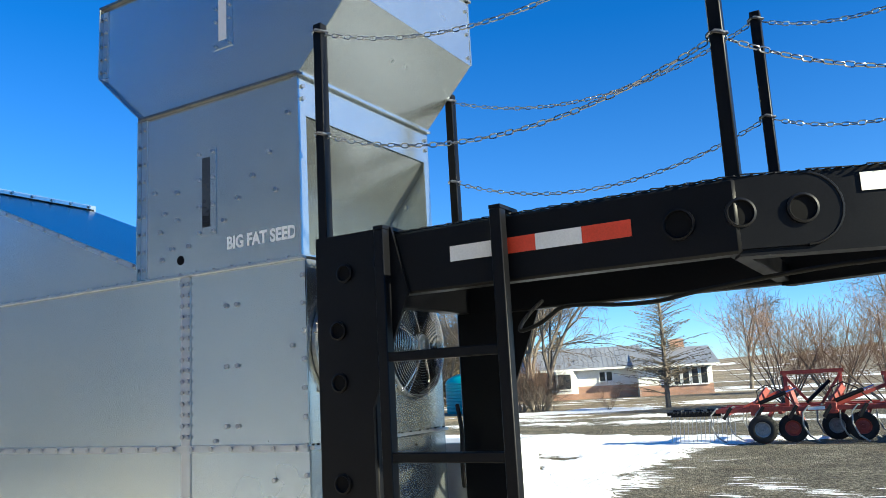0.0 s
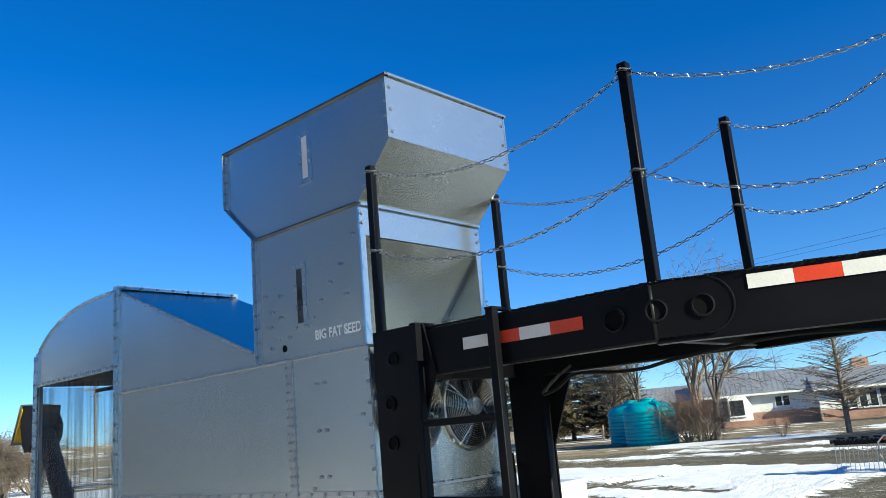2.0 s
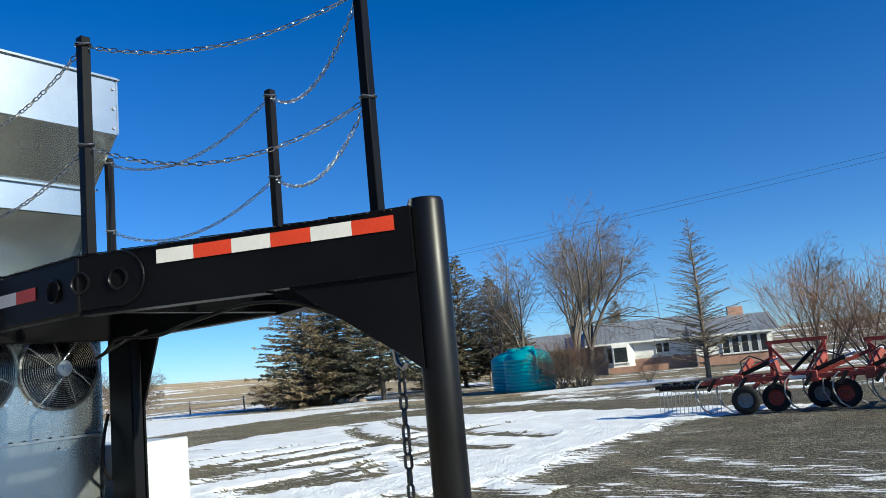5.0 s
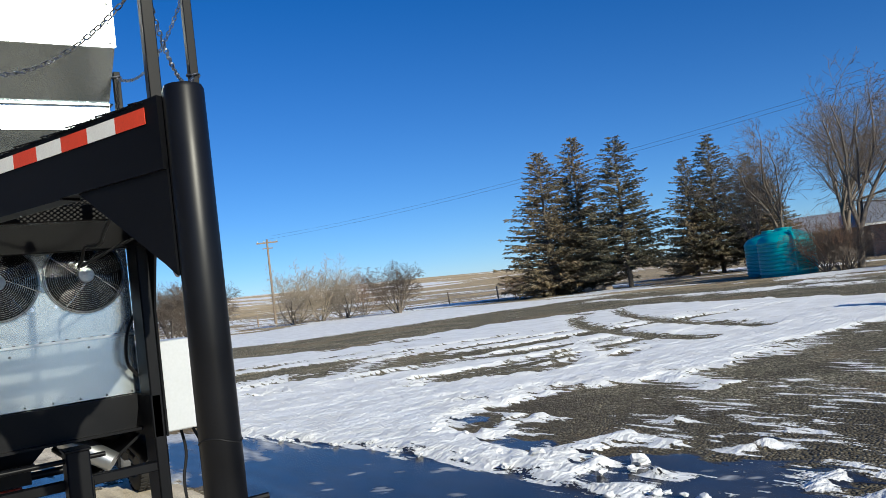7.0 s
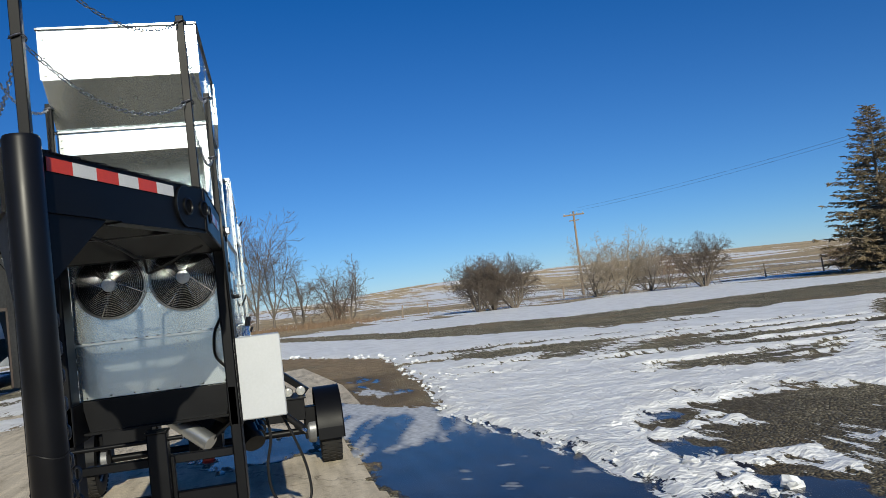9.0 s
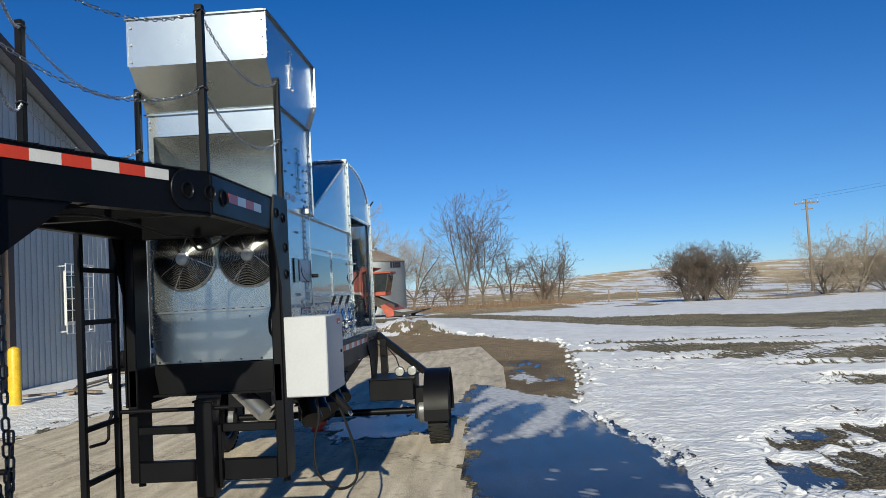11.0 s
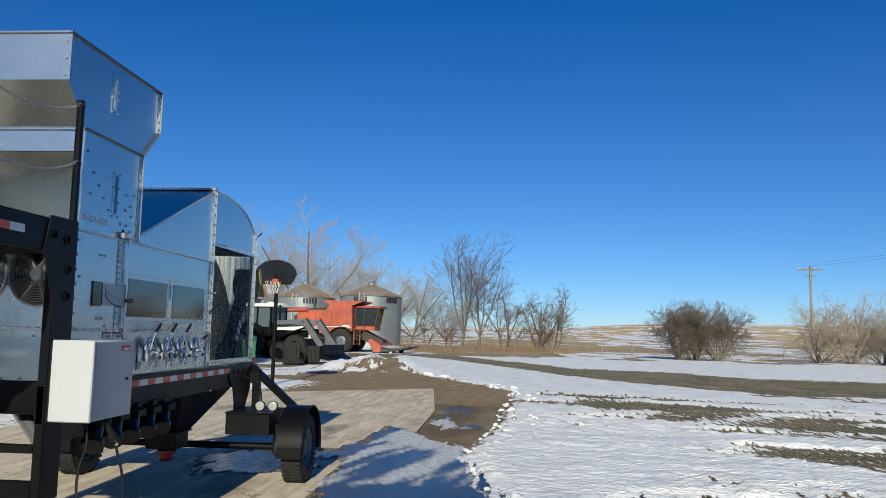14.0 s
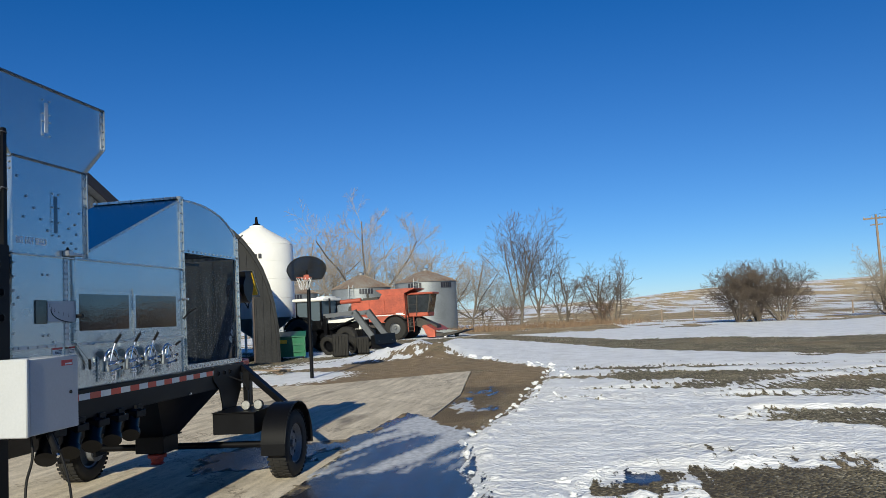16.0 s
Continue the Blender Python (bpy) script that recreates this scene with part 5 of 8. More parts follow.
def fan(y, z, turn):
    f = cpart("fan", lathe(B(), [(0.222, 0.0), (0.228, 0.004), (0.228, 0.02), (0.218, 0.022), (0.214, 0.012), (0.21, -0.05)], (FX, y, z), "x", 48, False), STEEL, None, "axial fan behind a chromed wire guard")
    # flat near-black disc paints the shade inside the fan well
    cpart("fan_well_shade", lathe(B(), [(0.214, 0.003), (0.001, 0.003)], (FX, y, z), "x", 40, False), BLACK_AND_SHADE, f)
    # pitched sheet blades
    for k in range(5):
        t = k * math.tau / 5 + turn
        c, sn = math.cos(t), math.sin(t)
        bm = B()
        rings = []
        for r, w, tw in ((0.045, 0.020, 0.020), (0.09, 0.038, 0.018), (0.15, 0.052, 0.014), (0.205, 0.050, 0.010)):
            rings.append([bm.verts.new((FX + 0.012 + d * tw * 0.5, y + r * c - d * w * sn, z + r * sn + d * w * c)) for d in (-1, -0.3, 0.4, 1)])
        for a, b in zip(rings, rings[1:]):
            for j in range(3):
                bm.faces.new((a[j], a[j + 1], b[j + 1], b[j]))
        bmesh.ops.solidify(bm, geom=bm.faces[:], thickness=0.002)
        cpart("blade", bm, BLADE, f)
    for k in range(17):
        r = 0.046 + 0.0112 * k
        bulge = 0.030 * (1 - (r / 0.235) ** 4)
        guard = pipe(B(), [(FX + 0.026 + bulge, y + r * math.cos(t), z + r * math.sin(t)) for t in [j * math.tau / 48 for j in range(48)]], 0.0017, 6, True)
        cpart("guard_wire", guard, GUARD, f)
    # thin radial stays and four stout motor arms set off the centre
    for k in range(8):
        t = k * math.tau / 8 + turn
        c, sn = math.cos(t), math.sin(t)
        cpart("guard_stay", pipe(B(), [(FX + 0.025 + 0.030 * (1 - (r / 0.235) ** 4), y + r * c, z + r * sn) for r in (0.04, 0.10, 0.16, 0.21, 0.24)], 0.0022, 6), GUARD, f)
    for k in range(4):
        t = k * math.tau / 4 + turn + 0.5
        c, sn = math.cos(t), math.sin(t)
        cpart("motor_arm", pipe(B(), [(FX + 0.022 + 0.026 * (1 - (r / 0.235) ** 4), y + r * c - 0.030 * sn, z + r * sn + 0.030 * c) for r in (0.01, 0.08, 0.15, 0.20, 0.235)], 0.0045, 8), BRIGHT, f)
    cpart("hub", lathe(B(), [(0.046, 0.03), (0.046, 0.056), (0.040, 0.064), (0.016, 0.066), (0.014, 0.072), (0.001, 0.073)], (FX, y, z), "x", 24), STEEL, f)
    for k in range(4):
        t = k * math.tau / 4 + 0.785
        cpart("guard_foot", rod(B(), (FX, y + 0.242 * math.cos(t), z + 0.242 * math.sin(t)), (FX + 0.02, y + 0.242 * math.cos(t), z + 0.242 * math.sin(t)), 0.011, 8), BRIGHT, f)


fan(-0.235, 1.992, -0.95)
fan(0.235, 1.995, 0.35)

# operator's side: windows, gauge, levers, slide gates
s, Y1 = 1, HW
plate = cpart("window_panel", boxed(-2.06, -0.25, Y1, Y1 + 0.004, 1.655, 2.095), ZINC)
cbolts([(x, Y1 + 0.004, z) for z in (2.068, 1.685) for x, _, _ in row((-2.04, 0, 0), (-0.27, 0, 0), 22)] + [(x, Y1 + 0.004, z) for x in (-1.12, -1.17, -0.275, -2.035) for _, _, z in row((0, 0, 1.69), (0, 0, 2.06), 6)], (0, 1, 0), plate, 0.008, BRIGHT)
for xa, xb in ((-1.085, -0.335), (-1.97, -1.21)):
    cpart("window_pane", boxed(xa, xb, Y1 + 0.003, Y1 + 0.006, 1.722, 2.028), SIGHT, plate, "dark sight window", False)
cpart("window_post", boxed(-1.155, -1.14, Y1 + 0.003, Y1 + 0.016, 1.66, 2.09), ZINC, plate)
gauge = cpart("gauge_plate", boxed(-0.30, 0.085, Y1 + 0.012, Y1 + 0.016, 1.80, 1.965), CABINET)
cpart("gauge_window", boxed(0.085, 0.215, Y1 + 0.004, Y1 + 0.010, 1.79, 1.972), SMOKED, gauge, smooth=False)
cpart("gauge_arc", pipe(B(), [(0.05 - 0.30 * (1 - math.cos(t)), Y1 + 0.017, 1.90 - 0.17 * math.sin(t) * 0.62) for t in [k * 1.45 / 12 for k in range(13)]], 0.004, 5), HOSE, gauge)
for k, d in enumerate("7654321"):
    t = 0.1 + k * 0.21
    writing("gauge_figure", d, 0.035, LABEL_INK, gauge, pose(0.065 - 0.30 * (1 - math.cos(t)) - 0.012 * k, Y1 + 0.0168, 1.938 - 0.17 * math.sin(t) * 0.55 - ZO, 90, 0, 180), 0.0003)
lever = cpart("control_lever", boxed(-0.285, -0.255, Y1 + 0.02, Y1 + 0.026, 1.62, 2.36), ZINC)
cpart("lever_tail", beam(B(), (-0.27, Y1 + 0.023, 1.63), (-0.42, Y1 + 0.03, 1.49), 0.006, 0.03), ZINC, lever)
cpart("lever_grip", rod(B(), (-0.425, Y1 + 0.03, 1.485), (-0.43, Y1 + 0.03, 1.40), 0.012, 10), HOSE, lever)
cpart("lever_knob", rod(B(), (-0.27, Y1 + 0.02, 1.845), (-0.27, Y1 + 0.075, 1.845), 0.015, 10), HOSE, lever)
cpart("pivot_shaft", rod(B(), (-0.16, Y1 + 0.03, 2.345), (-0.34, Y1 + 0.03, 2.345), 0.014, 10), STEEL, lever)
cpart("pivot_clamp", boxed(-0.19, -0.13, Y1, Y1 + 0.06, 2.325, 2.375, bevel=0.006), STEEL, lever)
for xa in (0.02, -0.14):
    lab = cpart("notice_label", boxed(xa - 0.125, xa, Y1 + 0.0035, Y1 + 0.0045, 1.545, 1.60), LABEL_WHITE, None, "white notice label with a red heading", False)
    cpart("label_heading", boxed(xa - 0.125, xa, Y1 + 0.0045, Y1 + 0.005, 1.585, 1.60), LABEL_RED, lab, smooth=False)
    for k in range(3):
        cpart("label_line", boxed(xa - 0.115, xa - 0.03, Y1 + 0.0045, Y1 + 0.005, 1.552 + 0.010 * k, 1.557 + 0.010 * k), LABEL_INK, lab, smooth=False)
cpart("gate_rail", boxed(-2.08, -0.50, Y1, Y1 + 0.03, 1.60, 1.612), ZINC)
for k in range(4):
    x = -0.70 - 0.325 * k
    g = cpart("slide_gate", boxed(x - 0.13, x + 0.13, Y1 + 0.004, Y1 + 0.012, 1.285, 1.50), ZINC, None, "hand-set slide gate with a black-gripped lever")
    quad = []
    for j in range(17):
        t = math.pi * j / 16
        quad.append((x + 0.105 * math.cos(t), 1.455 + 0.105 * math.sin(t)))
    cpart("quadrant", prism(B(), quad, Y1 + 0.05, Y1 + 0.057), ZINC_DULL, g)
    cpart("quadrant_slot", pipe(B(), [(x + 0.07 * math.cos(t), Y1 + 0.058, 1.455 + 0.07 * math.sin(t)) for t in [math.pi * (0.12 + 0.76 * j / 10) for j in range(11)]], 0.005, 5), HOSE, g)
    cpart("bracket", boxed(x - 0.035, x + 0.035, Y1 + 0.012, Y1 + 0.055, 1.36, 1.47, bevel=0.004), ZINC_DULL, g)
    cpart("rim", pipe(B(), [(x + 0.098 * math.cos(t), Y1 + 0.056, 1.455 + 0.098 * math.sin(t)) for t in [math.pi * j / 16 for j in range(17)]], 0.009, 8), BRIGHT, g)
    tip = Vector((x - 0.015, Y1 + 0.085, 1.60)) if k < 3 else Vector((x - 0.11, Y1 + 0.085, 1.535))
    cpart("lever_rod", pipe(B(), [(x + 0.02, Y1 + 0.062, 1.45), (x + 0.01, Y1 + 0.075, 1.53), tuple(tip)], 0.0075, 8), BRIGHT, g)
    cpart("lever_grip", rod(B(), tip, tip + Vector((-0.062, 0.015, 0.072 if k < 3 else 0.034)), 0.0125, 10), HOSE, g)
    # clamp with its two chromed tee handles
    for z, half in ((1.432, 0.085), (1.375, 0.062)):
        cpart("tee_handle", rod(B(), (x - half - 0.012, Y1 + 0.105, z + 0.012), (x + half - 0.012, Y1 + 0.085, z - 0.010), 0.0085, 8), BRIGHT, g)
        for e in (-1, 1):
            cpart("handle_knob", lathe(B(), [(0.004, -0.014), (0.014, -0.008), (0.016, 0.004), (0.006, 0.014)], (x + e * half - 0.012, Y1 + 0.095 - 0.010 * e, z - 0.011 * e), "x", 10), BRIGHT if e > 0 else HOSE, g)
    cpart("clamp_screw", rod(B(), (x - 0.012, Y1 + 0.05, 1.432), (x - 0.012, Y1 + 0.115, 1.432), 0.016, 10), BRIGHT, g)
    for e in (-0.026, 0.012):
        cpart("clamp_bolt", rod(B(), (x + e, Y1 + 0.07, 1.285), (x + e, Y1 + 0.075, 1.375), 0.0075, 8), BRIGHT, g)
    cpart("clamp_foot", boxed(x - 0.045, x + 0.03, Y1 + 0.055, Y1 + 0.085, 1.325, 1.345, bevel=0.004), BRIGHT, g)
    cbolts([(x + d, Y1 + 0.012, z) for d in (-0.11, 0.11) for z in (1.305, 1.48)], (0, 1, 0), g, 0.007, BRIGHT)
for z, y in ((2.60, 0.03), (1.62, 0.03)):
    hd = cpart("door_handle", rod(B(), (-2.14, Y1 + 0.012, z - 0.6 + 0.0), (-2.14, Y1 + 0.06, z - 0.6), 0.012, 8), BRIGHT)
cpart("rear_latch", rod(B(), (-3.53, Y1 + 0.01, 2.72), (-3.62, Y1 + 0.05, 2.80), 0.009, 8), HOSE)
cpart("bay_lever", pipe(B(), [(-2.10, Y1 + 0.02, 1.80), (-2.16, Y1 + 0.05, 1.86), (-2.30, Y1 + 0.06, 1.90)], 0.008, 6), HOSE)

# discharge auger mounted behind the rear bay
CONVEYOR = material("dark_maroon_tube", (0.035, 0.012, 0.011), 0.5, 0, 0.15, 6, 60, 0.05)
auger = thing("grain_auger", (-4.3, 0.02, 0), "dark maroon discharge auger with a hooded spout", "auger")
part("tube", rod(B(), (-0.30, 0, 2.20), (0.50, 0, 1.025), 0.085, 18), CONVEYOR, auger)
part("lower_flange", rod(B(), (0.36, 0, 1.23), (0.385, 0, 1.193), 0.11, 18), CONVEYOR, auger)
head = prism(B(), [(-0.34, 2.02), (-0.22, 2.12), (-0.20, 2.24), (-0.28, 2.34), (-0.26, 2.42), (-0.50, 2.44), (-0.54, 2.24), (-0.48, 2.06), (-0.42, 2.0)], -0.13, 0.13)
hd_ = part("head", head, BLACK, auger)
part("flap", extrude(B(), [(-0.49, -0.15, 2.45), (-0.49, 0.15, 2.45), (-0.70, 0.15, 2.10), (-0.70, -0.15, 2.10)], (-0.02, 0, -0.02)), ZINC_DULL, hd_)
part("flap_lining", extrude(B(), [(-0.495, -0.14, 2.41), (-0.495, 0.14, 2.41), (-0.67, 0.14, 2.12), (-0.67, -0.14, 2.12)], (0.02, 0, -0.012)), YELLOW, hd_, "yellow flap lining")
part("motor_cable", pipe(B(), [(-0.45, 0.10, 2.02), (-0.38, 0.11, 1.92), (-0.30, 0.10, 2.0)], 0.008, 6), HOSE, auger)
part("mount", boxed(0.40, 0.742, -0.12, 0.12, 1.04, 1.14, bevel=0.01), BLACK, auger)
for y in (-0.10, 0.10):
    part("mount_strut", beam(B(), (0.44, y, 1.10), (0.20, y, 1.47), 0.03, 0.03), BLACK, auger)
for k in range(3):
    part("tube_mark", box(B(), -0.045, 0.045, 0.083, 0.088, 0.1 * k, 0.1 * k + 0.06, 0, Matrix.Translation((0.18, 0, 1.5)) @ Matrix.Rotation(radians(-34), 4, "Y")), LABEL_WHITE, auger, smooth=False)

# ---- trees and shrubs ----
BARK = material("grey_bark", (0.16, 0.135, 0.11), 0.9, 0, 0.2, 6, 40, 0.4, tint=(0.08, 0.067, 0.055))
TWIG = material("bare_twigs", (0.15, 0.12, 0.095), 0.9, 0, 0.15, 0.6, 8, 0.0, tint=(0.09, 0.07, 0.056))
# paler twig colour with the sunlight on the twigs put into it
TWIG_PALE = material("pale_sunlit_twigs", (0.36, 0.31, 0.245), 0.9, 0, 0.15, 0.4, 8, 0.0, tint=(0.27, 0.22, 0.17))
TWIG_RED = material("reddish_willow_twigs", (0.27, 0.165, 0.105), 0.9, 0, 0.15, 0.6, 8, 0.0, tint=(0.15, 0.095, 0.07))
NEEDLES = material("spruce_needles", (0.135, 0.11, 0.064), 0.8, 0, 0.2, 0.5, 5, 0.0, tint=(0.042, 0.050, 0.033))
NEEDLES_DRY = material("dry_spruce_needles", (0.20, 0.15, 0.088), 0.85, 0, 0.2, 0.5, 5, 0.0, tint=(0.085, 0.078, 0.048))


def sticks(name, segs, mat, parent):
    """Many tapered sticks (p, q, r0, r1) in one mesh."""
    verts, faces = [], []
    for p, q, r0, r1 in segs:
        n = 6 if r0 > 0.05 else 3
        d = (q - p).normalized()
        u = d.orthogonal().normalized()
        v = d.cross(u)
        k0 = len(verts)
        for c, r in ((p, r0), (q, r1)):
            for k in range(n):
                t = k * math.tau / n
                verts.append(c + (u * math.cos(t) + v * math.sin(t)) * r)
        for k in range(n):
            faces.append((k0 + k, k0 + (k + 1) % n, k0 + n + (k + 1) % n, k0 + n + k))
    me = bpy.data.meshes.new(name)
    me.from_pydata([tuple(v) for v in verts], [], faces)
    me.polygons.foreach_set("use_smooth", [True] * len(me.polygons))
    me.materials.append(mat)
    ob = new(name, me)
    ob.parent = parent
    return ob


def limb(rng, segs, p, d, length, r, kids, top, lean, angle, rise, curl):
    """One limb that bends and tapers; kids tells how many smaller limbs each order bears."""
    n = 5 if len(kids) > 1 else (4 if kids else 2)
    step = length / n
    spots = []
    for i in range(n):
        d = (d + Vector((rng.gauss(0, curl), rng.gauss(0, curl), rng.gauss(0, curl) + rise)) + lean * 0.10).normalized()
        q = p + d * step
        r1 = max(r * (1 - 0.8 / n), 0.002)
        segs[0 if r > top else 1].append((p, q, r, r1))
        spots.append((p, q, d.copy(), r1))
        p, r = q, r1
    if kids:
        m = kids[0]
        for k in range(m):
            f = min(0.999, max(0.05, 0.22 + 0.78 * (k + rng.random()) / m))
            a, c, dd, rr = spots[int(f * n)]
            side = dd.orthogonal().normalized()
            side.rotate(Matrix.Rotation(k * 2.4 + rng.uniform(-0.6, 0.6), 3, dd))
            w = math.tan(radians(angle)) * rng.uniform(0.6, 1.3)
            way = (dd + side * w + lean * 0.3).normalized()
            limb(rng, segs, a.lerp(c, f * n % 1), way, length * rng.uniform(0.42, 0.66) * (1.12 - 0.55 * f), max(rr * rng.uniform(0.45, 0.7), 0.003), kids[1:], top, lean, angle, rise, curl * 1.15)


def bare_tree(name, seed, height, stems, label, mat, spread=0.35, lean=(0, 0, 0), kids=(8, 6, 4), thick=0.016, angle=34, rise=0.05, curl=0.10, group="", fine=0.006, trunk=0.0):
    rng = random.Random(seed)
    t = thing(name, (0, 0, 0), label, "tree" if stems < 8 else "shrub", group)
    segs = ([], [])
    foot = Vector((0, 0, -0.1))
    if trunk:
        head = Vector((0.02 * height, 0.01 * height, trunk * height))
        segs[0].append((foot, head, height * thick * 1.6, height * thick * 1.25))
    for k in range(stems):
        a = k * math.tau / stems + rng.uniform(-0.5, 0.5)
        lie = spread * rng.uniform(0.25, 1.1) * (0.35 if k == 0 else 1)
        off = head if trunk else foot + Vector((math.cos(a), math.sin(a), 0)) * rng.uniform(0.0, 0.05 * height if stems > 1 else 0.02)
        d = Vector((math.cos(a) * lie, math.sin(a) * lie, 1)).normalized()
        limb(rng, segs, off, d, height * (1 - trunk) * rng.uniform(0.72, 1.0), height * thick * rng.uniform(0.7, 1.05), kids, 5 * fine, Vector(lean), angle, rise, curl)
    sticks("trunk", segs[0] or segs[1][:4], BARK, t)
    sticks("crown", [(p, q, max(a, fine), max(b, fine * 0.7)) for p, q, a, b in segs[1]], mat, t)
    return t


def conifer(name, seed, height, width, label, mat, density=1.0, bare=0.06, group="", tuft=1.0, wild=0.16, lift=0.0):
    """Spruce: whorls of drooping boughs, each set with needle sprays."""
    rng = random.Random(seed)
    t = thing(name, (0, 0, 0), label, "conifer", group)
    trunk = [(Vector((0, 0, -0.1)), Vector((0.03, 0.02, height * 0.5)), height * 0.018, height * 0.011), (Vector((0.03, 0.02, height * 0.5)), Vector((0, 0, height)), height * 0.011, 0.012)]
    boughs, verts, faces = [], [], []
    z = height * bare
    while z < height * 0.985:
        f = z / height
        reach = width * 0.5 * (1 - f) ** 0.72 * (0.72 + 0.28 * min(1, f / 0.12)) + 0.12
        for k in range(max(3, int((9 - 4 * f) * density))):
            a = rng.uniform(0, math.tau)
            r = reach * rng.uniform(0.5, 1.25)
            out = Vector((math.cos(a), math.sin(a), 0))
            p0 = Vector((0, 0, max(0.1, z + rng.uniform(-wild, wild))))
            droop = rng.uniform(-0.30, 0.02) + 0.42 * f + lift
            pts = [p0, p0 + out * r * 0.5 + Vector((0, 0, r * droop * 0.55)), p0 + out * r + Vector((0, 0, r * (droop * 0.75 + 0.06)))]
            boughs.append((pts[0], pts[1], 0.012 + 0.012 * r, 0.012))
            boughs.append((pts[1], pts[2], 0.012, 0.006))
            n = int((5 + 9 * r) * density)
            for j in range(n):
                u = rng.uniform(0.12, 1.0) ** 0.7
                c = pts[0].lerp(pts[1], u * 2) if u < 0.5 else pts[1].lerp(pts[2], u * 2 - 1)
                side = Vector((-out.y, out.x, 0)) * rng.choice((-1, 1))
                d = (out * rng.uniform(0.3, 1.0) + side * rng.uniform(0.2, 1.0) + Vector((0, 0, rng.uniform(-0.55, 0.35)))).normalized()
                L = rng.uniform(0.16, 0.36) * (0.55 + 0.45 * (1 - f)) * tuft
                w = d.cross(Vector((rng.uniform(-1, 1), rng.uniform(-1, 1), rng.uniform(-1, 1)))).normalized() * L * 0.13
                h = d.cross(w).normalized() * L * 0.10
                i0 = len(verts)
                verts += [c, c + d * L * 0.45 + w, c + d * L, c + d * L * 0.45 - w, c + d * L * 0.5 + h]
                faces += [(i0, i0 + 1, i0 + 4), (i0 + 1, i0 + 2, i0 + 4), (i0 + 2, i0 + 3, i0 + 4), (i0 + 3, i0, i0 + 4)]
        z += height * 0.021 * rng.uniform(0.8, 1.25)
    sticks("trunk", trunk, BARK, t)
    sticks("bough", boughs, BARK, t)
    me = bpy.data.meshes.new("crown")
    me.from_pydata([tuple(v) for v in verts], [], faces)
    me.materials.append(mat)
    ob = new("crown", me)
    ob.parent = t
    return t


def stand(t, x, y, turn=0.0, size=1.0, label=""):
    z = float(land(np.array([float(x)]), np.array([float(y)]))[0])
    t.matrix_basis = pose(x, y, z, 0, 0, turn) @ Matrix.Diagonal((size, size, size, 1))
    if label:
        t["label"] = label
    return t


def again(t, x, y, turn, size):
    z = float(land(np.array([float(x)]), np.array([float(y)]))[0])
    c = copy_thing(t, pose(x, y, z, 0, 0, turn))
    c.scale = (size, size, size)
    return c


spruce = conifer("spruce_tree", 11, 10.8, 7.8, "bushy olive-brown spruce with branches to the ground", NEEDLES_DRY, 1.8, 0.03, "spruces", 1.33)
stand(spruce, -38.5, 39.6, 20)
spruce_tall = conifer("spruce_tree", 12, 12.0, 7.2, "tall olive-brown spruce in a group", NEEDLES_DRY, 1.8, 0.05, "spruces", 1.33)
stand(spruce_tall, -38.2, 42.9, 60)
spruce_open = conifer("spruce_tree", 13, 10.8, 7.2, "dark spruce with a bare lower trunk", NEEDLES, 1.75, 0.13, "spruces", 1.33)
stand(spruce_open, -33.3, 42.2, 100)
again(spruce_open, -36.5, 57.2, 210, 1.10)
again(spruce_tall, -37.8, 55.5, 300, 0.86)
again(spruce_open, -34.0, 58.5, 30, 0.90)
again(spruce, -31.5, 57.5, 160, 0.66)
again(spruce_tall, -30, 76, 80, 0.62)
NEEDLES_THIN = material("sparse_dry_needles", (0.23, 0.18, 0.115), 0.85, 0, 0.3, 1.1, 9, 0.0, tint=(0.085, 0.08, 0.055))
pine = conifer("lone_conifer", 17, 8.2, 5.0, "thin half-bare conifer on the lawn", NEEDLES_THIN, 1.15, 0.13, tuft=0.62, wild=0.45, lift=0.30)
stand(pine, -9.3, 40.4, 15)

GB = "bare trees"
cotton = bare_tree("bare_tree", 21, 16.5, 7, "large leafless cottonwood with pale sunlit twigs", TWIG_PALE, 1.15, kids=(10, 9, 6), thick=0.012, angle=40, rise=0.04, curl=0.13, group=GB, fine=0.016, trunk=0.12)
stand(cotton, -98, -22.5, 0)
again(cotton, -104, -34.5, 130, 0.93)
again(cotton, -104, -29.5, 200, 0.80)
again(cotton, -104, -14.5, 250, 0.74)
again(cotton, -101, -9.0, 60, 0.58)
again(cotton, -104, -4.5, 310, 0.42)
ash = bare_tree("bare_tree", 22, 11.8, 5, "slender leafless tree with upright stems", TWIG, 0.62, kids=(9, 7, 3), thick=0.0105, angle=38, rise=0.06, curl=0.12, group=GB, fine=0.016, trunk=0.14)
stand(ash, -85.5, -1.4, 40)
again(ash, -86.5, 0.6, 160, 0.80)
again(ash, -93, -11.0, 160, 0.5)
low = bare_tree("bare_tree", 23, 6.6, 5, "low leafless tree with many crooked stems", TWIG, 0.85, kids=(8, 7, 3), thick=0.018, angle=44, rise=0.03, curl=0.20, group=GB, fine=0.014)
stand(low, -88, 3.4, 0)
again(low, -86.5, 7.4, 120, 1.05)
again(low, -85.5, 8.8, 20, 0.9)
again(low, -92, -6, 200, 0.6)
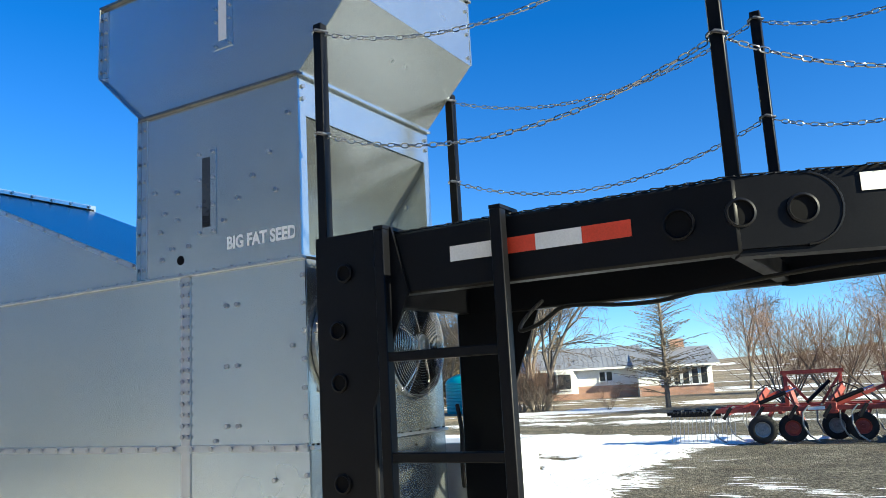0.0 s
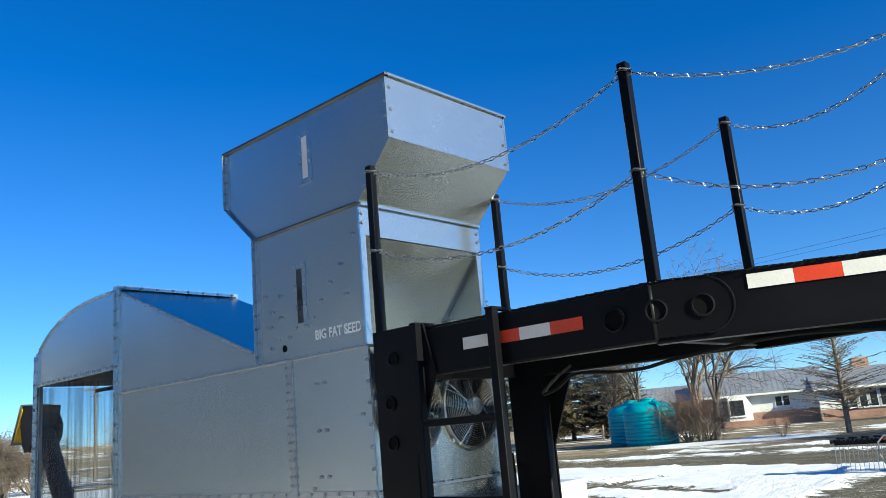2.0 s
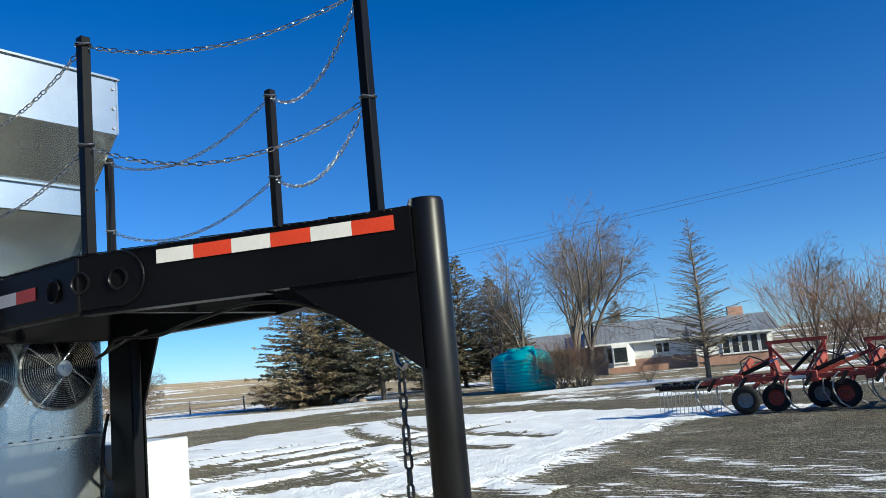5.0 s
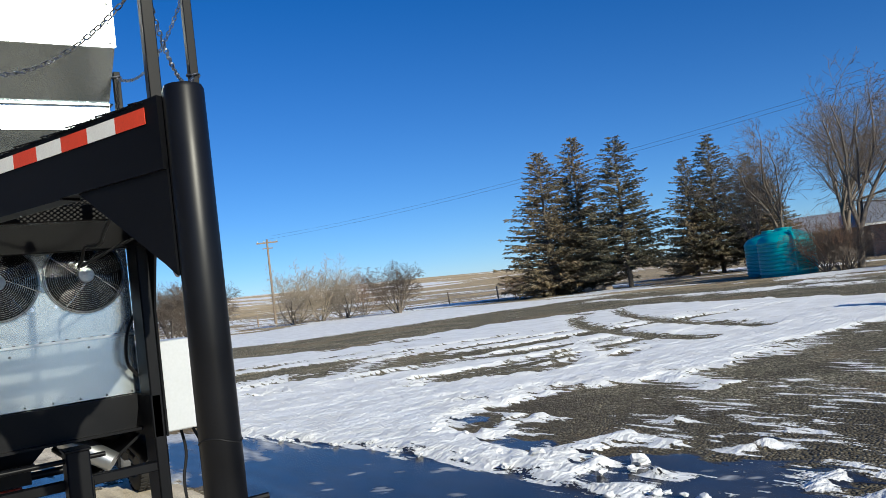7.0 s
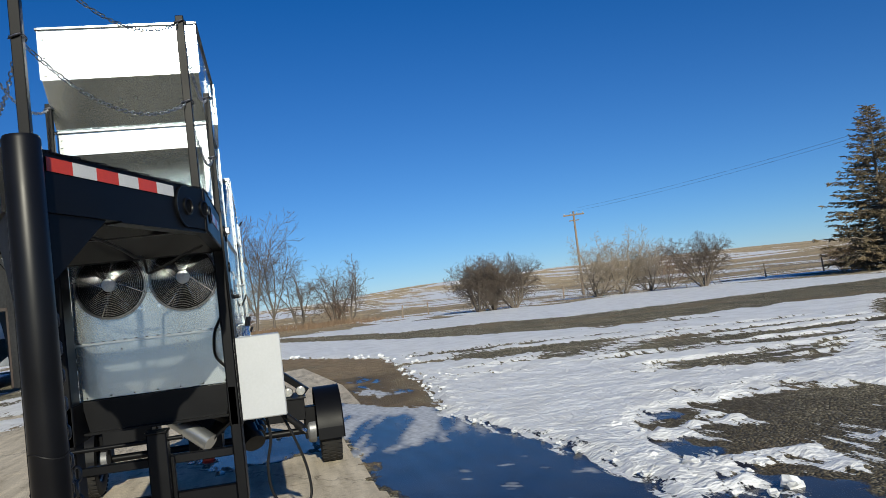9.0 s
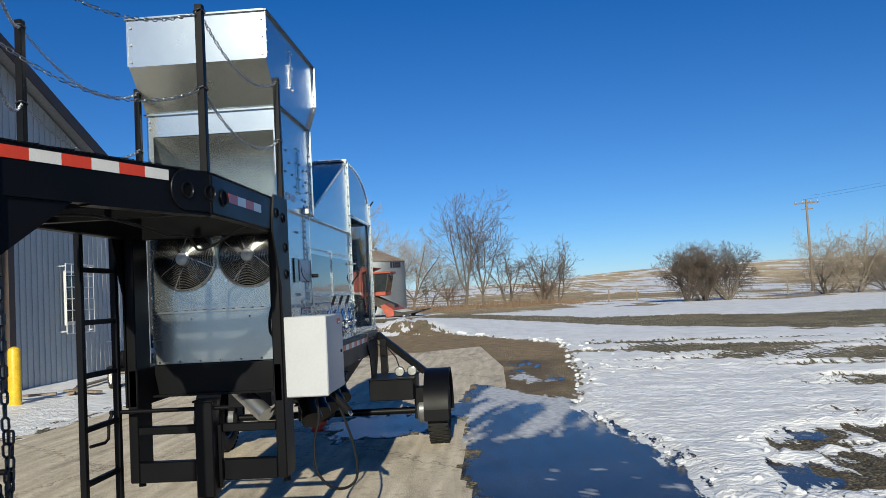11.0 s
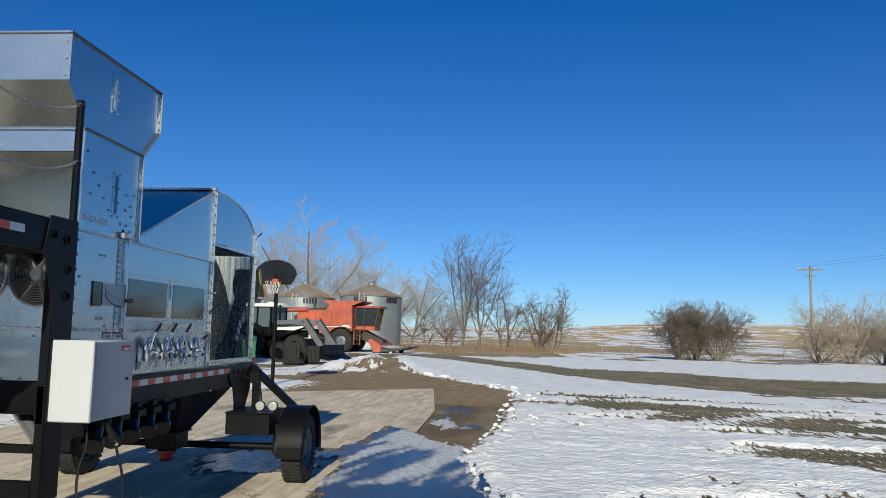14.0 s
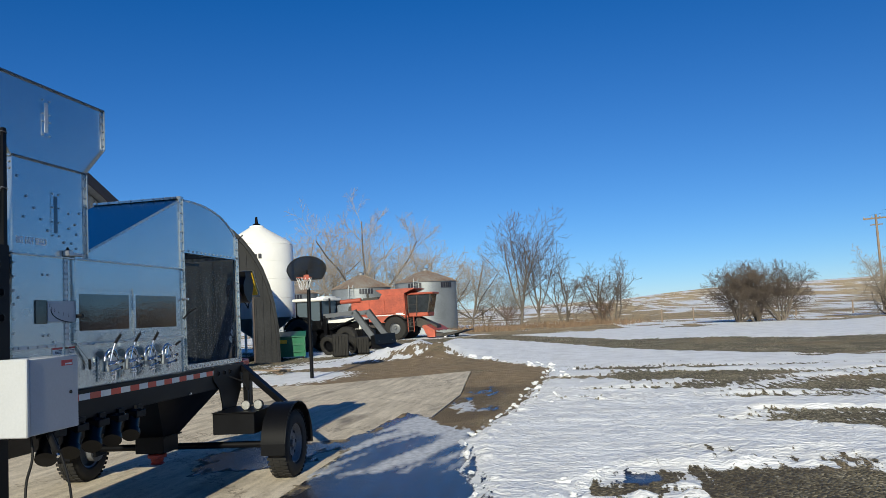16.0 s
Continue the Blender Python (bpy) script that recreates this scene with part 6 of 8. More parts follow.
swept = bare_tree("bare_tree", 24, 9.0, 5, "wind-swept leafless tree beside the water tank", TWIG, 0.62, (0.35, 0.2, 0), kids=(9, 7, 5), thick=0.0135, angle=44, rise=0.02, curl=0.19, group=GB, fine=0.0085, trunk=0.20)
stand(swept, -16.4, 41.0, 0, 1.08)
again(swept, -19.5, 45.5, 40, 1.02)
again(swept, -23.5, 46.0, 215, 0.98)
again(swept, -26.5, 47.0, 290, 0.82)
again(swept, -22.0, 50.5, 60, 1.15)
again(swept, -11.5, 78, 20, 1.1)
again(swept, 2.0, 62, 80, 1.0)
again(swept, 5.0, 66, 190, 1.0)
GS = "bare shrubs"
thorn = bare_tree("bare_shrub", 31, 4.1, 11, "dense leafless grey-brown thorn bush", TWIG, 0.95, kids=(10, 8, 3), thick=0.017, angle=48, rise=0.03, curl=0.20, group=GS, fine=0.0095)
stand(thorn, -53.3, 15.9, 0)
again(thorn, -53.8, 17.3, 140, 1.02)
again(thorn, -52.6, 18.6, 70, 0.98)
again(thorn, -47.5, 31.6, 60, 0.95)
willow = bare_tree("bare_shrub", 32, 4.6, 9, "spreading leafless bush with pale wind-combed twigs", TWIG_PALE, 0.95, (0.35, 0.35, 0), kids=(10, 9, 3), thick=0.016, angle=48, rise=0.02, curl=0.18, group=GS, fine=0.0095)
stand(willow, -55.5, 26.6, 0)
again(willow, -54.5, 28.4, 100, 1.05)
again(willow, -53.5, 30.2, 180, 0.85)
osier = bare_tree("bare_shrub", 33, 5.0, 13, "tall reddish-brown willow bush without leaves", TWIG_RED, 1.15, kids=(10, 8), thick=0.010, angle=38, rise=0.075, curl=0.10, group=GS, fine=0.0065)
stand(osier, -3.2, 38.5, 0)
again(osier, -1.0, 37.6, 60, 0.9)
again(osier, 1.2, 37.0, 120, 0.95)
again(osier, 3.8, 38.5, 230, 1.05)
again(osier, 6.0, 38.0, 330, 0.9)
again(osier, -16.6, 39.5, 40, 0.62)
again(thorn, -17.2, 39.2, 30, 0.60)
again(thorn, -16.3, 39.7, 200, 0.55)
again(osier, -55.5, 33.0, 10, 0.75)
again(osier, -12.2, 39.5, 90, 0.30)
again(osier, -40.5, 37.8, 90, 0.40)
again(osier, -98, -3.5, 40, 0.6)
again(osier, -96, -16, 140, 0.6)
again(osier, -86, 7.9, 200, 0.5)

# ---- buildings, bins and machines round the yard ----
def height_at(x, y):
    return float(land(np.array([float(x)]), np.array([float(y)]))[0])


SIDING = material("ribbed_siding", (0.44, 0.46, 0.47), 0.5, 0.2, 0.06, 0.8, 20, 0.0)
SIDING_DARK = material("weathered_dark_steel", (0.022, 0.023, 0.025), 0.6, 0.0, 0.25, 0.7, 12, 0.0, tint=(0.009, 0.0095, 0.011), spec=0.25)
ROOF_STEEL = material("grey_roof_steel", (0.31, 0.325, 0.35), 0.45, 0.3, 0.12, 0.8, 20, 0.0)
TRIM_BROWN = material("brown_trim", (0.055, 0.038, 0.03), 0.6, 0, 0.15, 3, 40, 0.0)
BRICK = material("red_brick", (0.55, 0.32, 0.225), 0.85, 0, 0.15, 3, 30, 0.2, per_piece=0.25)
MORTAR = material("mortar", (0.48, 0.42, 0.36), 0.9, 0, 0.1, 4, 40, 0.1)
CLAPBOARD = material("white_clapboard", (0.80, 0.79, 0.75), 0.6, 0, 0.05, 2, 30, 0.05)
WHITE_STEEL = material("white_bin_paint", (0.80, 0.79, 0.75), 0.4, 0, 0.04, 0.8, 20, 0.02)
BIN_STEEL = material("weathered_bin_steel", (0.26, 0.28, 0.295), 0.5, 0.45, 0.14, 0.5, 12, 0.0)
RUSTY = material("rusty_roof_steel", (0.24, 0.225, 0.20), 0.7, 0.2, 0.2, 0.5, 5, 0.1, tint=(0.20, 0.115, 0.065))
TEAL = material("teal_plastic", (0.012, 0.36, 0.41), 0.42, 0, 0.08, 0.7, 20, 0.02)
RED_PAINT = material("faded_red_paint", (0.37, 0.076, 0.038), 0.5, 0, 0.30, 1.3, 14, 0.04, tint=(0.22, 0.050, 0.030))
GREEN_PAINT = material("green_dumpster_paint", (0.012, 0.135, 0.06), 0.5, 0, 0.15, 2, 20, 0.05)
GREY_PAINT = material("grey_loader_paint", (0.125, 0.135, 0.150), 0.45, 0, 0.1, 2, 20, 0.02)
WOOD = material("weathered_pole_wood", (0.26, 0.20, 0.145), 0.9, 0, 0.2, 2, 30, 0.3, stretch=(4, 4, 0.4))
ROCK = material("field_stone", (0.33, 0.27, 0.21), 0.9, 0, 0.2, 3, 30, 0.4)
SNOWBALL = material("snow_lump", (0.74, 0.75, 0.77), 0.6, 0, 0.05, 8, 60, 0.5, dist=0.01)


# machine shed: gable end towards the apron
shed = thing("machine_shed", (0, 0, 0), "large steel machine shed with ribbed grey-beige gable wall", "shed")
SY, EX, RX = -8.3, -17.2, -4.0


def rake(x):
    return 4.25 + 0.40 * (min(x, 2 * RX - x) - EX)


def shed_wall(xa, xb, z0=0.0):
    w = part("end_wall", extrude(B(), [(xa, SY, z0), (xb, SY, z0), (xb, SY, rake(xb)), (xa, SY, rake(xa))], (0, -0.15, 0)), SIDING, shed, smooth=False)
    x = xa
    while x < xb - 0.06:
        part("rib", boxed(x, x + 0.05, SY, SY + 0.022, z0 + 0.01, rake(x) - 0.02), SIDING, w, smooth=False)
        x += 0.23


for xa, xb, z0 in ((EX, -10.3, 0), (-10.3, RX, 4.9), (RX, 2 * RX + 10.3, 4.9), (2 * RX + 10.3, 2 * RX - EX, 0)):
    shed_wall(xa, xb, z0)
part("side_wall", boxed(EX, EX + 0.15, SY - 26, SY - 0.16, 0, 4.2), SIDING, shed)
part("side_wall", boxed(2 * RX - EX - 0.15, 2 * RX - EX, SY - 26, SY - 0.16, 0, 4.2), SIDING, shed)
part("back_wall", boxed(EX, 2 * RX - EX, SY - 26.2, SY - 26, 0, 4.2), SIDING, shed)
for a, b in ((EX - 0.4, RX), (RX, 2 * RX - EX + 0.4)):
    za, zb = (4.25 - 0.16, rake(RX)) if a < RX - 1 else (rake(RX), 4.25 - 0.16)
    part("roof", extrude(B(), [(a, SY + 0.35, za + 0.05), (b, SY + 0.35, zb + 0.05), (b, SY + 0.35, zb + 0.20), (a, SY + 0.35, za + 0.20)], (0, -26.9, 0)), ROOF_STEEL, shed)
    part("rake_trim", extrude(B(), [(a, SY + 0.36, za - 0.08), (b, SY + 0.36, zb - 0.08), (b, SY + 0.36, zb + 0.22), (a, SY + 0.36, za + 0.22)], (0, 0.03, 0)), TRIM_BROWN, shed)
part("door_header", boxed(-10.4, 2.4, SY - 0.05, SY + 0.12, 4.75, 5.0), TRIM_BROWN, shed)
for x in (-10.4, -6.2, -2.0, 2.2):
    part("door_post", boxed(x, x + 0.22, SY - 0.05, SY + 0.10, 0, 4.76), TRIM_BROWN, shed)
for k in range(3):
    dr = part("overhead_door", boxed(-10.18 + 4.2 * k, -6.2 + 4.2 * k, SY - 0.14, SY - 0.08, 0, 4.76), CLAPBOARD, shed, "white panelled overhead door")
    for z in (0.8, 1.6, 2.4, 3.2, 4.0):
        part("door_joint", boxed(-10.18 + 4.2 * k, -6.2 + 4.2 * k, SY - 0.08, SY - 0.074, z, z + 0.02), ROOF_STEEL, dr)
win = part("window", boxed(-13.35, -12.45, SY + 0.02, SY + 0.07, 1.35, 2.65), CLAPBOARD, shed)
part("pane", boxed(-13.29, -12.51, SY + 0.065, SY + 0.078, 1.41, 2.59), SMOKED, win, smooth=False)
cage = B()
for k in range(6):
    rod(cage, (-13.55 + 0.26 * k, SY + 0.2, 1.15), (-13.55 + 0.26 * k, SY + 0.2, 2.8), 0.012, 6)
for k in range(7):
    rod(cage, (-13.55, SY + 0.2, 1.15 + 0.275 * k), (-12.25, SY + 0.2, 1.15 + 0.275 * k), 0.012, 6)
for z in (1.2, 2.75):
    for x in (-13.55, -12.25):
        rod(cage, (x, SY, z), (x, SY + 0.2, z), 0.012, 6)
part("window_guard", cage, CLAPBOARD, win, "white wire window guard")

# quonset hut
quon = thing("quonset_hut", (-25.6, -13.8, 0), "dark weathered corrugated quonset hut with an open door", "shed", turn=24)
QA, QB, QL, QP = 6.0, 7.0, 8.0, 2.6


def arch(t):
    c, s = math.cos(t), math.sin(t)
    return math.copysign(QA * abs(c) ** (2 / QP), c), QB * abs(s) ** (2 / QP)


shell = B()
N = 36
for k in range(N):
    t0, t1 = math.pi * k / N, math.pi * (k + 1) / N
    (ya, za), (yb, zb) = arch(t0), arch(t1)
    extrude(shell, [(0.25, ya, za), (0.25, yb, zb), (0.25, yb * 0.985, zb * 0.985), (0.25, ya * 0.985, za * 0.985)], (-QL, 0, 0))
part("vault", shell, SIDING_DARK, quon, smooth=False)
hoops = B()
x = 0.2
while x > -QL:
    pipe(hoops, [(x, *[v * 1.006 for v in arch(math.pi * k / 24)]) for k in range(25)], 0.035, 4)
    x -= 0.55
part("corrugation", hoops, SIDING_DARK, quon)


def end_slice(y0, y1, z0=0.0):
    """A piece of the end wall between two places, up to the vault."""
    f = lambda y: QB * max(0, 1 - abs(y / QA) ** QP) ** (1 / QP) * 0.985
    n = 8
    top = [(0, y0 + (y1 - y0) * k / n, max(z0 + 0.01, f(y0 + (y1 - y0) * k / n))) for k in range(n + 1)]
    w = part("end_wall", extrude(B(), [(0, y0, z0)] + top + [(0, y1, z0)], (-0.08, 0, 0)), SIDING_DARK, quon, smooth=False)
    y = y0 + 0.05
    while y < y1 - 0.1:
        part("rib", boxed(0, 0.035, y, y + 0.09, z0, max(z0 + 0.02, min(f(y), f(y + 0.09)))), SIDING_DARK, w, smooth=False)
        y += 0.30


for y0, y1, z0 in ((-QA + 0.02, 4.0, 0.0), (4.95, QA - 0.02, 0.0), (4.0, 4.95, 3.0)):
    end_slice(y0, y1, z0)
fr = part("door_frame", boxed(-0.05, 0.08, 3.9, 4.0, 0, 3.1), TRIM_BROWN, quon)
part("frame_side", boxed(-0.05, 0.08, 4.93, 5.0, 0, 3.1), TRIM_BROWN, fr)
part("frame_head", boxed(-0.05, 0.08, 3.9, 5.0, 2.98, 3.1), TRIM_BROWN, fr)
part("back_wall", boxed(-QL, -QL + 0.1, -QA * 0.7, QA * 0.7, 0, 4.5), SIDING_DARK, quon)

# white hopper-bottom silo
silo = thing("hopper_silo", (-38.8, -13.5, 0), "white hopper-bottom grain silo on legs", "silo")
part("shell", lathe(B(), [(2.03, 2.0), (2.05, 2.02), (2.05, 6.15), (1.96, 6.32)], sides=56), WHITE_STEEL, silo)
part("roof", lathe(B(), [(2.04, 6.22), (1.9, 6.42), (0.5, 7.28), (0.42, 7.34), (0.40, 7.42), (0.02, 7.48)], sides=48), WHITE_STEEL, silo)
part("vent_cap", lathe(B(), [(0.20, 7.44), (0.24, 7.5), (0.10, 7.58), (0.06, 7.95), (0.01, 7.97)], sides=16), BLACK_AND_SHADE, silo)
part("cone", lathe(B(), [(2.03, 2.04), (0.30, 0.75), (0.28, 0.6)], sides=48), BIN_STEEL, silo, "bare steel hopper cone")
for k in range(10):
    t = k * math.tau / 10 + 0.2
    part("leg", boxed(1.98 * math.cos(t) - 0.06, 1.98 * math.cos(t) + 0.06, 1.98 * math.sin(t) - 0.06, 1.98 * math.sin(t) + 0.06, 0, 2.4), WHITE_STEEL, silo)
for z in (3.1, 4.2, 5.2):
    part("seam_ring", lathe(B(), [(2.05, z), (2.06, z + 0.02), (2.05, z + 0.04)], sides=56, cap=False), WHITE_STEEL, silo)
for k in range(4):
    a_ = radians(6 + 6.5 * k)
    part("maker_mark", box(B(), 2.02, 2.07, -0.09, 0.09, 5.35, 5.62, 0, Matrix.Rotation(a_, 4, "Z")), LABEL_INK, silo, "black painted maker's mark")
for k in (-0.2, 0.2):
    part("ladder_rail", boxed(2.06, 2.10, k - 0.62, k - 0.58, 1.2, 6.2), STEEL, silo)

# black ribbed blocks added in place of wheels, standing before the tractor
for x, y, w, h in ((-30.0, -6.1, 0.72, 1.02), (-32.0, -5.6, 0.6, 0.8)):
    blk = thing("ballast_block", (x, y, 0.02), "black ribbed block standing in for a wheel in the snow", "ballast block", "ballast blocks", turn=18)
    part("core", boxed(-0.35, 0.35, -w / 2, w / 2, 0, h, bevel=0.04), RUBBER, blk)
    for k in range(5):
        part("rib", boxed(0.35, 0.40, -w / 2 + w * k / 5 + 0.03, -w / 2 + w * (k + 1) / 5 - 0.03, 0.06, h - 0.06, bevel=0.008), RUBBER, blk)


# corrugated grain bins
def grain_bin(x, y, r, eave, top, turn, words):
    b = thing("grain_bin", (x, y, height_at(x, y) - 0.1), "old corrugated galvanized grain bin with a rusty conical roof", "grain bin", "grain bins", turn=turn)
    prof = []
    n = int(eave / 0.1)
    for k in range(n + 1):
        prof.append((r + (0.018 if k % 2 else 0.0), eave * k / n))
    part("shell", lathe(B(), prof, sides=48), BIN_STEEL, b)
    part("roof", lathe(B(), [(r + 0.12, eave - 0.05), (r * 0.5, eave + (top - eave) * 0.52), (0.38, top - 0.25), (0.36, top - 0.2)], sides=28), RUSTY, b, "rust-brown ribbed roof")
    rr = B()
    for k in range(28):
        t = k * math.tau / 28
        pipe(rr, [((r + 0.12) * math.cos(t), (r + 0.12) * math.sin(t), eave), (0.4 * math.cos(t), 0.4 * math.sin(t), top - 0.22)], 0.035, 4)
    part("roof_rib", rr, RUSTY, b)
    part("vent_cap", lathe(B(), [(0.34, top - 0.25), (0.34, top), (0.40, top + 0.02), (0.02, top + 0.12)], sides=20), BIN_STEEL, b)
    for s in (-0.22, 0.22):
        part("ladder_rail", boxed(r + 0.05, r + 0.10, s - 0.9 - 0.03, s - 0.9 + 0.03, 0.5, eave + 0.3), BIN_STEEL, b)
    for k in range(int(eave / 0.35)):
        part("ladder_rung", boxed(r + 0.06, r + 0.09, -1.12, -0.68, 0.6 + 0.35 * k, 0.63 + 0.35 * k), BIN_STEEL, b)
    # painted maker's name as plain blocks
    for w in range(words):
        for k in range(5):
            a = radians((12 if words == 1 else -20) + 62 * w - 11 + 5.4 * k)
            m = Matrix.Rotation(a, 4, "Z") @ Matrix.Translation((r + 0.02, 0, 0))
            part("painted_mark", box(B(), 0, 0.03, -0.11, 0.11, eave - 0.68, eave - 0.14, 0, m), LABEL_INK, b, smooth=False)
    return b


grain_bin(-72.5, -9.75, 3.0, 5.15, 6.5, 10, 2)
grain_bin(-76.2, -17.3, 3.05, 5.1, 6.7, 12, 1)
grain_bin(-75.5, -25.0, 3.0, 4.9, 6.3, 20, 1)

# dumpster
dump = thing("dumpster", (-30.2, -8.5, 0.02), "green steel dumpster with closed lid and yellow sticker", "dumpster", turn=18)
body = B()
extrude(body, [(0.55, -0.62, 0.1), (-0.60, -0.62, 0.1), (-0.65, -0.62, 1.18), (0.60, -0.62, 0.98)], (0, 1.24, 0))
part("body", body, GREEN_PAINT, dump, smooth=False)
for z in (0.30, 0.62):
    part("rib", boxed(0.56, 0.62, -0.64, 0.64, z, z + 0.07), GREEN_PAINT, dump)
for y in (-0.62, 0.56):
    part("corner_rib", boxed(0.55, 0.62, y, y + 0.06, 0.08, 0.98), GREEN_PAINT, dump)
part("lid", extrude(B(), [(0.66, -0.66, 0.99), (-0.68, -0.66, 1.20), (-0.68, -0.66, 1.24), (0.66, -0.66, 1.03)], (0, 1.32, 0)), GREEN_PAINT, dump)
part("sticker", boxed(0.605, 0.612, -0.52, -0.20, 0.72, 0.88), YELLOW, dump, "yellow warning sticker")
for x, y in ((0.45, -0.5), (0.45, 0.5), (-0.45, -0.5), (-0.45, 0.5)):
    part("caster", rod(B(), (x, y - 0.04, 0.06), (x, y + 0.04, 0.06), 0.07, 12), RUBBER, dump)

# basketball hoop
hoop = thing("basketball_hoop", (-17.0, -3.15, -0.10), "basketball hoop with smoked backboard on a black pole", "basketball hoop")
part("pole", lathe(B(), [(0.055, 0), (0.055, 2.6), (0.045, 3.05)], sides=14), BLACK, hoop)
board = []
for k in range(21):
    t = math.radians(-22 + 224 * k / 20)
    board.append((0.60 * math.cos(t) * (1.0 if math.sin(t) > 0 else 0.97), 3.30 + 0.40 * math.sin(t)))
board = [(-0.46, 3.02), (0.46, 3.02)] + board
bb = B()
va = [bb.verts.new((0.10, y, z)) for y, z in board]
vb = [bb.verts.new((0.13, y, z)) for y, z in board]
bb.faces.new(va)
bb.faces.new(vb[::-1])
for k in range(len(board)):
    j = (k + 1) % len(board)
    bb.faces.new((va[k], vb[k], vb[j], va[j]))
SMOKE_BOARD = clear("smoked_backboard", (0.40, 0.42, 0.45), 0.12, 0.30, 0.0, 0.5)
SMOKE_BOARD.node_tree.nodes["Principled BSDF"].inputs["Base Color"].default_value = (0.012, 0.013, 0.015, 1)
part("backboard", bb, SMOKE_BOARD, hoop)
part("board_rim", pipe(B(), [(0.115, y, z) for y, z in board], 0.018, 6, True), HOSE, hoop)
part("ring", pipe(B(), [(0.36 + 0.225 * math.cos(t), 0.225 * math.sin(t), 3.07) for t in [k * math.tau / 20 for k in range(20)]], 0.010, 6, True), RED_PAINT, hoop)
part("ring_bracket", boxed(0.13, 0.16, -0.08, 0.08, 3.02, 3.16), RED_PAINT, hoop)
net = B()
for k in range(12):
    for s in (0.5, -0.5):
        t0, t1 = k * math.tau / 12, (k + s) * math.tau / 12
        pipe(net, [(0.36 + 0.225 * math.cos(t0), 0.225 * math.sin(t0), 3.07), (0.36 + 0.17 * math.cos(t1), 0.17 * math.sin(t1), 2.9), (0.36 + 0.13 * math.cos(t0), 0.13 * math.sin(t0), 2.72)], 0.0035, 4)
part("net", net, LABEL_WHITE, hoop)
part("brace", beam(B(), (0.0, 0, 2.75), (0.10, 0, 3.3), 0.05, 0.05), BLACK, hoop)


def wheel_on(parent, x, y, z, radius, width, rim, turn=0.0, rim_mat=None):
    w = wheel("wheel", radius, width, rim, RUBBER, rim_mat or GREY_PAINT, 22, False)
    w.parent = parent
    w.matrix_basis = pose(x, y, z, 0, 0, turn)
    return w


# combine harvester: its front points along +x of its own frame
comb = thing("combine_harvester", (-53.0, -9.0, height_at(-53, -9)), "faded red combine harvester with folded auger", "combine", turn=84)
FRAME_DARK = material("grimy_black_frame", (0.018, 0.017, 0.016), 0.65, 0, 0.3, 3, 30, 0.1, tint=(0.05, 0.042, 0.034))
body = prism(B(), [(-2.5, 1.75), (-2.5, 2.98), (-0.35, 3.02), (-0.1, 3.38), (1.62, 3.38), (1.68, 1.62), (0.9, 1.42), (-1.1, 1.40)], -1.42, 1.42)
part("body", body, RED_PAINT, comb, smooth=False)
for xa, xb, za, zb in ((-2.44, -1.1, 1.92, 2.90), (-1.06, 0.1, 1.92, 2.92), (0.14, 1.60, 1.95, 3.26)):
    part("side_shield", boxed(xa, xb, -1.462, -1.421, za, zb, bevel=0.015), RED_PAINT, comb)
part("stripe", boxed(-1.0, 1.62, -1.474, -1.463, 1.80, 1.86), LABEL_WHITE, comb)
part("lower_shield", prism(B(), [(-0.75, 1.34), (-0.75, 1.78), (1.66, 1.78), (1.66, 1.55), (0.4, 1.30)], -1.50, -1.425), RED_PAINT, comb)
tank_top = prism(B(), [(-0.05, 3.38), (-0.55, 3.66), (-0.55, 3.72), (2.35, 3.72), (2.35, 3.66), (1.6, 3.38)], -1.40, 1.40)
part("grain_tank", tank_top, RED_PAINT, comb, smooth=False)
part("engine_hump", prism(B(), [(-1.9, 2.98), (-1.75, 3.18), (-0.7, 3.22), (-0.45, 3.0)], -0.9, 0.9), FRAME_DARK, comb)
cab = part("cab", boxed(1.70, 3.2, -0.85, 0.85, 1.62, 1.95, bevel=0.06), RED_PAINT, comb)
part("cab_glass", prism(B(), [(1.74, 1.93), (1.74, 3.22), (3.45, 3.22), (3.18, 1.93)], -0.82, 0.82), SMOKED, cab)
for xa, xb in ((1.72, 1.72), (2.35, 2.40), (3.18, 3.44)):
    part("cab_post", beam(B(), (xa, -0.85, 1.9), (xb, -0.85, 3.24), 0.06, 0.08), FRAME_DARK, cab)
part("cab_roof", boxed(1.62, 3.62, -0.95, 0.95, 3.22, 3.38, bevel=0.05), RED_PAINT, cab)
part("mirror", boxed(3.52, 3.60, -1.25, -1.08, 2.62, 2.98, bevel=0.02), FRAME_DARK, cab)
part("feeder_house", prism(B(), [(2.3, 1.62), (3.75, 0.92), (3.75, 0.25), (2.0, 1.05)], -0.6, 0.6), FRAME_DARK, comb)
hd = part("header", prism(B(), [(3.0, 0.95), (3.3, 1.02), (3.95, 0.60), (3.95, 0.14), (3.4, 0.12)], -1.9, 1.9), RED_PAINT, comb, smooth=False)
part("header_deck", prism(B(), [(3.9, 0.16), (3.9, 0.42), (4.3, 0.36), (5.9, 0.52), (6.0, 0.46), (4.6, 0.14)], -1.7, 1.7), FRAME_DARK, hd, smooth=False)
for k in range(4):
    part("pickup_arm", beam(B(), (3.9, -1.6 + k, 0.55), (5.2, -1.6 + k, 0.30), 0.06, 0.08), BIN_STEEL, hd)
for y in (-1.65, 1.65):
    gw = wheel_on(hd, 4.62, y, 0.18, 0.18, 0.12, 0.10, 180 if y < 0 else 0, LABEL_WHITE)
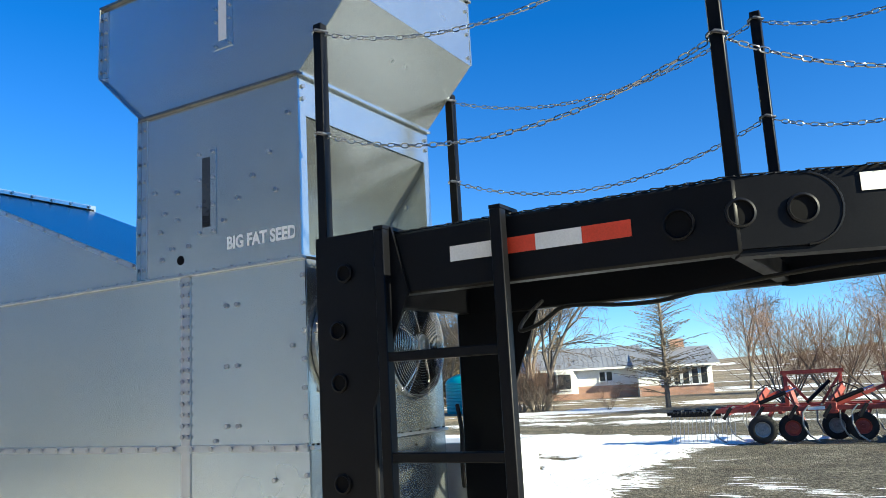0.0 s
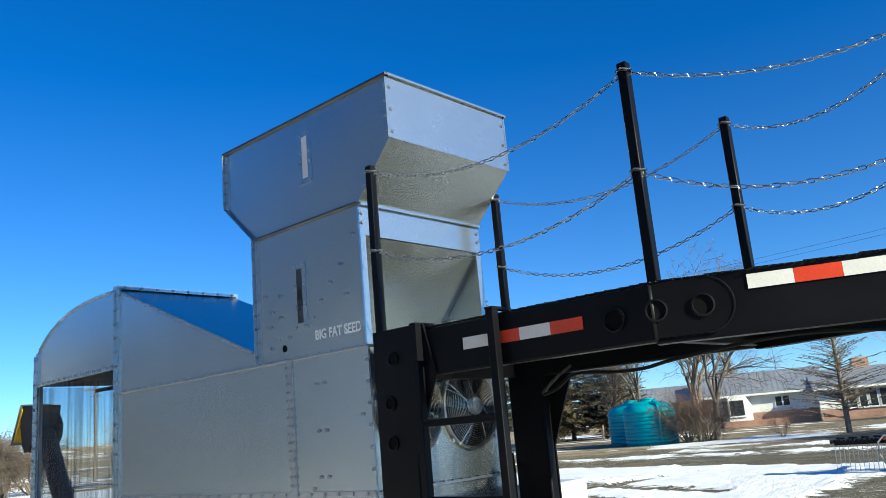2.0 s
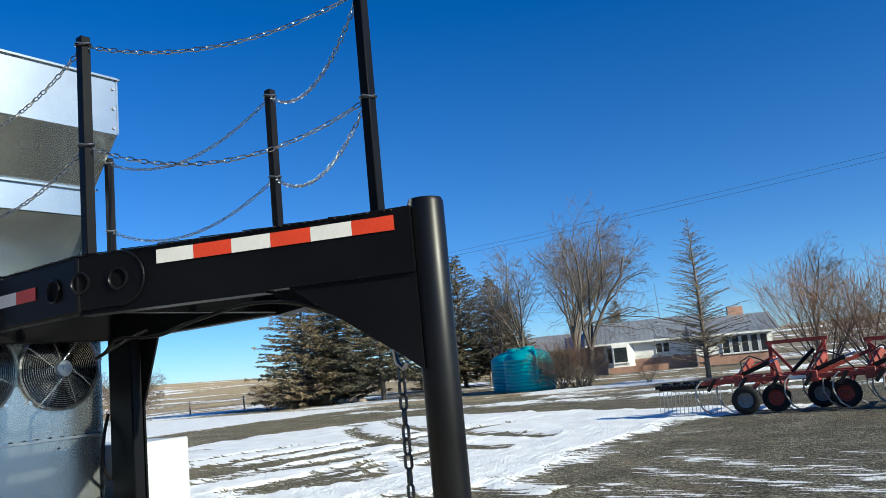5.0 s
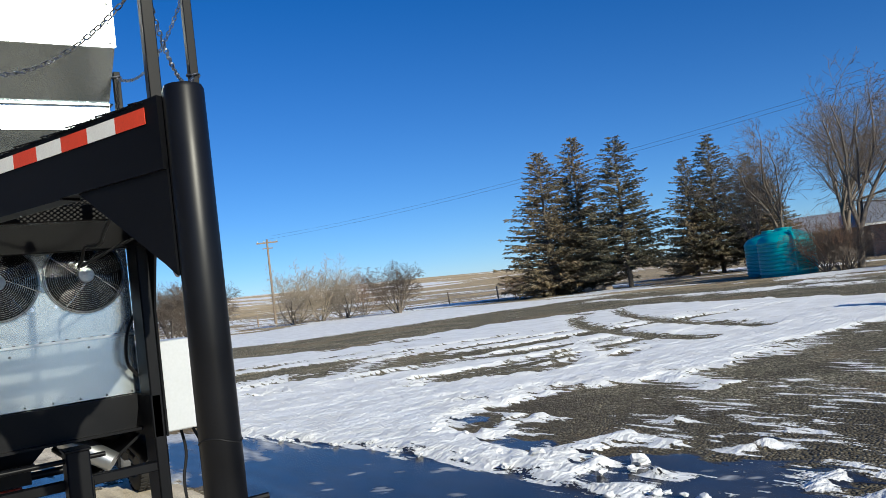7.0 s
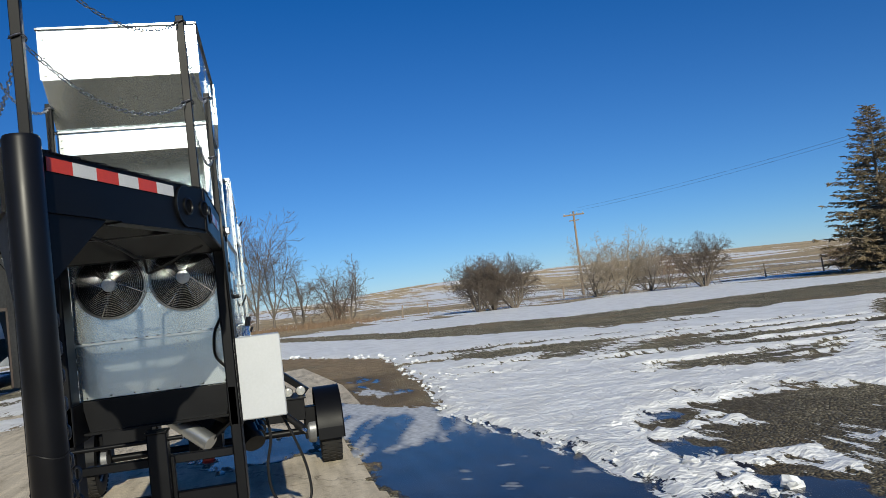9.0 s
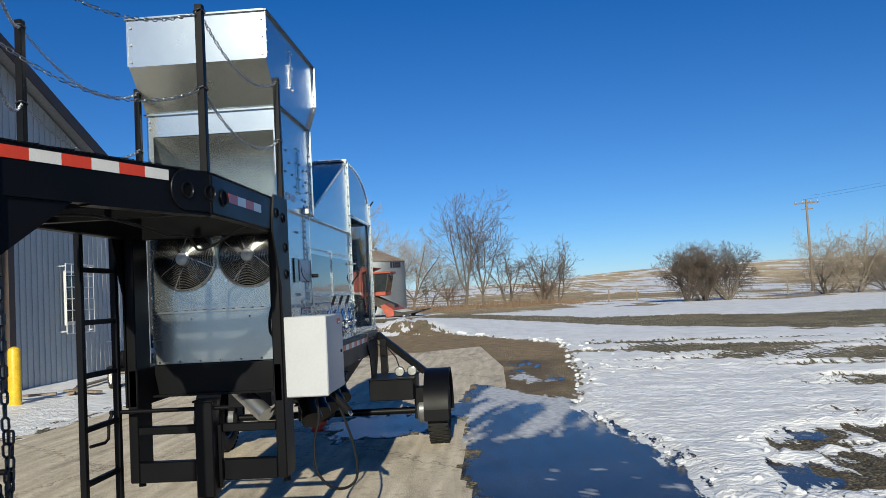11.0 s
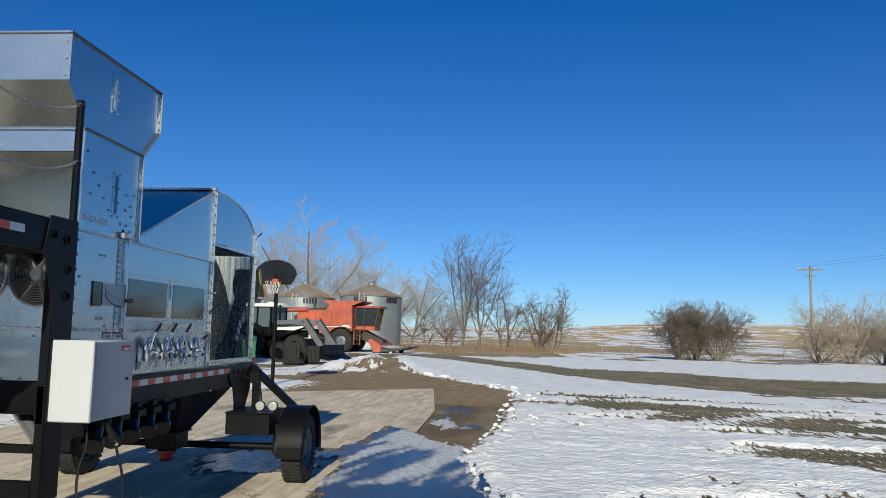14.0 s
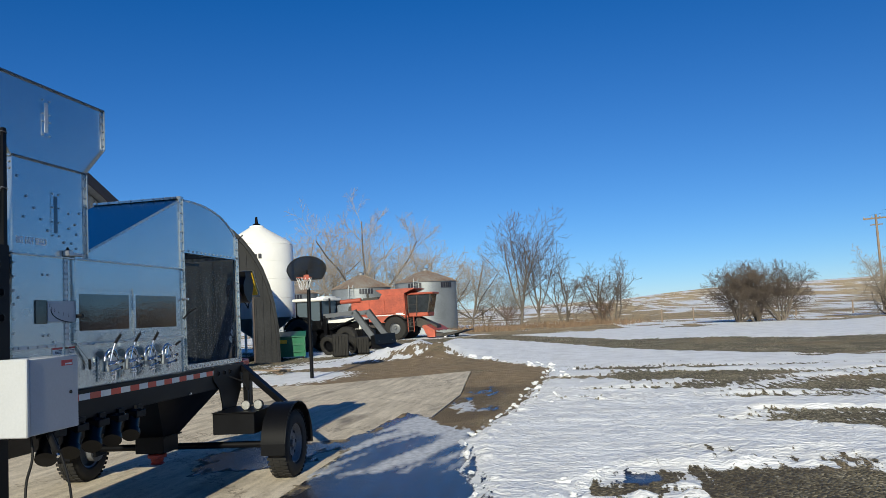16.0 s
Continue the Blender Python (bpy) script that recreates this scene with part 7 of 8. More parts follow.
part("unloading_auger", rod(B(), (-3.35, -1.5, 2.98), (-1.7, -1.45, 3.05), 0.16, 14), RED_PAINT, comb)
part("auger_spout", pipe(B(), [(-3.3, -1.5, 2.98), (-3.62, -1.5, 2.96), (-3.85, -1.5, 2.72), (-3.98, -1.5, 2.40)], 0.19, 12), HOSE, comb)
part("rear_hood", prism(B(), [(-2.5, 1.8), (-2.5, 2.75), (-2.85, 2.6), (-3.0, 1.7)], -1.1, 1.1), FRAME_DARK, comb)
part("chassis", boxed(-2.2, 1.9, -0.9, 0.9, 0.95, 1.45, bevel=0.03), FRAME_DARK, comb)
for y in (-1.55, 1.55):
    wheel_on(comb, 0.95, y, 0.86, 0.86, 0.65, 0.40, 180 if y < 0 else 0, GREY_PAINT)
    wheel_on(comb, -1.95, y * 0.9, 0.60, 0.60, 0.42, 0.3, 180 if y < 0 else 0, GREY_PAINT)
    mg = B()
    for k in range(6):
        t0, t1 = radians(40 + 18 * k), radians(58 + 18 * k)
        sheet(mg, [(0.95 + 0.98 * math.cos(t0), y - 0.34, 0.86 + 0.98 * math.sin(t0)), (0.95 + 0.98 * math.cos(t0), y + 0.34, 0.86 + 0.98 * math.sin(t0)), (0.95 + 0.98 * math.cos(t1), y + 0.34, 0.86 + 0.98 * math.sin(t1)), (0.95 + 0.98 * math.cos(t1), y - 0.34, 0.86 + 0.98 * math.sin(t1))], 0.03)
    part("mudguard", mg, FRAME_DARK, comb)
lad_ = part("ladder", boxed(1.85, 1.90, -1.62, -1.56, 0.55, 1.75), RED_PAINT, comb)
part("ladder_rail", boxed(2.30, 2.35, -1.62, -1.56, 0.55, 1.75), RED_PAINT, lad_)
for k in range(4):
    part("ladder_step", boxed(1.88, 2.32, -1.66, -1.50, 0.62 + 0.3 * k, 0.66 + 0.3 * k), FRAME_DARK, lad_)
part("handrail", pipe(B(), [(1.75, -1.45, 1.65), (1.75, -1.45, 2.5), (2.5, -1.45, 2.5), (2.5, -1.45, 1.65)], 0.02, 6), FRAME_DARK, comb)
part("exhaust", rod(B(), (-1.5, -0.6, 3.1), (-1.5, -0.6, 3.55), 0.08, 10), FRAME_DARK, comb)
part("model_figure", boxed(0.95, 1.5, -1.486, -1.475, 1.88, 1.96), LABEL_WHITE, comb)

# tractor with loader
trac = thing("tractor", (-37.6, -9.2, 0.0), "dark cab tractor with white hood and its grey loader lowered", "tractor", turn=74)
hood = prism(B(), [(0.3, 1.0), (0.3, 1.62), (1.7, 1.55), (2.15, 1.42), (2.2, 0.95)], -0.40, 0.40)
part("hood", hood, CLAPBOARD, trac, "white engine hood", False)
part("hood_grille", boxed(2.19, 2.23, -0.30, 0.30, 1.0, 1.38), BLACK_AND_SHADE, trac)
for s_ in (-1, 1):
    part("hood_vent", boxed(0.32, 2.1, min(s_ * 0.402, s_ * 0.41), max(s_ * 0.402, s_ * 0.41), 0.98, 1.30), BLACK_AND_SHADE, trac)
part("chassis", boxed(-1.0, 2.2, -0.3, 0.3, 0.55, 1.05, bevel=0.03), BLACK, trac)
tc = part("cab", boxed(-1.15, 0.30, -0.70, 0.70, 1.0, 1.45, bevel=0.06), BLACK, trac)
for x, y in ((-1.12, -0.66), (-1.12, 0.66), (0.24, -0.66), (0.24, 0.66), (-0.45, -0.68), (-0.45, 0.68)):
    part("cab_post", boxed(x - 0.04, x + 0.04, y - 0.03, y + 0.03, 1.4, 2.36), BLACK, tc)
CAB_GLASS = clear("cab_glass", (0.25, 0.32, 0.38), 0.04, 0.35)
for y in (-0.67, 0.67):
    part("cab_glass", boxed(-1.1, 0.22, y - 0.006, y + 0.006, 1.44, 2.34), CAB_GLASS, tc)
part("windscreen", boxed(0.235, 0.247, -0.64, 0.64, 1.3, 2.34), CAB_GLASS, tc)
part("rear_glass", boxed(-1.127, -1.115, -0.64, 0.64, 1.44, 2.34), CAB_GLASS, tc)
part("roof", boxed(-1.3, 0.45, -0.80, 0.80, 2.34, 2.50, bevel=0.05), CLAPBOARD, tc, "white cab roof")
part("roof_lamp", boxed(-0.1, 0.35, -0.5, 0.5, 2.50, 2.56, bevel=0.02), CLAPBOARD, tc)
part("seat", boxed(-0.8, -0.3, -0.25, 0.25, 1.4, 1.95, bevel=0.05), HOSE, tc)
part("exhaust", rod(B(), (0.6, -0.46, 1.5), (0.6, -0.46, 2.45), 0.05, 10), BLACK, trac)
for y in (-0.92, 0.92):
    wheel_on(trac, -0.75, y, 0.78, 0.78, 0.46, 0.42, 180 if y < 0 else 0, BLACK)
    wheel_on(trac, 1.65, y * 0.85, 0.55, 0.55, 0.34, 0.28, 180 if y < 0 else 0, BLACK)
    guard_ = B()
    for k in range(8):
        t0, t1 = radians(15 + 18 * k), radians(15 + 18 * (k + 1))
        sheet(guard_, [(-0.75 + 0.86 * math.cos(t0), y - 0.22, 0.78 + 0.86 * math.sin(t0)), (-0.75 + 0.86 * math.cos(t0), y + 0.22, 0.78 + 0.86 * math.sin(t0)), (-0.75 + 0.86 * math.cos(t1), y + 0.22, 0.78 + 0.86 * math.sin(t1)), (-0.75 + 0.86 * math.cos(t1), y - 0.22, 0.78 + 0.86 * math.sin(t1))], 0.03)
    part("mudguard", guard_, BLACK, trac)
for y in (-0.62, 0.62):
    arm = part("loader_arm", beam(B(), (0.35, y, 1.62), (2.0, y, 1.72), 0.10, 0.20, bevel=0.01), GREY_PAINT, trac)
    part("arm_fore", beam(B(), (1.95, y, 1.76), (3.15, y, 0.30), 0.10, 0.26, bevel=0.01), GREY_PAINT, arm)
    part("loader_post", beam(B(), (0.45, y, 0.7), (0.4, y, 1.66), 0.10, 0.18, bevel=0.01), BLACK, arm)
    part("ram", rod(B(), (0.7, y, 1.0), (2.1, y, 1.45), 0.05, 8), BLACK, arm)
    part("tilt_ram", rod(B(), (2.1, y, 1.85), (3.0, y, 0.75), 0.035, 8), BLACK, arm)
part("bucket", prism(B(), [(3.05, 0.06), (3.0, 0.62), (3.2, 0.70), (3.25, 0.25), (3.75, 0.06)], -0.95, 0.95), BLACK, trac, smooth=False)

trac.scale = (1.18, 1.18, 1.18)

# loose tyres beside the tractor
tyre = wheel("loose_tyre", 0.5, 0.32, 0.28, RUBBER, BLACK, 22, False)
tagged(tyre, "worn black tyre lying by the tractor", "tyre", "loose tyres")
tyre.matrix_basis = pose(-31.6, -7.1, 0.48, 18, 0, 70)
copy_thing(tyre, pose(-32.6, -6.3, 0.45, 35, 0, 50))

# water tanks
tank = thing("water_tank", (-19.75, 39.85, height_at(-19.75, 39.85)), "round teal plastic water tank", "water tank", "water tanks")
prof = [(1.44, 0.0)]
for k in range(9):
    z = 0.1 + 0.205 * k
    prof += [(1.46, z), (1.50, z + 0.05), (1.50, z + 0.14), (1.46, z + 0.19)]
prof += [(1.45, 1.98), (1.30, 2.16), (0.75, 2.40), (0.42, 2.46), (0.42, 2.56), (0.05, 2.58)]
part("shell", lathe(B(), prof, sides=48), TEAL, tank)
part("lid", lathe(B(), [(0.46, 2.54), (0.46, 2.60), (0.05, 2.63)], sides=24), TEAL, tank)
part("fill_pipe", pipe(B(), [(1.15, -1.05, 0.2), (1.18, -1.08, 1.9), (1.0, -0.9, 2.25), (0.7, -0.7, 2.42)], 0.07, 8), TEAL, tank)
c = copy_thing(tank, pose(-22.3, 42.4, height_at(-22.3, 42.4), 0, 0, 70))

# house
house = thing("farmhouse", (-27.0, 63.3, height_at(-20, 65) - 0.1), "low farmhouse with grey metal roof, brick base and white siding", "house", turn=23)
part("wall", boxed(0, 8.8, 0.2, 7.2, 0, 2.75), CLAPBOARD, house)
part("wall", boxed(8.8, 15.0, -0.8, 7.0, 0, 2.65), CLAPBOARD, house)
part("wall", boxed(-6.5, -0.05, 2.5, 8.5, 0, 2.6), WOOD, house, "brown-grey side wing")


def brick_face(u0, u1, v, z0, z1, parent, name="brick_base"):
    """Brickwork: mortar sheet with a course of bricks each proud of it."""
    w = part(name, boxed(u0, u1, v - 0.05, v, z0, z1), MORTAR, parent, "red brick facing")
    bm = B()
    rng = random.Random(int(u0 * 10) + 5)
    z, k = z0 + 0.01, 0
    while z < z1 - 0.06:
        u = u0 + (0.16 if k % 2 else 0.0)
        while u < u1 - 0.1:
            d = rng.uniform(0.012, 0.02)
            box(bm, u, min(u + 0.30, u1), v - 0.05 - d, v - 0.05, z, z + 0.09)
            u += 0.32
        z += 0.105
        k += 1
    b = part("brickwork", bm, BRICK, w, smooth=False)
    b["kind"] = "stuff"


brick_face(0, 8.8, 0.2, 0, 1.2, house)
brick_face(8.8, 15.0, -0.8, 0, 1.0, house)
brick_face(0, 1.1, 0.14, 1.2, 2.6, house)
for z in range(8):
    part("clapboard", boxed(1.1, 8.8, 0.165, 0.2, 1.21 + 0.19 * z, 1.38 + 0.19 * z), CLAPBOARD, house)


def gable(u0, u1, v0, v1, eave, ridge, parent):
    mid = (v0 + v1) / 2
    for a, b, za, zb in ((v0, mid, eave, ridge), (mid, v1, ridge, eave)):
        bm = extrude(B(), [(u0, a, za), (u0, b, zb), (u0, b, zb + 0.10), (u0, a, za + 0.10)], (u1 - u0, 0, 0))
        r = part("roof", bm, ROOF_STEEL, parent, smooth=False)
        seam = B()
        u = u0 + 0.2
        while u < u1:
            beam(seam, (u, a, za + 0.108), (u, b, zb + 0.108), 0.022, 0.022)
            u += 0.42
        part("roof_seam", seam, ROOF_STEEL, r)
    for u in (u0 + 0.35, u1 - 0.35):
        part("gable_end", extrude(B(), [(u, v0 + 0.4, eave), (u, v1 - 0.4, eave), (u, mid, ridge - 0.1)], (0.08, 0, 0)), CLAPBOARD, parent)


gable(-0.5, 9.6, -0.4, 7.8, 2.70, 4.55, house)
gable(-7.0, 0.0, 2.0, 9.0, 2.55, 4.0, house)
gable(8.4, 15.6, -1.4, 7.6, 2.60, 4.15, house)
part("fascia", boxed(-0.5, 9.6, -0.46, -0.38, 2.58, 2.74), CLAPBOARD, house)
part("fascia", boxed(8.4, 15.6, -1.46, -1.38, 2.48, 2.64), CLAPBOARD, house)


def window(u0, u1, v, z0, z1, parent):
    w = part("window", boxed(u0 - 0.08, u1 + 0.08, v - 0.07, v + 0.02, z0 - 0.08, z1 + 0.08), CLAPBOARD, parent)
    part("pane", boxed(u0, u1, v - 0.078, v - 0.02, z0, z1), SMOKED, w, smooth=False)
    part("sill", boxed(u0 - 0.12, u1 + 0.12, v - 0.12, v, z0 - 0.12, z0 - 0.07), CLAPBOARD, w)
    return w


bay = part("bay", extrude(B(), [(1.3, 0.2, 0.6), (1.8, -0.55, 0.6), (3.2, -0.55, 0.6), (3.7, 0.2, 0.6)], (0, 0, 2.0)), CLAPBOARD, house)
window(1.95, 3.05, -0.55, 1.05, 2.3, bay)
part("side_pane", extrude(B(), [(1.40, 0.02, 1.05), (1.74, -0.49, 1.05), (1.74, -0.49, 2.3), (1.40, 0.02, 2.3)], (-0.02, -0.015, 0)), SMOKED, bay)
brick_face(1.3, 3.7, -0.55, 0.0, 0.62, house)
window(5.6, 6.05, 0.16, 1.6, 2.35, house)
window(6.2, 6.65, 0.16, 1.6, 2.35, house)
for k in range(5):
    window(11.0 + 0.76 * k, 11.5 + 0.76 * k, -0.85, 1.0, 2.35, house)
part("chimney", boxed(12.2, 13.5, 3.2, 4.2, 3.4, 5.0), MORTAR, house, "red brick chimney")
brick_face(12.2, 13.5, 3.2, 3.5, 4.95, house, "chimney_face")
part("antenna", rod(B(), (6.5, 6.5, 2.5), (6.3, 6.5, 8.2), 0.03, 6), STEEL, house)

HUB_GREY = material("dusty_grey_hub", (0.28, 0.28, 0.27), 0.6, 0, 0.2, 9, 60, 0.0)
CULT_RED = material("dull_red_paint", (0.30, 0.042, 0.028), 0.5, 0, 0.18, 1.5, 20, 0.02)
# cultivator: frame along x, tools down to the ground
cult = thing("field_cultivator", (-0.35, 18.6, 0.03), "red field cultivator with spring tines and black wheels", "cultivator", turn=3)
for y in (-0.5, 0.5, 1.5):
    part("frame_bar", boxed(-1.9, 5.5, y - 0.05, y + 0.05, 0.78, 0.90, bevel=0.01), CULT_RED, cult)
for x in (-1.6, -0.3, 1.0, 2.4, 3.8, 5.2):
    part("frame_tie", boxed(x - 0.05, x + 0.05, -0.6, 1.6, 0.72, 0.80, bevel=0.01), CULT_RED, cult)
for x, z, w in ((0.5, 1.75, 0.66), (2.7, 1.62, 0.5), (4.3, 1.68, 0.55)):
    for dx in (-w, w):
        part("mast_leg", beam(B(), (x + dx, 0.1, 0.85), (x + dx, 0.3, z), 0.09, 0.09), CULT_RED, cult)
    part("mast_bar", boxed(x - w - 0.1, x + w + 0.1, 0.25, 0.35, z - 0.05, z + 0.05), CULT_RED, cult)
    part("brace", beam(B(), (x - w, 0.2, z - 0.1), (x - w + 0.55, 0.2, 0.92), 0.06, 0.07), CULT_RED, cult)
    part("brace", beam(B(), (x + w, 0.2, z - 0.1), (x + w - 0.5, 0.2, 0.92), 0.06, 0.07), CULT_RED, cult)
    part("long_brace", beam(B(), (x - 1.75, 0.0, 0.88), (x - w + 0.1, 0.3, 1.38), 0.08, 0.09), CULT_RED, cult)
    part("lift_ram", rod(B(), (x - 0.2, 0.2, 0.95), (x + 0.4, 0.3, z - 0.25), 0.05, 8), BLACK, cult)
    part("lift_arm", beam(B(), (x - w + 0.1, 0.0, 1.35), (x - w + 0.35, -0.35, 0.5), 0.10, 0.12), CULT_RED, cult)
for k_, (x, y) in enumerate(((-0.75, -0.65), (-0.05, -0.35), (0.95, 0.3), (1.55, -0.1), (2.9, -0.2), (3.7, -0.4), (4.6, -0.6))):
    wheel_on(cult, x, y, 0.35, 0.35, 0.23, 0.19, 180, HUB_GREY if k_ in (0, 2, 4) else CULT_RED)
    part("wheel_arm", beam(B(), (x, y + 0.2, 0.40), (x + 0.25, 0.3, 0.85), 0.07, 0.09), CULT_RED, cult)
for k in range(26):
    x = -1.75 + 0.28 * k
    y = (-0.5, 0.5, 1.5, -0.1)[k % 4]
    part("shank", pipe(B(), [(x, y, 0.86), (x - 0.12, y - 0.05, 0.90), (x - 0.26, y - 0.1, 0.74), (x - 0.28, y - 0.1, 0.45), (x - 0.16, y - 0.05, 0.16), (x + 0.05, y, 0.0)], 0.022, 6), HUB_GREY, cult)
hw = part("harrow_bar", boxed(-3.1, -1.8, -0.4, -0.3, 0.70, 0.80), BLACK, cult)
part("harrow_frame", boxed(-3.2, -1.9, 0.0, 0.1, 0.72, 0.80), BLACK, cult)
for k in range(14):
    part("harrow_link", boxed(-3.2 + 0.11 * k, -3.14 + 0.11 * k, -0.42, 0.12, 0.74, 0.84, bevel=0.01), BLACK, hw)
for k in range(16):
    x = -3.1 + 0.11 * k
    part("tine", pipe(B(), [(x, -0.36, 0.75), (x, -0.4, 0.62), (x - 0.02, -0.46, 0.05)], 0.008, 5), STEEL, hw)
for k in range(5):
    x = -3.1 + 0.3 * k
    part("spring_coil", rod(B(), (x, -0.05, 0.85), (x + 0.2, -0.05, 0.83), 0.04, 8), BLACK, hw)
part("model_figure", boxed(0.35, 0.75, -0.556, -0.551, 0.80, 0.88), LABEL_WHITE, cult)
for x in (-0.9, 0.9, 2.2, 3.3, 4.8):
    part("rocker", beam(B(), (x, -0.3, 0.95), (x + 0.30, -0.05, 1.35), 0.10, 0.16, bevel=0.01), CULT_RED, cult)
    part("hydraulic_ram", rod(B(), (x + 0.1, -0.35, 1.0), (x + 0.75, -0.2, 1.25), 0.055, 10), BLACK, cult)
    part("ram_rod", rod(B(), (x + 0.75, -0.2, 1.25), (x + 1.0, -0.15, 1.34), 0.025, 8), BRIGHT, cult)
    part("hydraulic_hose", pipe(B(), [(x + 0.1, -0.3, 1.02), (x + 0.05, -0.3, 1.32), (x + 0.30, -0.25, 1.46), (x + 0.62, -0.2, 1.30), (x + 0.9, 0.0, 0.95)], 0.018, 6), HOSE, cult)
    part("clamp_plate", boxed(x - 0.12, x + 0.12, -0.58, -0.50, 0.70, 0.98, bevel=0.01), CULT_RED, cult)
for k in range(9):
    x = -1.5 + 0.8 * k
    part("spring_bracket", beam(B(), (x, -0.55, 0.92), (x - 0.20, -0.62, 0.62), 0.06, 0.08), BLACK, cult)
cult.scale = (0.93, 0.93, 0.93)
part("hitch", beam(B(), (5.5, 0.5, 0.8), (7.5, 0.5, 0.5), 0.12, 0.12), CULT_RED, cult)


# power poles and wires
def pole(x, y, h):
    p = thing("utility_pole", (x, y, height_at(x, y) - 0.3), "weathered wooden utility pole with a crossarm", "utility pole", "utility poles", turn=60)
    part("post", lathe(B(), [(0.15, 0), (0.10, h + 0.3)], sides=12), WOOD, p)
    part("crossarm", boxed(-1.15, 1.15, -0.06, 0.06, h - 0.15, h), WOOD, p)
    part("lower_arm", boxed(-0.55, 0.55, -0.06, 0.06, h - 0.75, h - 0.65), WOOD, p)
    for x_ in (-1.05, -0.35, 0.35, 1.05):
        part("insulator", lathe(B(), [(0.05, 0), (0.06, 0.08), (0.03, 0.16)], (x_, 0, h), sides=8), ROOF_STEEL, p)
    return p


pole(-77.3, 34.0, 9.3)
pole(12.0, 41.0, 10.6)
WIRE = material("power_wire", (0.10, 0.10, 0.11), 0.5, 0.3, 0.1, 9, 40, 0.0)
for k, d in enumerate((-0.9, 0.9)):
    w = thing("power_line", (-77.3, 34, 0), "thin overhead power line between wooden poles", "power line", "power lines")
    for q, zz in (((12.0 + d * 0.5, 41.0 - d * 0.8), 10.7),):
        pts = []
        for i in range(25):
            t = i / 24
            x, y = -77.3 + d * 0.5 + (q[0] + 77.3 - d * 0.5) * t, 34 - d * 0.8 + (q[1] - 34 + d * 0.8) * t
            pts.append((x + 77.3, y - 34, 9.45 + (zz - 9.45) * t - 4 * 1.3 * t * (1 - t) - 0.5 * k))
        part("wire", pipe(B(), pts, 0.009, 4), WIRE, w)

# fence beyond the snow strip
post_m = lathe(B(), [(0.07, -0.2), (0.06, 1.15), (0.03, 1.2)], sides=8)
first = None
for x, y in [(-72, 15.5), (-66, 12.0), (-70, 19.5), (-68, 23.5), (-66, 27.5), (-62, 34), (-58, 38), (-54, 41), (-50, 43.5), (-47, 46), (-80, 8.5), (-84, 4.5), (-29.5, 50.5), (-27, 52)]:
    z = height_at(x, y)
    if first is None:
        first = tagged(link("fence_post", post_m, WOOD, None, "", True), "short weathered wooden fence post", "fence post", "fence posts")
        first.matrix_basis = pose(x, y, z)
    else:
        copy_thing(first, pose(x, y, z, 2, -2, x * 7))
fence = thing("wire_fence", (-66, 27.5, 0), "sagging wire fence along the field edge", "fence")
for z in (0.5, 0.8, 1.05):
    part("wire", pipe(B(), [(x + 66, y - 27.5, height_at(x, y) + z) for x, y in ((-72, 15.5), (-70, 19.5), (-68, 23.5), (-66, 27.5), (-62, 34), (-58, 38), (-54, 41), (-50, 43.5), (-47, 46))], 0.012, 4), STEEL, fence)


def boulder(seed, r, squash=0.75, broken=1.0):
    rng = random.Random(seed)
    bm = B()
    bmesh.ops.create_icosphere(bm, subdivisions=2, radius=r)
    for v in bm.verts:
        k = noise.noise(v.co / r * 1.3 + Vector((seed, 0, 0))) * 0.35 + noise.noise(v.co / r * 4 + Vector((0, seed, 0))) * 0.12
        v.co *= 1 + k * broken
        v.co.z *= squash
    return bm


for k, (x, y, r) in enumerate(((-35.2, 41.0, 0.42), (-34.2, 40.8, 0.34), (-36.0, 40.6, 0.3))):
    ob = tagged(link("boulder", boulder(k + 3, r), ROCK, None, "", True), "rounded tan field boulder beneath the spruces", "boulder", "boulders")
    ob.matrix_basis = pose(x, y, height_at(x, y) + 0.1)

# loose snow lumps along the bank
lumps_mesh = [boulder(20 + k, 1.0, 0.55, 2.1) for k in range(5)]
lump_obs = []
for k, bm in enumerate(lumps_mesh):
    ob = tagged(link("snow_lump", bm, SNOWBALL, None, "", False), "lump of ploughed snow beside the ice", "snow lump", "snow lumps")
    lump_obs.append(ob)
rng = random.Random(77)
spots = [(-0.15, 4.1, 0.075), (-2.2, 4.3, 0.07), (0.9, 4.3, 0.08), (-4.9, 3.3, 0.05), (-0.6, 3.95, 0.06), (-2.6, 4.6, 0.055)]
while len(spots) < 95:
    x = rng.uniform(-9.5, 2.0)
    e = float(bank_edge(np.array([x]))[0])
    spots.append((x, e + max(0.0, rng.gauss(0.22, 0.3)), rng.choice((0.015, 0.02, 0.03, 0.03, 0.045))))
while len(spots) < 165:
    x = rng.uniform(-27.5, -9.5)
    e = float(bank_edge(np.array([x]))[0])
    spots.append((x, e + max(-0.1, rng.gauss(0.25, 0.35)), rng.choice((0.03, 0.04, 0.05, 0.07, 0.10)) * (0.6 + 0.4 * min(1, (-9 - x) / 9))))
for k, (x, y, r) in enumerate(spots):
    m = pose(x, y, 0.02 + r * 0.2, 0, 0, rng.uniform(0, 360)) @ Matrix.Diagonal((r * rng.uniform(0.8, 1.4), r, r, 1))
    if k < 5:
        lump_obs[k].matrix_basis = m
    else:
        src = lump_obs[k % 5]
        c = copy_thing(src, m)
        c.scale = m.to_scale()

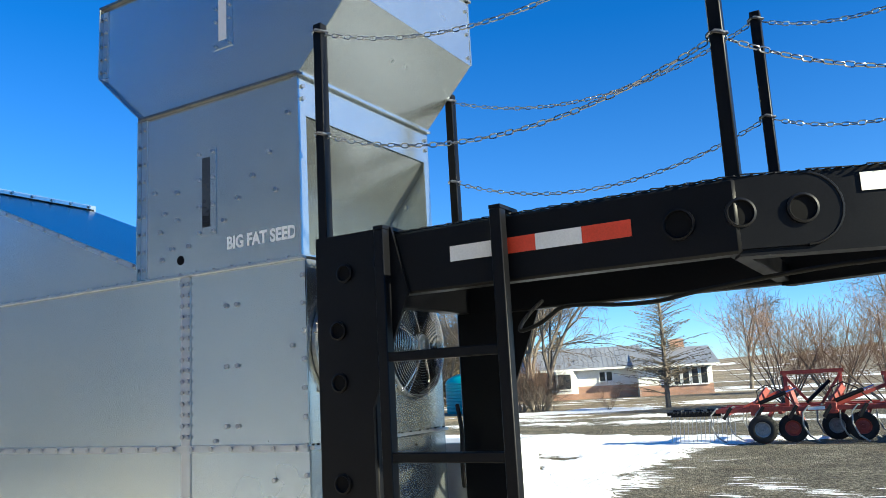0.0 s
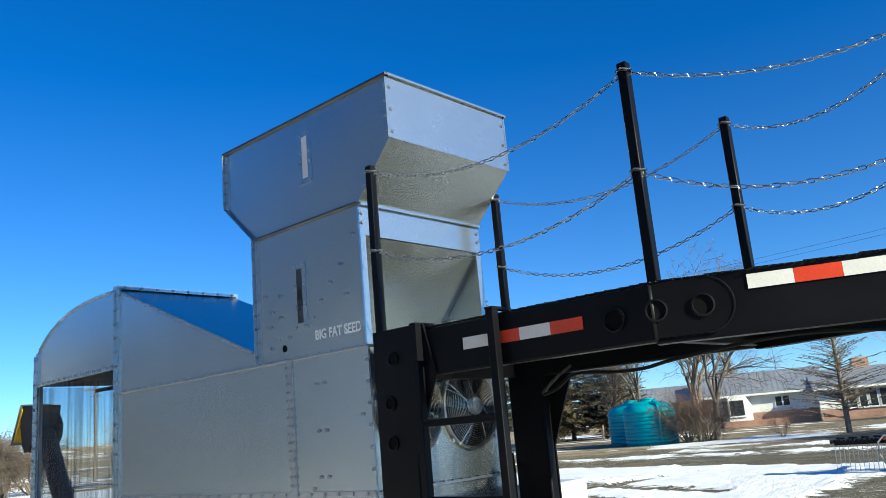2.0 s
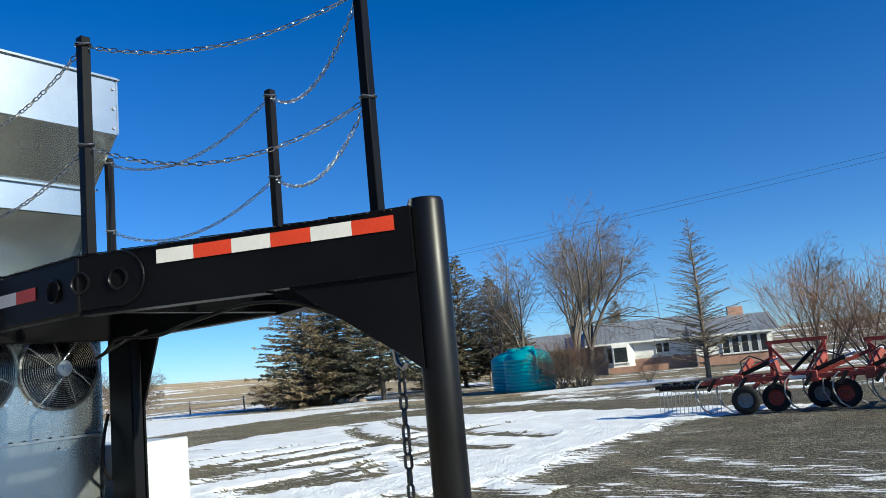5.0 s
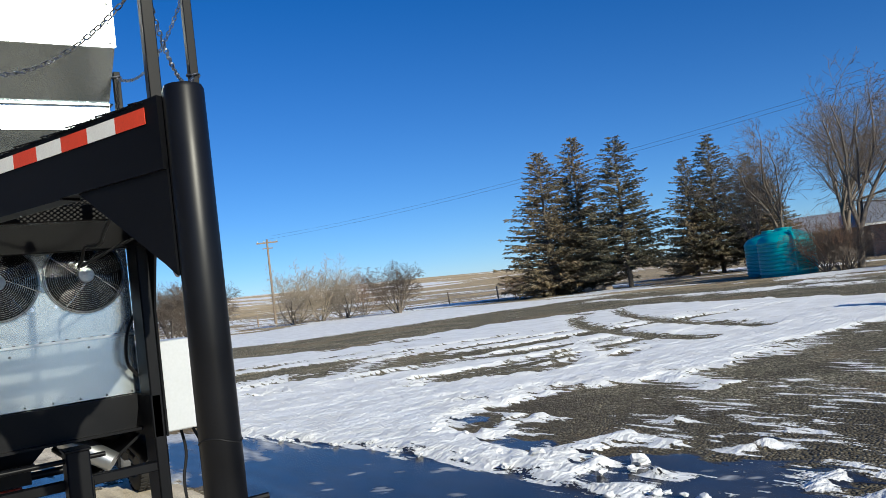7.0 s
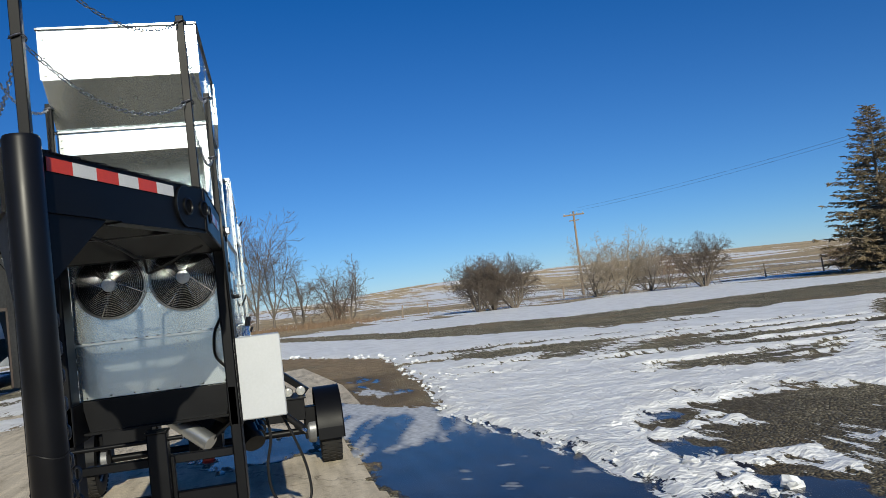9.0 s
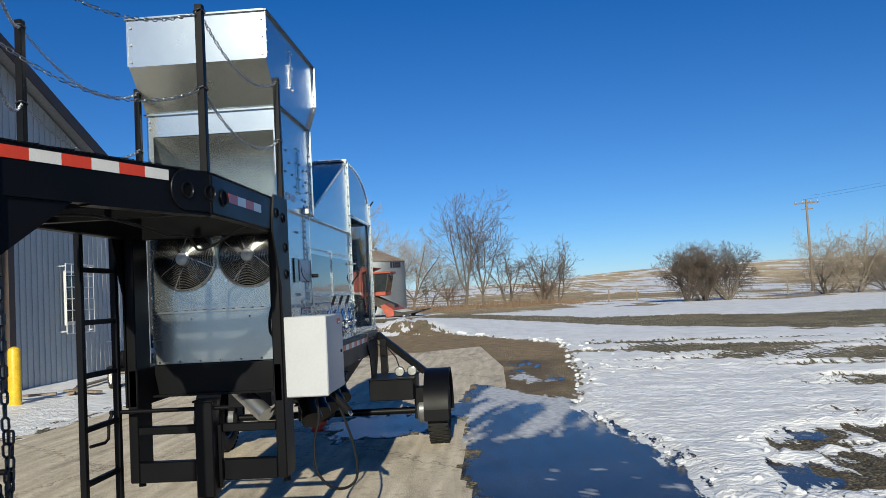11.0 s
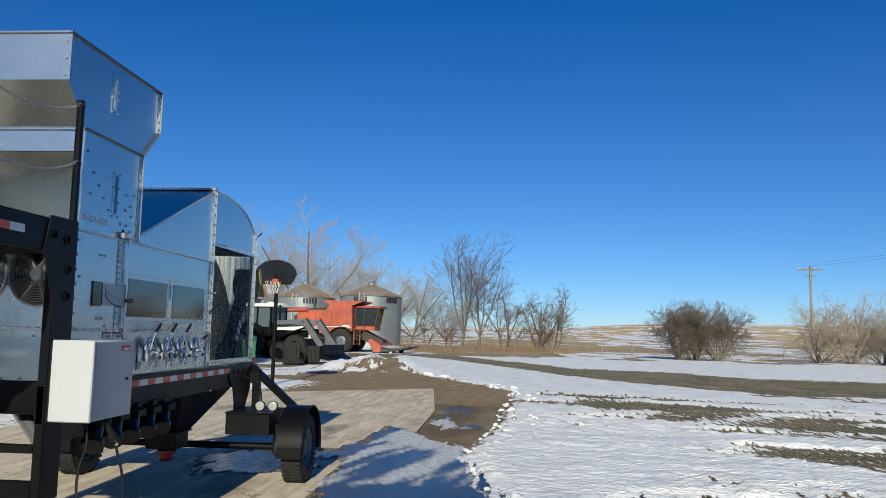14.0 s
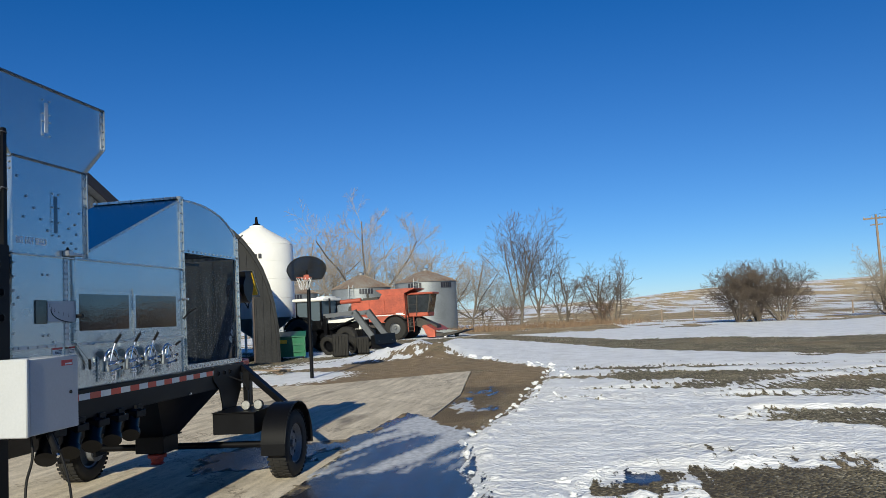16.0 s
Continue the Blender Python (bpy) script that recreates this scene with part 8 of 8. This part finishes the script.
# bollard and clutter before the shed
boll = thing("bollard", (-8.02, -6.78, 0), "yellow steel bollard before the shed", "bollard")
part("post", lathe(B(), [(0.11, 0), (0.11, 1.0), (0.09, 1.06), (0.02, 1.09)], sides=20), YELLOW, boll)
cart = thing("hand_cart", (-10.6, -5.9, 0.03), "small hand cart with white-rimmed wheels in the snow", "cart", turn=40)
part("bed", boxed(-0.5, 0.5, -0.3, 0.3, 0.35, 0.42, bevel=0.01), BLACK, cart)
part("handle", pipe(B(), [(-0.5, 0, 0.4), (-0.8, 0, 0.8), (-0.85, 0.2, 0.95), (-0.85, -0.2, 0.95)], 0.015, 6), STEEL, cart)
part("engine", boxed(-0.2, 0.3, -0.2, 0.2, 0.42, 0.75, bevel=0.03), BLACK, cart)
for y in (-0.36, 0.36):
    wheel_on(cart, 0.2, y, 0.23, 0.23, 0.09, 0.13, 180 if y < 0 else 0, LABEL_WHITE)
for k, (x, y, a, L) in enumerate(((-9.8, -6.6, 20, 1.5), (-9.3, -6.2, 60, 1.1), (-11.0, -6.8, 5, 1.7), (-8.7, -6.9, 110, 0.9))):
    pl = tagged(link("plank", boxed(-L / 2, L / 2, -0.07, 0.07, 0, 0.04, bevel=0.004), WOOD, None, "", True), "weathered loose plank lying on the snow", "plank", "loose planks")
    pl.matrix_basis = pose(x, y, 0.07 + 0.012 * k, 0, 0, a)
pal = thing("pallet_scrap", (-19.5, -5.2, 0.05), "heap of broken pallet boards beside the hut", "scrap wood")
for k in range(7):
    ob = part("board", boxed(-0.6, 0.6, -0.05, 0.05, 0, 0.03), WOOD, pal)
    ob.matrix_basis = pose(0.2 * math.sin(k * 2.1), 0.25 * math.cos(k * 1.3), 0.03 * k, 0, 4, k * 37)


def dry_weeds(x0, x1, y0, y1, count, seed):
    """A stand of dead weeds: bent blades in uneven clumps."""
    rng = random.Random(seed)
    verts, faces = [], []
    while len(faces) < count * 2:
        cx, cy, tall, wide = rng.uniform(x0, x1), rng.uniform(y0, y1), rng.uniform(0.2, 0.85), rng.uniform(0.4, 1.5)
        if noise.noise(Vector((cx * 0.16, cy * 0.28, 3.0))) < 0.02:
            continue
        for _ in range(rng.randint(25, 70)):
            x, y = cx + rng.gauss(0, wide), cy + rng.gauss(0, wide)
            h, a, w = tall * rng.uniform(0.4, 1.1), rng.uniform(0, math.tau), rng.uniform(0.012, 0.03)
            z, lx, ly = height_at(x, y) - 0.08, rng.gauss(0, 0.22) * h, rng.gauss(0.1, 0.22) * h
            dx, dy = math.cos(a) * w, math.sin(a) * w
            k = len(verts)
            verts += [(x - dx, y - dy, z), (x + dx, y + dy, z), (x + dx + lx * 0.35, y + dy + ly * 0.35, z + h * 0.6), (x - dx + lx * 0.35, y - dy + ly * 0.35, z + h * 0.6), (x + lx, y + ly, z + h)]
            faces += [(k, k + 1, k + 2, k + 3), (k + 3, k + 2, k + 4)]
    me_ = bpy.data.meshes.new("dry_weeds")
    me_.from_pydata(verts, [], faces)
    me_.materials.append(WEED)
    tagged(new("dry_weeds", me_), "tangled stand of dead brown weeds along the field edge", "weeds", kind="stuff")


WEED = material("dead_weeds", (0.22, 0.15, 0.095), 0.9, 0, 0.15, 0.5, 6, 0.0, tint=(0.14, 0.095, 0.06))
dry_weeds(-92, -64, -12, 11, 9000, 41)
